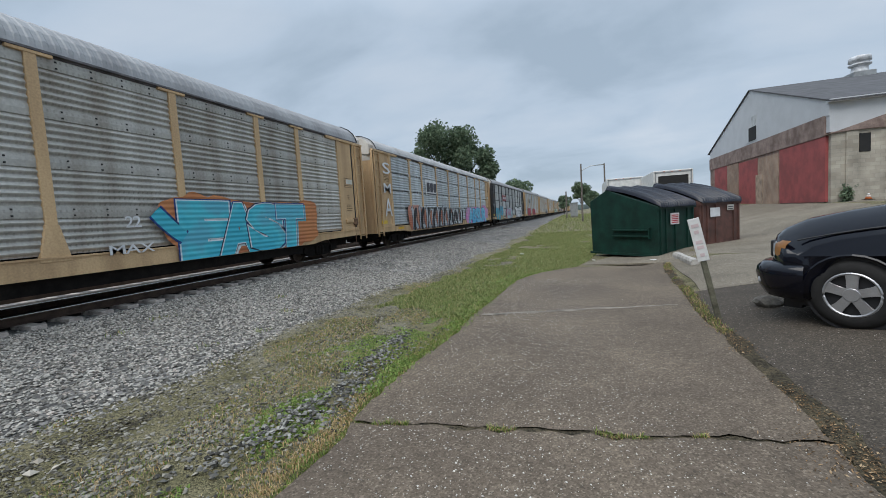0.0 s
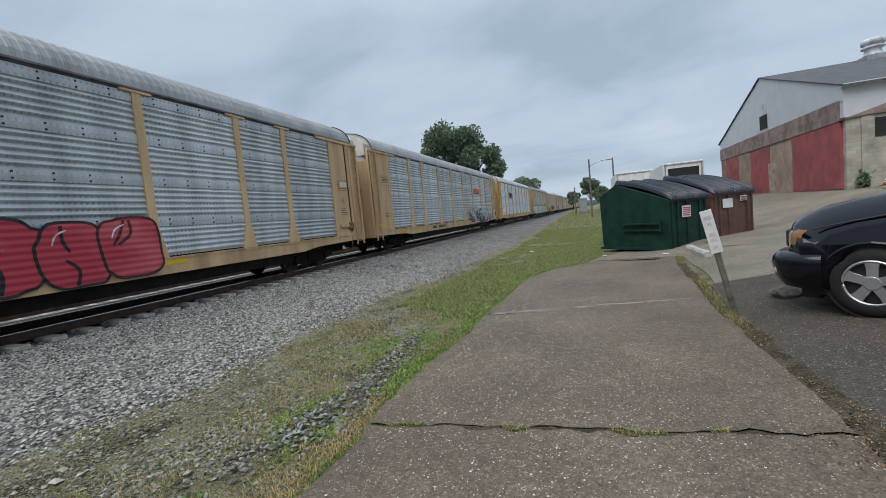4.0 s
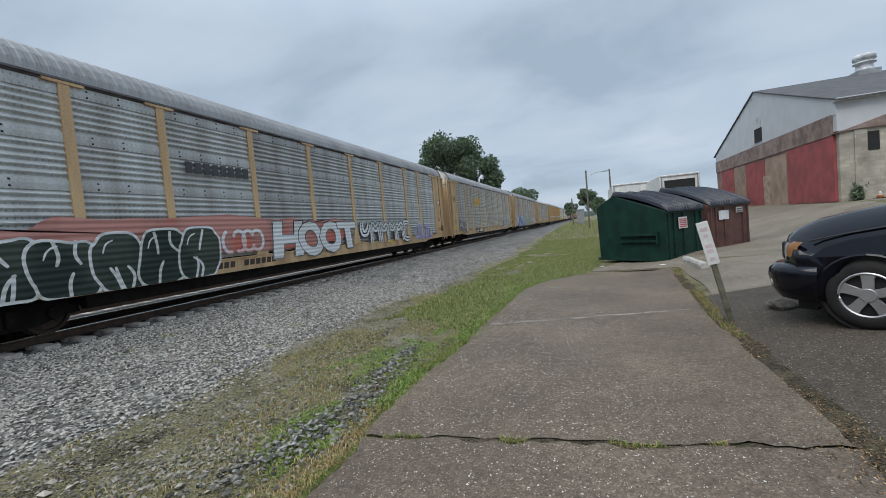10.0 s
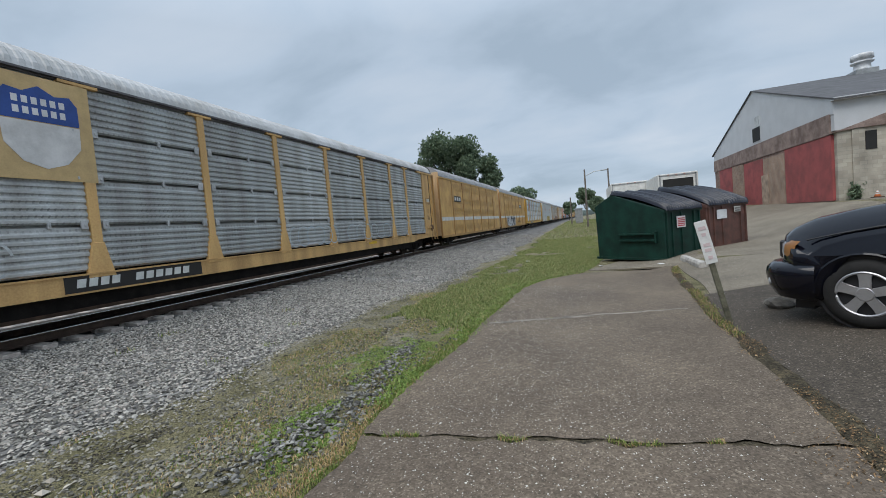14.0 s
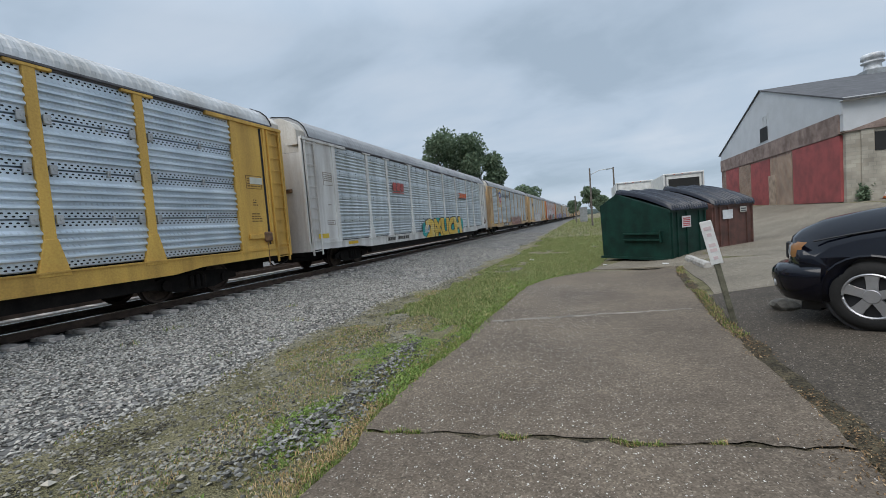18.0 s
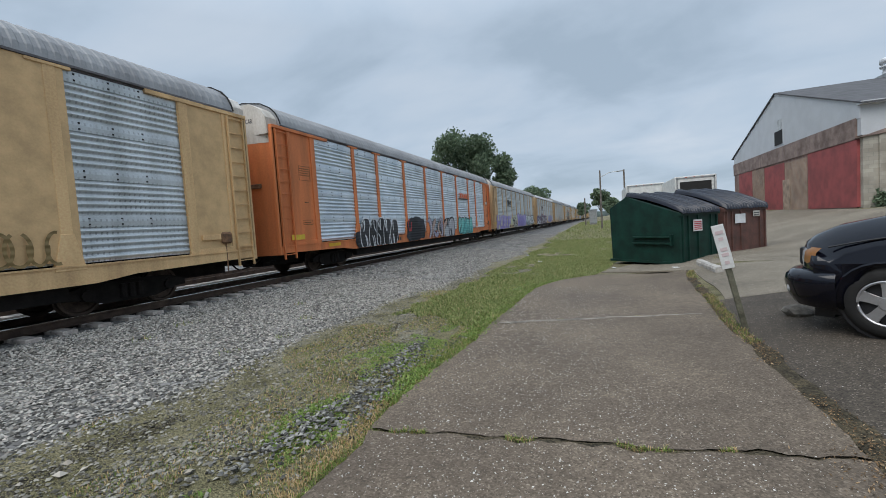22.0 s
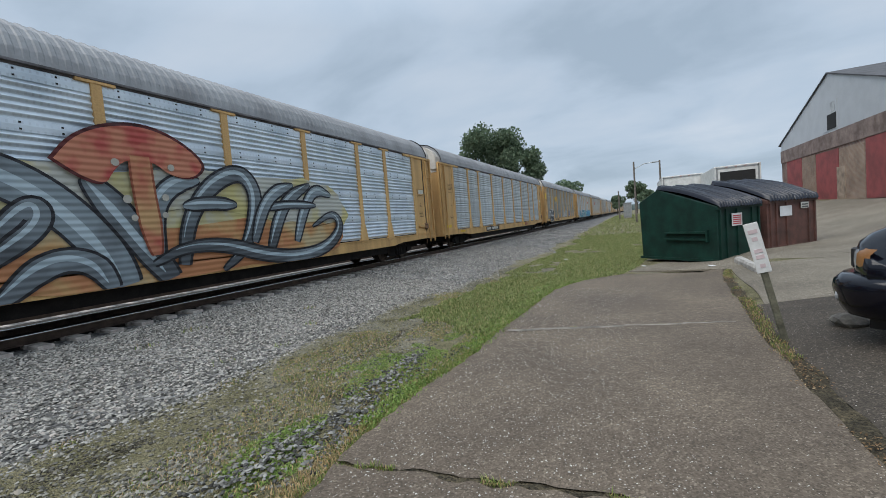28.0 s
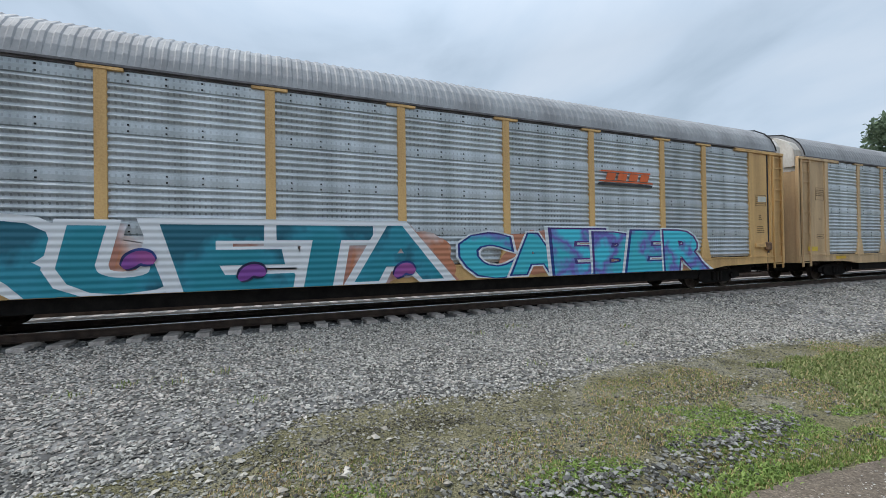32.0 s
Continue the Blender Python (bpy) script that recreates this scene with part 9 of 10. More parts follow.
# across the track: houses and low hills
def simple_house(x, y, w, d, h, rise, wall, label):
    root = thing("far_house", Matrix.Translation((x, y, 0.0)), label, "house", "houses across the track")
    bm = bmesh.new()
    box(bm, -d, 0, 0, w, 0, h)
    part("wall", bm, wall, root)
    bm = bmesh.new()
    prism(bm, [(-0.4, h - 0.1), (w + 0.4, h - 0.1), (w / 2, h + rise)], "x", -d - 0.4, 0.4)
    part("roof", bm, M_TAR, root)
    for k in range(int(w / 2.6)):
        for z in (1.2, 4.0):
            if z + 1.4 < h:
                bm = bmesh.new()
                box(bm, 0, 0.05, 0.8 + k * 2.6, 1.8 + k * 2.6, z, z + 1.4)
                part("window", bm, M_GLASSD, root)
    bm = bmesh.new()
    box(bm, 0, 0.06, w - 1.3, w - 0.4, 0.1, 2.2)
    part("door", bm, M_WHITE, root)


simple_house(-60, 1.0, 6.4, 8, 5.2, 2.2, mat("pale_pink_boards", (0.58, 0.42, 0.44), 0.7, 0, 0.06), "pale pink boarded house across the track")
simple_house(-50, -22.0, 12.0, 9, 6.6, 1.2, mat("buff_plaster", (0.42, 0.36, 0.26), 0.8, 0, 0.1), "buff plastered building across the track")
simple_house(-70, 40.0, 9.0, 8, 4.5, 2.4, mat("cream_boards", (0.5, 0.48, 0.42), 0.7, 0, 0.06), "cream boarded house across the track")


def hills(name, cx, cy, r, a0, a1, hmax, seed, c):
    n = 90
    verts, faces = [], []
    for i in range(n + 1):
        a = radians(a0 + (a1 - a0) * i / n)
        h = hmax * (0.55 + 0.45 * noise.noise(Vector((i * 0.09, seed, 0)))) + hmax * 0.08 * noise.noise(Vector((i * 0.7, seed, 3)))
        dx, dy = -math.sin(a), math.cos(a)
        verts += [(cx + dx * r, cy + dy * r, -3), (cx + dx * r, cy + dy * r, max(1.0, h * 0.75)), (cx + dx * (r + 60), cy + dy * (r + 60), max(1.5, h)), (cx + dx * (r + 140), cy + dy * (r + 140), -3)]
    for i in range(n):
        for k in range(3):
            faces.append((4 * i + k, 4 * i + 4 + k, 4 * i + 5 + k, 4 * i + 1 + k))
    ob = raw(name, verts, faces, mat("hazy_wooded_hill", c, 0.95, 0, 0.25, 0.05, 0.6, 0.6, 1.0), True)
    return tagged(ob, "low wooded hills in the distance", "hills", kind="structure")


hills("backdrop_hills_back", 0, 0, 420, 95, 265, 24, 1.0, (0.075, 0.10, 0.095))
hills("backdrop_hills_ahead", 0, 0, 600, -60, 95, 14, 5.0, (0.075, 0.10, 0.095))
hills("backdrop_hill_near", -150, -60, 60, 40, 140, 26, 8.0, (0.06, 0.09, 0.055))

# ---- trees, grass and loose stones ----
M_LEAF = islands("green_leaves", [(0.0, (0.09, 0.125, 0.08)), (0.5, (0.14, 0.195, 0.12)), (1.0, (0.21, 0.265, 0.17))], 0.7, 0.35)
M_BARK = mat("grey_brown_bark", (0.09, 0.07, 0.055), 0.95, 0, 0.25, 4, 25, 0.5)


def tree(x, y, z, h, w, seed, n, leaf, label, base=0.42, lobes_at=None):
    """Trunk with limbs; crown of small leaf clumps in several uneven lobes."""
    rng = random.Random(seed)
    root = thing("tree", Matrix.Translation((x, y, z)), label, "tree")
    bm = bmesh.new()
    tube(bm, [(0, 0, -0.2), (0.05 * w * 0.2, 0, h * 0.25), (0, 0.1, h * 0.55)], [w * 0.035, w * 0.026, w * 0.012], 8)
    lobes = []
    k = 9
    for i in range(k):
        a = 2 * math.pi * i / k + rng.uniform(-0.3, 0.3)
        rr = w * rng.uniform(0.16, 0.33)
        c = Vector((math.cos(a) * rr, math.sin(a) * rr, h * rng.uniform(base + 0.1, 0.8)))
        lobes.append((c, w * rng.uniform(0.14, 0.23)))
        tube(bm, [(0, 0, h * rng.uniform(0.22, 0.4)), tuple(c * 0.6 + Vector((0, 0, h * 0.12))), tuple(c)], [w * 0.014, w * 0.009, w * 0.004], 5)
    for i in range(4):
        lobes.append((Vector((rng.uniform(-0.2, 0.2) * w, rng.uniform(-0.2, 0.2) * w, h * rng.uniform(0.72, 0.88))), w * rng.uniform(0.12, 0.18)))
    if lobes_at:
        lobes = []
        for u, up, r in lobes_at:
            for q in range(3):
                a = rng.uniform(-1.2, 1.2)
                lobes.append((Vector((u * 0.96 - a * 0.3 * r + rng.uniform(-0.4, 0.4) * r, u * 0.29 + a * r, up + rng.uniform(-0.35, 0.35) * r)), r * rng.uniform(0.7, 1.05)))
            tube(bm, [(0, 0, h * 0.3), (u * 0.45, u * 0.14, up * 0.7), (u * 0.96, u * 0.29, up)], [w * 0.014, w * 0.009, w * 0.004], 5)
    part("trunk", bm, M_BARK, root)
    nr = np.random.RandomState(seed)
    verts, faces = [], []
    for i in range(n):
        c, r = lobes[nr.randint(len(lobes))]
        d = nr.normal(size=3)
        d /= np.linalg.norm(d)
        q = r * (1 - abs(nr.normal()) * (0.34 if lobes_at else 0.22)) * (1 + 0.25 * noise.noise(Vector(d * 2.2) + c))
        p = np.array(c) + d * q * np.array([1, 1, 0.9 * h / w if h < w else 0.95])
        if p[2] > h:
            p[2] = h - nr.rand() * 0.3
        u = nr.normal(size=3)
        u /= np.linalg.norm(u)
        t = np.cross(u, nr.normal(size=3))
        t /= np.linalg.norm(t)
        s = leaf * nr.uniform(0.6, 1.3)
        b = len(verts)
        verts += [tuple(p - u * s), tuple(p + t * s * 0.55), tuple(p + u * s), tuple(p - t * s * 0.55)]
        faces.append((b, b + 1, b + 2, b + 3))
    me = bpy.data.meshes.new("crown")
    me.from_pydata(verts, [], faces)
    me.materials.append(M_LEAF)
    ob = new("crown", me)
    ob.parent = root
    tagged(ob, kind="stuff")
    return root


tree(-21.6, 72.0, 0.0, 19.4, 15.5, 3, 21000, 0.27, "large leafy deciduous tree across the track", 0.38,
     ((-4.6, 14.6, 2.7), (-2.6, 16.4, 2.5), (-5.6, 11.8, 2.2), (-1.0, 13.2, 2.8), (1.4, 15.4, 2.5), (3.0, 14.2, 2.2), (2.2, 11.4, 2.7), (5.2, 12.2, 2.0), (6.4, 9.4, 1.9), (4.6, 8.0, 2.0), (-3.4, 9.4, 2.9), (0.6, 8.6, 2.8)))
tree(-18.6, 129.0, 0.0, 12.6, 10.5, 4, 4000, 0.4, "leafy tree beyond the train")
tree(-5.6, 150.0, 0.4, 6.8, 5.5, 5, 1500, 0.4, "small round tree far along the track", 0.2)
tree(0.2, 135.0, 0.4, 10.2, 6.5, 6, 2200, 0.4, "tall leafy tree far along the track", 0.2)
tree(2.6, 110.0, 0.4, 5.6, 6.5, 7, 1800, 0.4, "low bushy tree behind the yard", 0.1)
tree(9.5, 95.0, 0.6, 6.0, 7.5, 8, 1800, 0.4, "low bushy tree behind the yard", 0.1)
tree(*askew(-5.2, -68.0), 1.0, 11.0, 9.5, 9, 4500, 0.28, "leafy tree beside the station", 0.15)
tree(*askew(-2.0, -72.0), 1.0, 9.0, 7.5, 10, 2200, 0.28, "leafy tree beside the station", 0.15)
tree(*askew(-16.8, -74.0), 0.5, 8.6, 6.0, 12, 2500, 0.3, "leafy tree beyond the train", 0.3)
tree(-46.0, -12.0, 0.0, 7.5, 6.0, 13, 1800, 0.35, "leafy tree across the track", 0.2)
tree(-52.0, 24.0, 0.0, 8.5, 7.0, 14, 1800, 0.35, "leafy tree across the track", 0.2)

# shrub at the warehouse wall
sh = thing("shrub", Matrix.Translation((13.0, 27.0, 1.2)), "small wild shrub against the block wall", "shrub")
nr = np.random.RandomState(2)
verts, faces = [], []
for i in range(420):
    p = nr.normal(size=3) * np.array([0.12, 0.10, 0.24]) + np.array([0, 0, 0.4])
    u, t = nr.normal(size=3), nr.normal(size=3)
    u, t = u / np.linalg.norm(u) * 0.09, t / np.linalg.norm(t) * 0.05
    b = len(verts)
    verts += [tuple(p - u), tuple(p + t), tuple(p + u), tuple(p - t)]
    faces.append((b, b + 1, b + 2, b + 3))
me = bpy.data.meshes.new("foliage")
me.from_pydata(verts, [], faces)
me.materials.append(M_LEAF)
ob = new("foliage", me)
ob.parent = sh
tagged(ob, kind="stuff")


def scatter_stones(name, pts, sizes, material, label):
    """Crushed stones: squashed octahedra of uneven shape, each turned its own way."""
    n = len(pts)
    nr = np.random.RandomState(n)
    base = np.array([(1, 0, 0), (-1, 0, 0), (0, 1, 0), (0, -1, 0), (0, 0, 1), (0, 0, -1)], float)
    tri = np.array([(0, 2, 4), (2, 1, 4), (1, 3, 4), (3, 0, 4), (2, 0, 5), (1, 2, 5), (3, 1, 5), (0, 3, 5)])
    v = np.repeat(base[None], n, 0) * nr.uniform(0.6, 1.25, (n, 6, 1)) + nr.uniform(-0.22, 0.22, (n, 6, 3))
    ang = nr.uniform(0, 2 * np.pi, (n, 1))
    tilt = nr.uniform(-0.6, 0.6, (n, 1))
    x, y, z = v[..., 0], v[..., 1] * 0.8, v[..., 2] * 0.5
    y, z = y * np.cos(tilt) - z * np.sin(tilt), y * np.sin(tilt) + z * np.cos(tilt)
    x, y = x * np.cos(ang) - y * np.sin(ang), x * np.sin(ang) + y * np.cos(ang)
    v = np.stack([x, y, z], -1) * np.asarray(sizes)[:, None, None] + np.asarray(pts)[:, None, :]
    f = (tri[None] + (np.arange(n) * 6)[:, None, None]).reshape(-1, 3)
    me = bpy.data.meshes.new(name)
    me.vertices.add(n * 6)
    me.vertices.foreach_set("co", v.reshape(-1))
    me.loops.add(len(f) * 3)
    me.loops.foreach_set("vertex_index", f.reshape(-1).astype(np.int32))
    me.polygons.add(len(f))
    me.polygons.foreach_set("loop_start", np.arange(len(f), dtype=np.int32) * 3)
    me.update(calc_edges=True)
    me.validate()
    me.polygons.foreach_set("use_smooth", np.zeros(len(me.polygons), bool))
    me.materials.append(material)
    return tagged(new(name, me), label, "gravel", kind="stuff")


def blades(name, pts, heights, material, label, bend=0.5, width=0.006):
    n = len(pts)
    nr = np.random.RandomState(n + 7)
    a = nr.uniform(0, 2 * np.pi, n)
    h = np.asarray(heights)
    p = np.asarray(pts)
    w = width * (0.7 + h * 8)
    d = np.stack([np.cos(a), np.sin(a), np.zeros(n)], 1)
    s = np.stack([-np.sin(a), np.cos(a), np.zeros(n)], 1)
    lean = nr.uniform(0.1, 1.0, n) * bend
    mid = p + d * (lean * h * 0.35)[:, None] + np.array([0, 0, 1]) * (h * 0.6)[:, None]
    tip = p + d * (lean * h)[:, None] + np.array([0, 0, 1]) * (h * (1 - 0.35 * lean))[:, None]
    v = np.stack([p - s * w[:, None], p + s * w[:, None], mid + s * w[:, None] * 0.7, mid - s * w[:, None] * 0.7, tip], 1)
    k = (np.arange(n) * 5)[:, None]
    f = np.concatenate([k + np.array([0, 1, 2]), k + np.array([0, 2, 3]), k + np.array([3, 2, 4])], 1).reshape(-1, 3)
    me = bpy.data.meshes.new(name)
    me.vertices.add(n * 5)
    me.vertices.foreach_set("co", v.reshape(-1))
    me.loops.add(len(f) * 3)
    me.loops.foreach_set("vertex_index", f.reshape(-1).astype(np.int32))
    me.polygons.add(len(f))
    me.polygons.foreach_set("loop_start", np.arange(len(f), dtype=np.int32) * 3)
    me.update(calc_edges=True)
    me.materials.append(material)
    return tagged(new(name, me), label, "grass", kind="stuff")


M_STONE = islands("grey_stones", [(0.0, (0.052, 0.049, 0.044)), (0.3, (0.185, 0.178, 0.16)), (0.7, (0.32, 0.307, 0.277)), (1.0, (0.45, 0.43, 0.386))])
M_PEBBLE = islands("mixed_pebbles", [(0.0, (0.055, 0.052, 0.042)), (0.5, (0.175, 0.164, 0.136)), (1.0, (0.33, 0.313, 0.264))])
M_COAL = islands("dark_stones", [(0.0, (0.03, 0.029, 0.026)), (0.5, (0.12, 0.117, 0.107)), (1.0, (0.30, 0.295, 0.27))])
M_BLADE = islands("green_grass_blades", [(0.0, (0.09, 0.13, 0.03)), (0.5, (0.17, 0.235, 0.055)), (1.0, (0.29, 0.335, 0.11))], 0.7, 0.3)
M_DRY = islands("dry_grass_blades", [(0.0, (0.27, 0.18, 0.08)), (0.5, (0.46, 0.32, 0.16)), (1.0, (0.58, 0.45, 0.26))], 0.8, 0.2)

nr = np.random.RandomState(21)


def patch(x, y, s, f):
    return noise.noise(Vector((x * f, y * f * 0.6, s)))


# ballast stones: dense near the camera, thinner far off
pts, sz, brown, bsz = [], [], [], []
for y0, y1, n in ((-7, 13, 82000), (13, 28, 15000), (-20, -7, 17000), (28, 50, 6000)):
    for x, y, r in zip(nr.uniform(-9.75, -3.7, n), nr.uniform(y0, y1, n), nr.uniform(0.015, 0.036, n)):
        if y < -19.8 + (x + 8) * 0.55:
            continue
        edge = lerp(y, [-5, -2.5, 1.5], [2.0, 1.6, 0])
        x = -9.75 + (x + 9.75) * (5.55 + edge) / 5.55
        fade = lerp(x - edge, [-5.3, -4.1], [1.0, 0.4])
        if nr.rand() > fade:
            continue
        weathered = nr.rand() < lerp(y + 2 * patch(x, y, 41, 0.4), [-4, 2], [0.75, 0.12])
        (brown if weathered else pts).append((x, y, ballast_z(x, y) + r * 0.25))
        (bsz if weathered else sz).append(r * (1.25 if y > 13 or y < -7 else 1.0))
scatter_stones("ballast_stones", pts, sz, M_STONE, "loose grey crushed ballast stones")
scatter_stones("brown_ballast_stones", brown, bsz, islands("brown_grey_stones", [(0.0, (0.075, 0.066, 0.058)), (0.3, (0.245, 0.217, 0.192)), (0.7, (0.385, 0.345, 0.308)), (1.0, (0.53, 0.485, 0.435))]), "weathered brown-grey ballast stones")
# pale chips worn bare in the asphalt
cp, cs = [], []
for x, y in zip(nr.uniform(-1.85, 1.55, 26000), nr.uniform(-9, 12, 26000)):
    if path_left(y) + 0.05 < x < path_right(y) - 0.05 and min(abs(y - crack(i, x)) for i in range(6)) > 0.06:
        cp.append((x, y, ground_z(x, y) + 0.035 + 0.006 * noise.noise(Vector((x, y * 0.7, 4)))))
        cs.append(0.003 + 0.008 * nr.rand() ** 2)
scatter_stones("asphalt_chips", cp, cs, islands("pale_stone_chips", [(0.0, (0.3, 0.28, 0.25)), (1.0, (0.62, 0.6, 0.56))]), "tiny pale stone chips in the worn asphalt")
# stones between the rails and beyond
pts, sz = [], []
for x, y, r in zip(nr.uniform(-13.2, -9.75, 9000), nr.uniform(-17, 40, 9000), nr.uniform(0.025, 0.045, 9000)):
    pts.append((x, y, 0.085 + r * 0.2)), sz.append(r)
scatter_stones("track_stones", pts, sz, M_STONE, "grey ballast stones between the rails")
# pebbles in the verge, thick in some patches
pts, sz = [], []
for x, y, r in zip(nr.uniform(-5.0, -2.1, 80000), nr.uniform(-14, 18, 80000), 0.005 + 0.024 * nr.uniform(0, 1, 80000) ** 2.2):
    if x < path_left(y) - 0.06 and nr.rand() < 0.36 + 0.9 * patch(x, y, 3, 0.8) + 0.4 * patch(x, y, 8, 2.2) + lerp(x, [-4.4, -3.2, -2.4], [0.45, 0.05, -0.15]):
        pts.append((x, y, ground_z(x, y) + r * 0.3)), sz.append(r)
for cx, cy, cr, n in ((-3.35, 2.25, 0.26, 620), (-3.3, 1.35, 0.3, 520), (-3.15, 2.95, 0.2, 260), (-3.6, 3.6, 0.24, 240), (-3.5, 0.4, 0.4, 500), (-3.2, -0.8, 0.4, 420), (-3.6, 5.6, 0.3, 220)):
    for x, y, r in zip(nr.normal(cx, cr, n), nr.normal(cy, cr * 1.4, n), nr.uniform(0.010, 0.030, n)):
        pts.append((x, y, ground_z(x, y) + r * 0.35)), sz.append(r)
scatter_stones("verge_pebbles", pts, sz, M_PEBBLE, "grey and brown pebbles in the verge")
# stones strewn from the ballast into the straw behind
pts, sz = [], []
for x, y, r in zip(nr.uniform(-4.6, -2.2, 15000), nr.uniform(-14, 0.5, 15000), nr.uniform(0.010, 0.032, 15000)):
    if nr.rand() < lerp(path_left(y) - x, [0.3, 0.7, 1.5], [0.02, 0.3, 1.0]) + 0.5 * patch(x, y, 37, 1.4):
        pts.append((x, y, max(ground_z(x, y), ballast_z(x, y)) + r * 0.35)), sz.append(r)
scatter_stones("strewn_stones", pts, sz, M_STONE, "grey stones strewn from the ballast into the straw")
# a few larger pale stones lying in the verge
pts, sz = [], []
for x, y, r in zip(nr.normal(-3.7, 0.45, 26), nr.normal(0.9, 0.8, 26), nr.uniform(0.03, 0.055, 26)):
    pts.append((x, y, ground_z(x, y) + r * 0.35)), sz.append(r)
scatter_stones("pale_stones", pts, sz, islands("pale_buff_stones", [(0.0, (0.3, 0.27, 0.22)), (1.0, (0.5, 0.46, 0.4))]), "larger pale stones lying in the verge")
# a band of bare dark cinders between the grass and the ballast
pts, sz = [], []
for y, q, r in zip(nr.uniform(-9, 13, 30000), nr.normal(0, 0.17, 30000), nr.uniform(0.004, 0.013, 30000)):
    x = lerp(y, [-9, -5, -1, 1, 2, 2.6, 3.6, 4.8, 8, 13], [-4.0, -3.9, -4.1, -3.9, -4.35, -4.1, -3.75, -3.8, -3.7, -3.6]) + q
    if y > 0.4 + nr.rand() and patch(x, y, 17, 0.9) + 0.5 * patch(x, y, 4, 3.0) > -0.05 + abs(q) * 1.2:
        pts.append((x, y, max(ground_z(x, y), ballast_z(x, y)) + r * 0.4)), sz.append(r)
for cx, cy, sx, sy, n in ((-3.75, -7.4, 0.34, 0.36, 620), (-3.65, -4.8, 0.28, 0.4, 560), (-4.5, -6.2, 0.3, 0.35, 160)):
    for x, y, r in zip(nr.normal(cx, sx, n), nr.normal(cy, sy, n), nr.uniform(0.012, 0.032, n)):
        pts.append((x, y, max(ground_z(x, y), ballast_z(x, y)) + r * 0.75)), sz.append(r)
scatter_stones("cinders", pts, sz, islands("dark_cinders", [(0.0, (0.02, 0.018, 0.014)), (0.6, (0.055, 0.048, 0.036)), (1.0, (0.12, 0.105, 0.08))]), "bare dark cinders beside and on the ballast")
# dark heap of stones by the path edge
pts, sz = [], []
for x, y, r in zip(nr.normal(0, 0.2, 3600), nr.uniform(1.9, 7.4, 3600), nr.uniform(0.010, 0.036, 3600)):
    xx = -2.53 + x + 0.08 * math.sin(y * 2.1) + 0.05 * math.sin(y * 5.3)
    if nr.rand() < lerp(y, [1.9, 2.8, 5.4, 7.2], [0.2, 0.85, 0.7, 0.0]) + 0.9 * patch(xx, y, 51, 2.2) - 0.15 and xx < path_left(y) - 0.12:
        pts.append((xx, y, ground_z(xx, y) + r * 0.4 + 0.03 * max(0.0, 1 - abs(x) / 0.25))), sz.append(r)
scatter_stones("dark_stones", pts, sz, M_COAL, "dark grey stones heaped along the path edge")


def flakes(name, pts, sizes, material, label):
    """Dead leaves and bark scraps: small bent flakes lying at all angles."""
    rr = np.random.RandomState(len(pts))
    verts, faces = [], []
    for (x, y, z), q in zip(pts, sizes):
        m = pose(x, y, z, rr.uniform(-38, 38), rr.uniform(-38, 38), rr.uniform(0, 360))
        k = len(verts)
        for u, v, w in ((-1, 0, 0), (-0.2, -0.4, 0.18), (1, 0, 0), (-0.2, 0.4, 0.18)):
            verts.append(tuple(m @ Vector((u * q, v * q, w * q))))
        faces += [(k, k + 1, k + 3), (k + 1, k + 2, k + 3)]
    return tagged(raw(name, verts, faces, material), label, "leaf litter", kind="stuff")


fp_, fs_ = [], []
for y in nr.uniform(2.0, 14.4, 3600):
    x = path_right(y) + 0.07 + nr.normal(0, 0.065)
    if patch(x, y, 23, 1.5) > lerp(y, [2, 3.6, 5, 8, 14], [-0.4, 0.05, -0.2, -0.3, 0.1]):
        fp_.append((x, y, ground_z(x, y) + 0.045)), fs_.append(nr.uniform(0.005, 0.017))
for x, y in zip(nr.normal(1.62, 0.16, 420), nr.normal(3.35, 0.2, 420)):
    fp_.append((x, y, ground_z(x, y) + 0.045)), fs_.append(nr.uniform(0.005, 0.017))
flakes("leaf_litter", fp_, fs_, islands("dead_leaf_browns", [(0.0, (0.06, 0.04, 0.022)), (0.5, (0.15, 0.095, 0.05)), (0.85, (0.27, 0.17, 0.09)), (1.0, (0.42, 0.31, 0.19))], 0.85, 0.1), "brown dead leaves and scraps along the path edge")

# grass
gp, gh, dp, dh = [], [], [], []


def add_blade(x, y, green, lo, hi, z=None):
    q = (x, y, (ground_z(x, y) if z is None else z) - 0.005)
    if green:
        gp.append(q), gh.append(nr.uniform(lo, hi))
    else:
        dp.append(q), dh.append(nr.uniform(lo, hi))


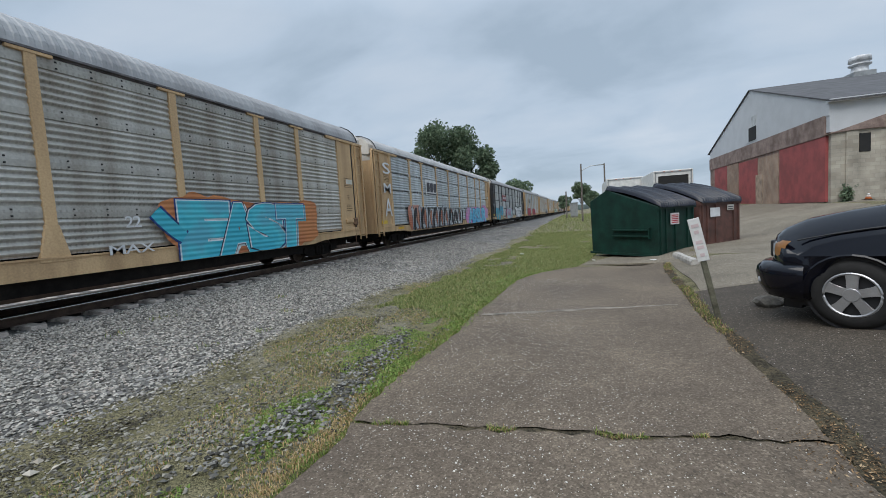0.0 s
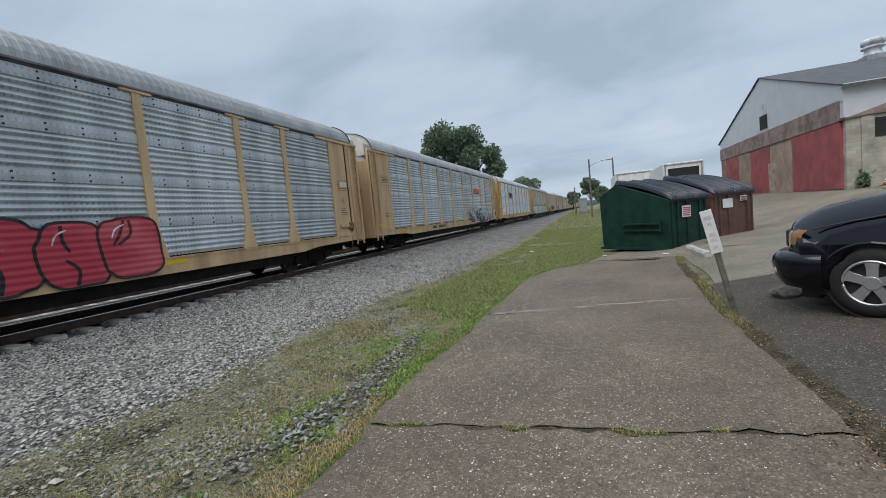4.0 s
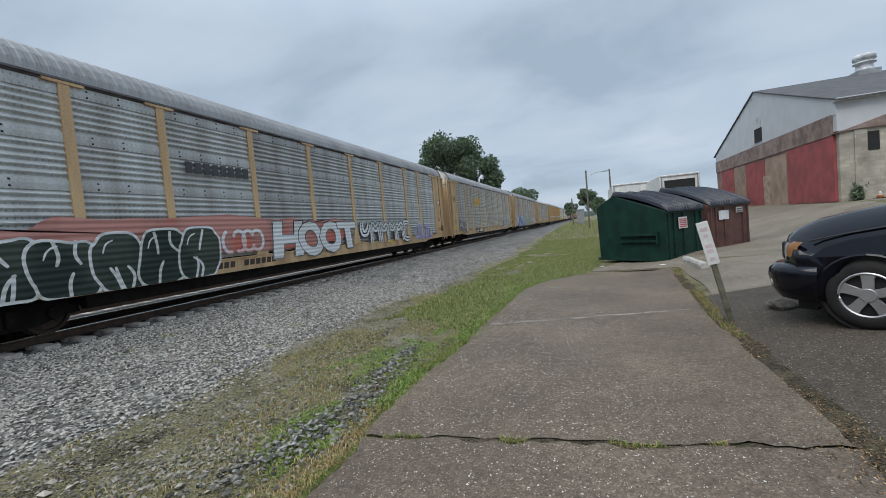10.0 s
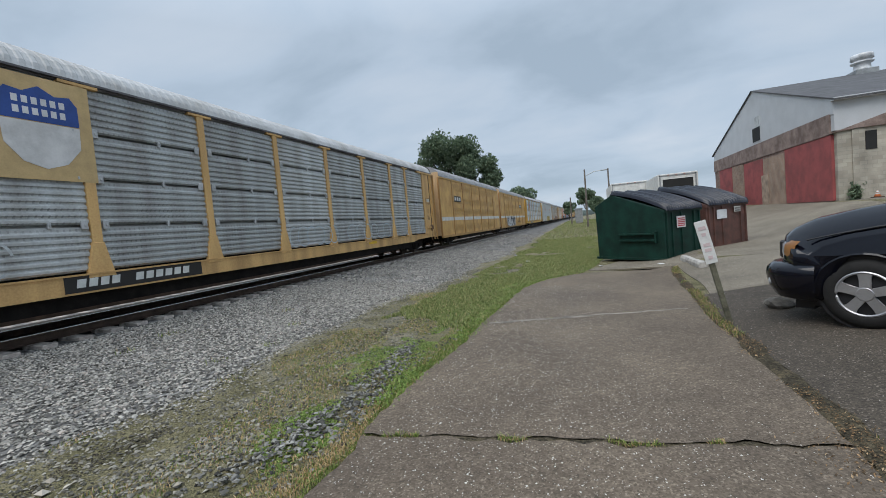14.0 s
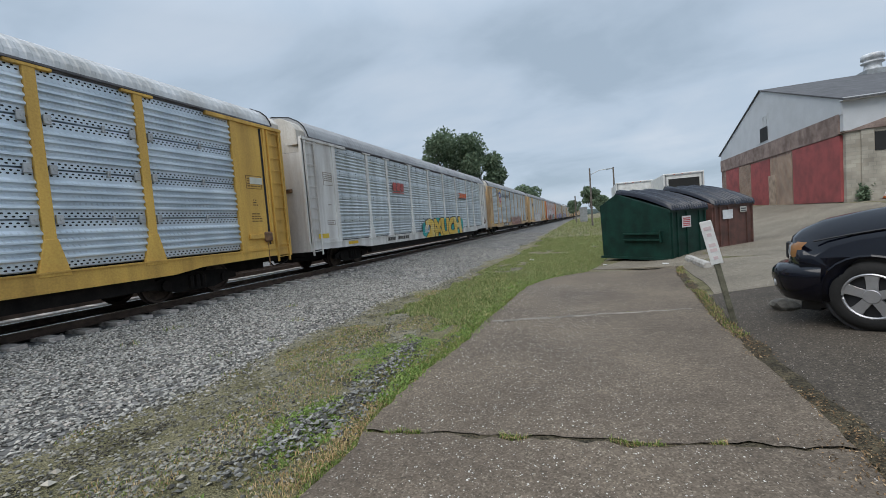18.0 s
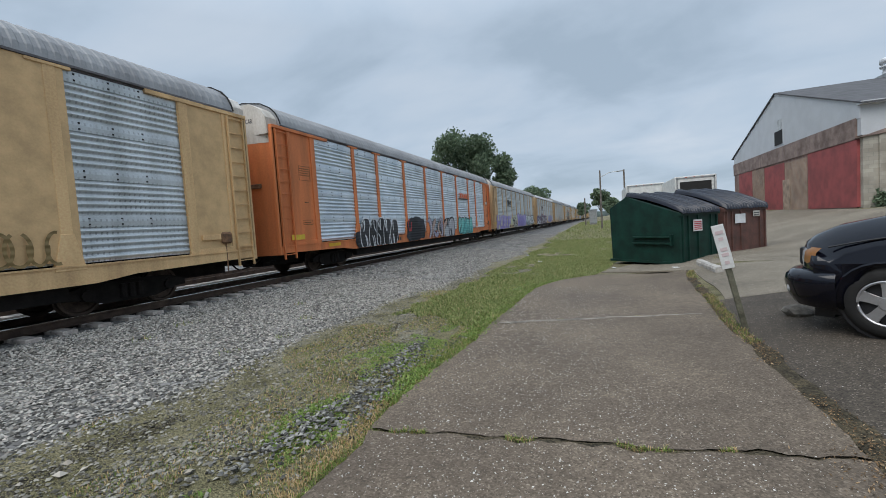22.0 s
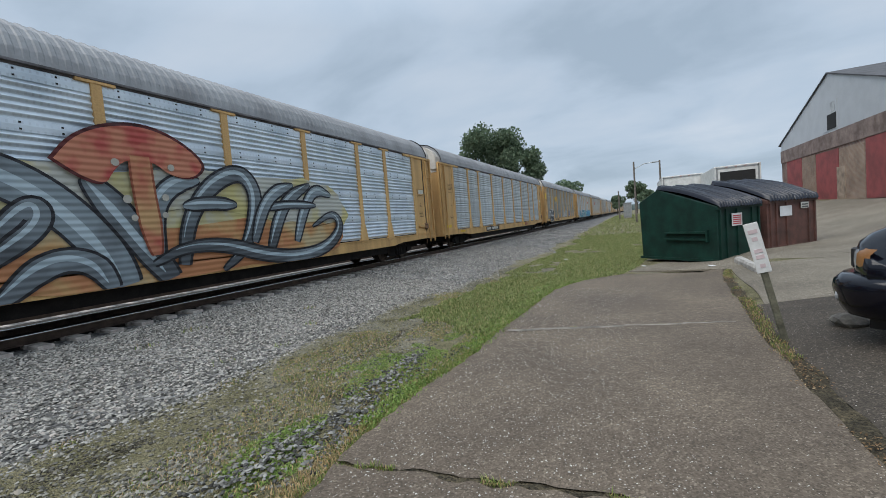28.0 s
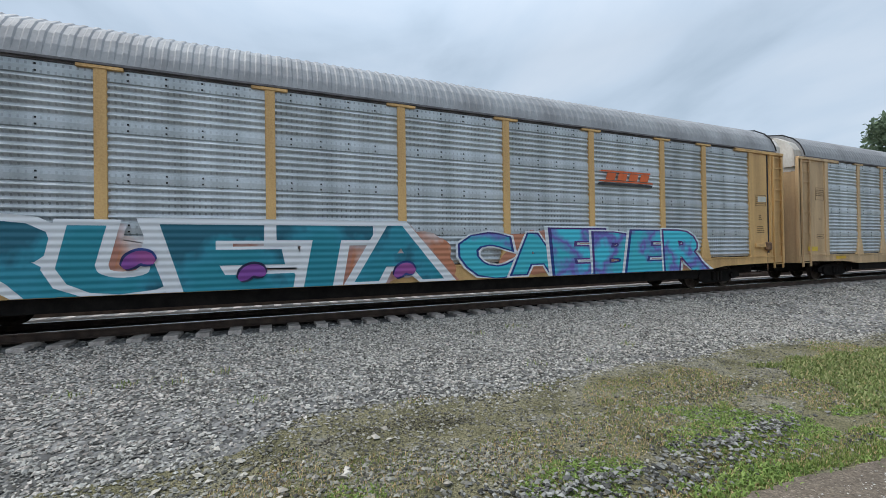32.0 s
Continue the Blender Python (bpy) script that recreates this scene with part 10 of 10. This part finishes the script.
# along the path's edge: a straw strip, then leafy weeds and stones, then thin olive grass towards the ballast
for y in nr.uniform(-14, 13.5, 52000):
    d = abs(nr.normal(0, 0.17))
    x = path_left(y) - 0.01 - d
    straw = lerp(y, [1.0, 2.0, 3.2, 4.2], [0.1, 0.9, 0.8, 0.05]) if d > 0.07 else 0.15
    g = 1 - straw if y > 0.5 else (0.85 if d < 0.12 else 0.12)
    add_blade(x, y, nr.rand() < g, 0.015, 0.055)
wp, wh = [], []
for x, y in zip(nr.uniform(-3.6, -1.9, 190000), nr.uniform(-12, 14, 190000)):
    d = path_left(y) - x
    if d < 0.05:
        continue
    mid = lerp(y, [0.5, 1.5, 5, 9, 14], [0.1, 0.92, 0.85, 0.55, 0.5])
    k = 0.9 * patch(x, y, 5, 1.1) + 0.7 * patch(x, y, 12, 3.0) - abs(d - mid) * lerp(y, [0.5, 1.5, 9], [1.6, 1.15, 0.6]) + lerp(y, [-12, -1, 1.5, 8, 14], [0.1, 0.1, 0.34, 0.36, 0.4])
    if k > 0.02:
        wp.append((x, y, ground_z(x, y) - 0.004)), wh.append(nr.uniform(0.010, 0.034))
for x, y in zip(nr.uniform(-5.2, -2.0, 260000), nr.uniform(-12, 15, 260000)):
    d = path_left(y) - x
    if d < 0.1:
        continue
    edge = lerp(y, [-2.5, 1.5], [1.1, 0])
    k = patch(x, y, 9, 0.85) + 0.5 * patch(x, y, 2, 2.6) + lerp(x - edge, [-5.2, -4.3, -3.4, -2.6, -2.0], [-0.6, -0.1, 0.25, 0.05, 0.1])
    if k > (0.0 if y > 1 else 0.12 + max(0.0, -2.9 - x) * 0.45 + 0.35 * patch(x, y, 19, 4.0)):
        add_blade(x, y, nr.rand() < (0.5 if y > 1 else 0.2), 0.012, 0.045)
# lawn between path end and track, far off coarser
lp2, lh2 = [], []
for y in nr.uniform(7, 40, 120000):
    x = nr.uniform(-4.4, lerp(y, [8, 12, 14.8, 17, 40], [-1.9, -1.9, -0.3, 0.2, 3.2]))
    if x > path_left(y) - 0.05 and y < 14.8:
        continue
    if patch(x, y, 6, 0.5) + 0.5 * patch(x, y, 3, 1.9) > -0.5 + lerp(x, [-4.4, -3.4], [0.5, 0]) + lerp(y, [7, 10.5], [0.6, 0]):
        lp2.append((x, y, ground_z(x, y) - 0.005)), lh2.append(nr.uniform(0.03, 0.09))
for y in nr.uniform(38, 110, 14000):
    x = nr.uniform(-4.6, 2.5)
    lp2.append((x, y, ground_z(x, y) - 0.01)), lh2.append(nr.uniform(0.08, 0.22))
blades("lawn_grass", lp2, lh2, islands("bright_lawn_blades", [(0.0, (0.12, 0.155, 0.05)), (0.5, (0.215, 0.265, 0.09)), (0.8, (0.32, 0.34, 0.15)), (1.0, (0.44, 0.37, 0.19))], 0.7, 0.35), "bright green rough grass beside the yard", 0.9, 0.009)
# straw on the verge behind
for x, y in zip(nr.uniform(-3.3, -1.2, 230000), nr.uniform(-14, 1.0, 230000)):
    d = path_left(y) - x
    if 0.12 < d < 1.3 and patch(x, y, 9, 0.85) + 0.6 * patch(x, y, 2, 2.6) + 0.4 * patch(x, y, 27, 7.0) > 0.0 + max(0, d - 0.55) * 0.9 - (0.15 if d < 0.5 else 0):
        add_blade(x, y, nr.rand() < (0.45 if patch(x, y, 31, 1.6) > 0.16 else 0.04), 0.015, 0.055)
# green weeds along the far stretch of the path's edge
for y in nr.uniform(-14, -2.5, 15000):
    d = abs(nr.normal(0, lerp(y, [-14, -5, -2.5], [0.28, 0.2, 0.06])))
    x = path_left(y) - 0.02 - d
    if patch(x, y, 61, 1.2) > -0.3:
        wp.append((x, y, ground_z(x, y))), wh.append(nr.uniform(0.012, 0.05))
# a leafy fringe that creeps over the path's left edge
for y in nr.uniform(3.7, 14.0, 4600):
    x = path_left(y) - 0.16 + nr.normal(0, 0.1)
    if patch(x, y, 14, 1.1) > -0.22:
        wp.append((x, y, ground_z(x, y) + 0.01))
        wh.append(nr.uniform(0.02, 0.055))
# weeds along the right edge of the path and in the cracks
for y in nr.uniform(2.2, 14.5, 6500):
    x = path_right(y) + 0.09 + nr.normal(0, 0.05)
    if patch(x, y, 4, 1.3) > lerp(y, [2, 4.5, 6, 8.5, 10, 14], [0.2, 0.3, 0.0, -0.25, 0.0, 0.1]):
        add_blade(x, y, nr.rand() < 0.6, 0.012, 0.06, ground_z(x, y) + 0.03)
for i, n in ((2, 260), (3, 2600), (4, 120)):
    for x in nr.uniform(-2, 1.6, n):
        if patch(x, i, 8, 2.2) > 0.10:
            add_blade(x, crack(i, x) + nr.normal(0, 0.016), nr.rand() < 0.75, 0.015, 0.065, ground_z(x, crack(i, x)) + 0.02)
# sparse tufts in the ballast
for k in range(34):
    cx, cy = nr.uniform(-8.2, -4.6), nr.uniform(-14, 9)
    for _ in range(26):
        x, y = cx + nr.normal(0, 0.07), cy + nr.normal(0, 0.09)
        add_blade(x, y, nr.rand() < 0.75, 0.03, 0.12, ballast_z(x, y))
blades("leafy_weeds", wp, wh, islands("green_weed_leaves", [(0.0, (0.09, 0.14, 0.03)), (0.5, (0.17, 0.255, 0.06)), (1.0, (0.29, 0.37, 0.11))], 0.65, 0.3), "low bright green leafy weeds by the path", 1.9, 0.0085)
blades("green_grass", gp, gh, M_BLADE, "short green grass and weeds of the verge", 0.9, 0.0036)
blades("dry_grass", dp, dh, M_DRY, "dry straw-coloured grass of the verge", 1.1, 0.0032)
# scraps of litter
for x, y, a in ((2.3, 15.8, 20), (0.4, 17.0, 70), (-2.9, 21.0, 10)):
    bm = bmesh.new()
    box(bm, -0.1, 0.1, -0.05, 0.05, 0, 0.02, pose(0, 0, 0, 8, 5, a))
    ob = part("litter_scrap", bm, M_WHITE, None)
    ob.location = (x, y, ground_z(x, y) + 0.03)
    tagged(ob, "scrap of white litter on the ground", "litter")


# the train runs at nearly steady speed; small lead of the cars over it, in metres
LEAD_T = [0, 1, 2, 3, 6, 8, 10, 12, 14, 19, 21, 23, 25, 28, 29.5, 30.5, 31.2, 32]
LEAD_Y = [0.3, 0.56, 0.8, 0.9, 1.13, 1.2, 1.36, 1.4, 1.48, 1.68, 1.58, 1.47, 1.35, 1.16, 1.36, 1.47, 1.45, 1.25]


def motions():
    """The train passes towards the camera."""
    for car, s in MOVING:
        walk(car, [(float(t), pose(TRACK_X, s - SPEED * t + d, RAIL_Z)) for t, d in zip(LEAD_T, LEAD_Y)])


motions()
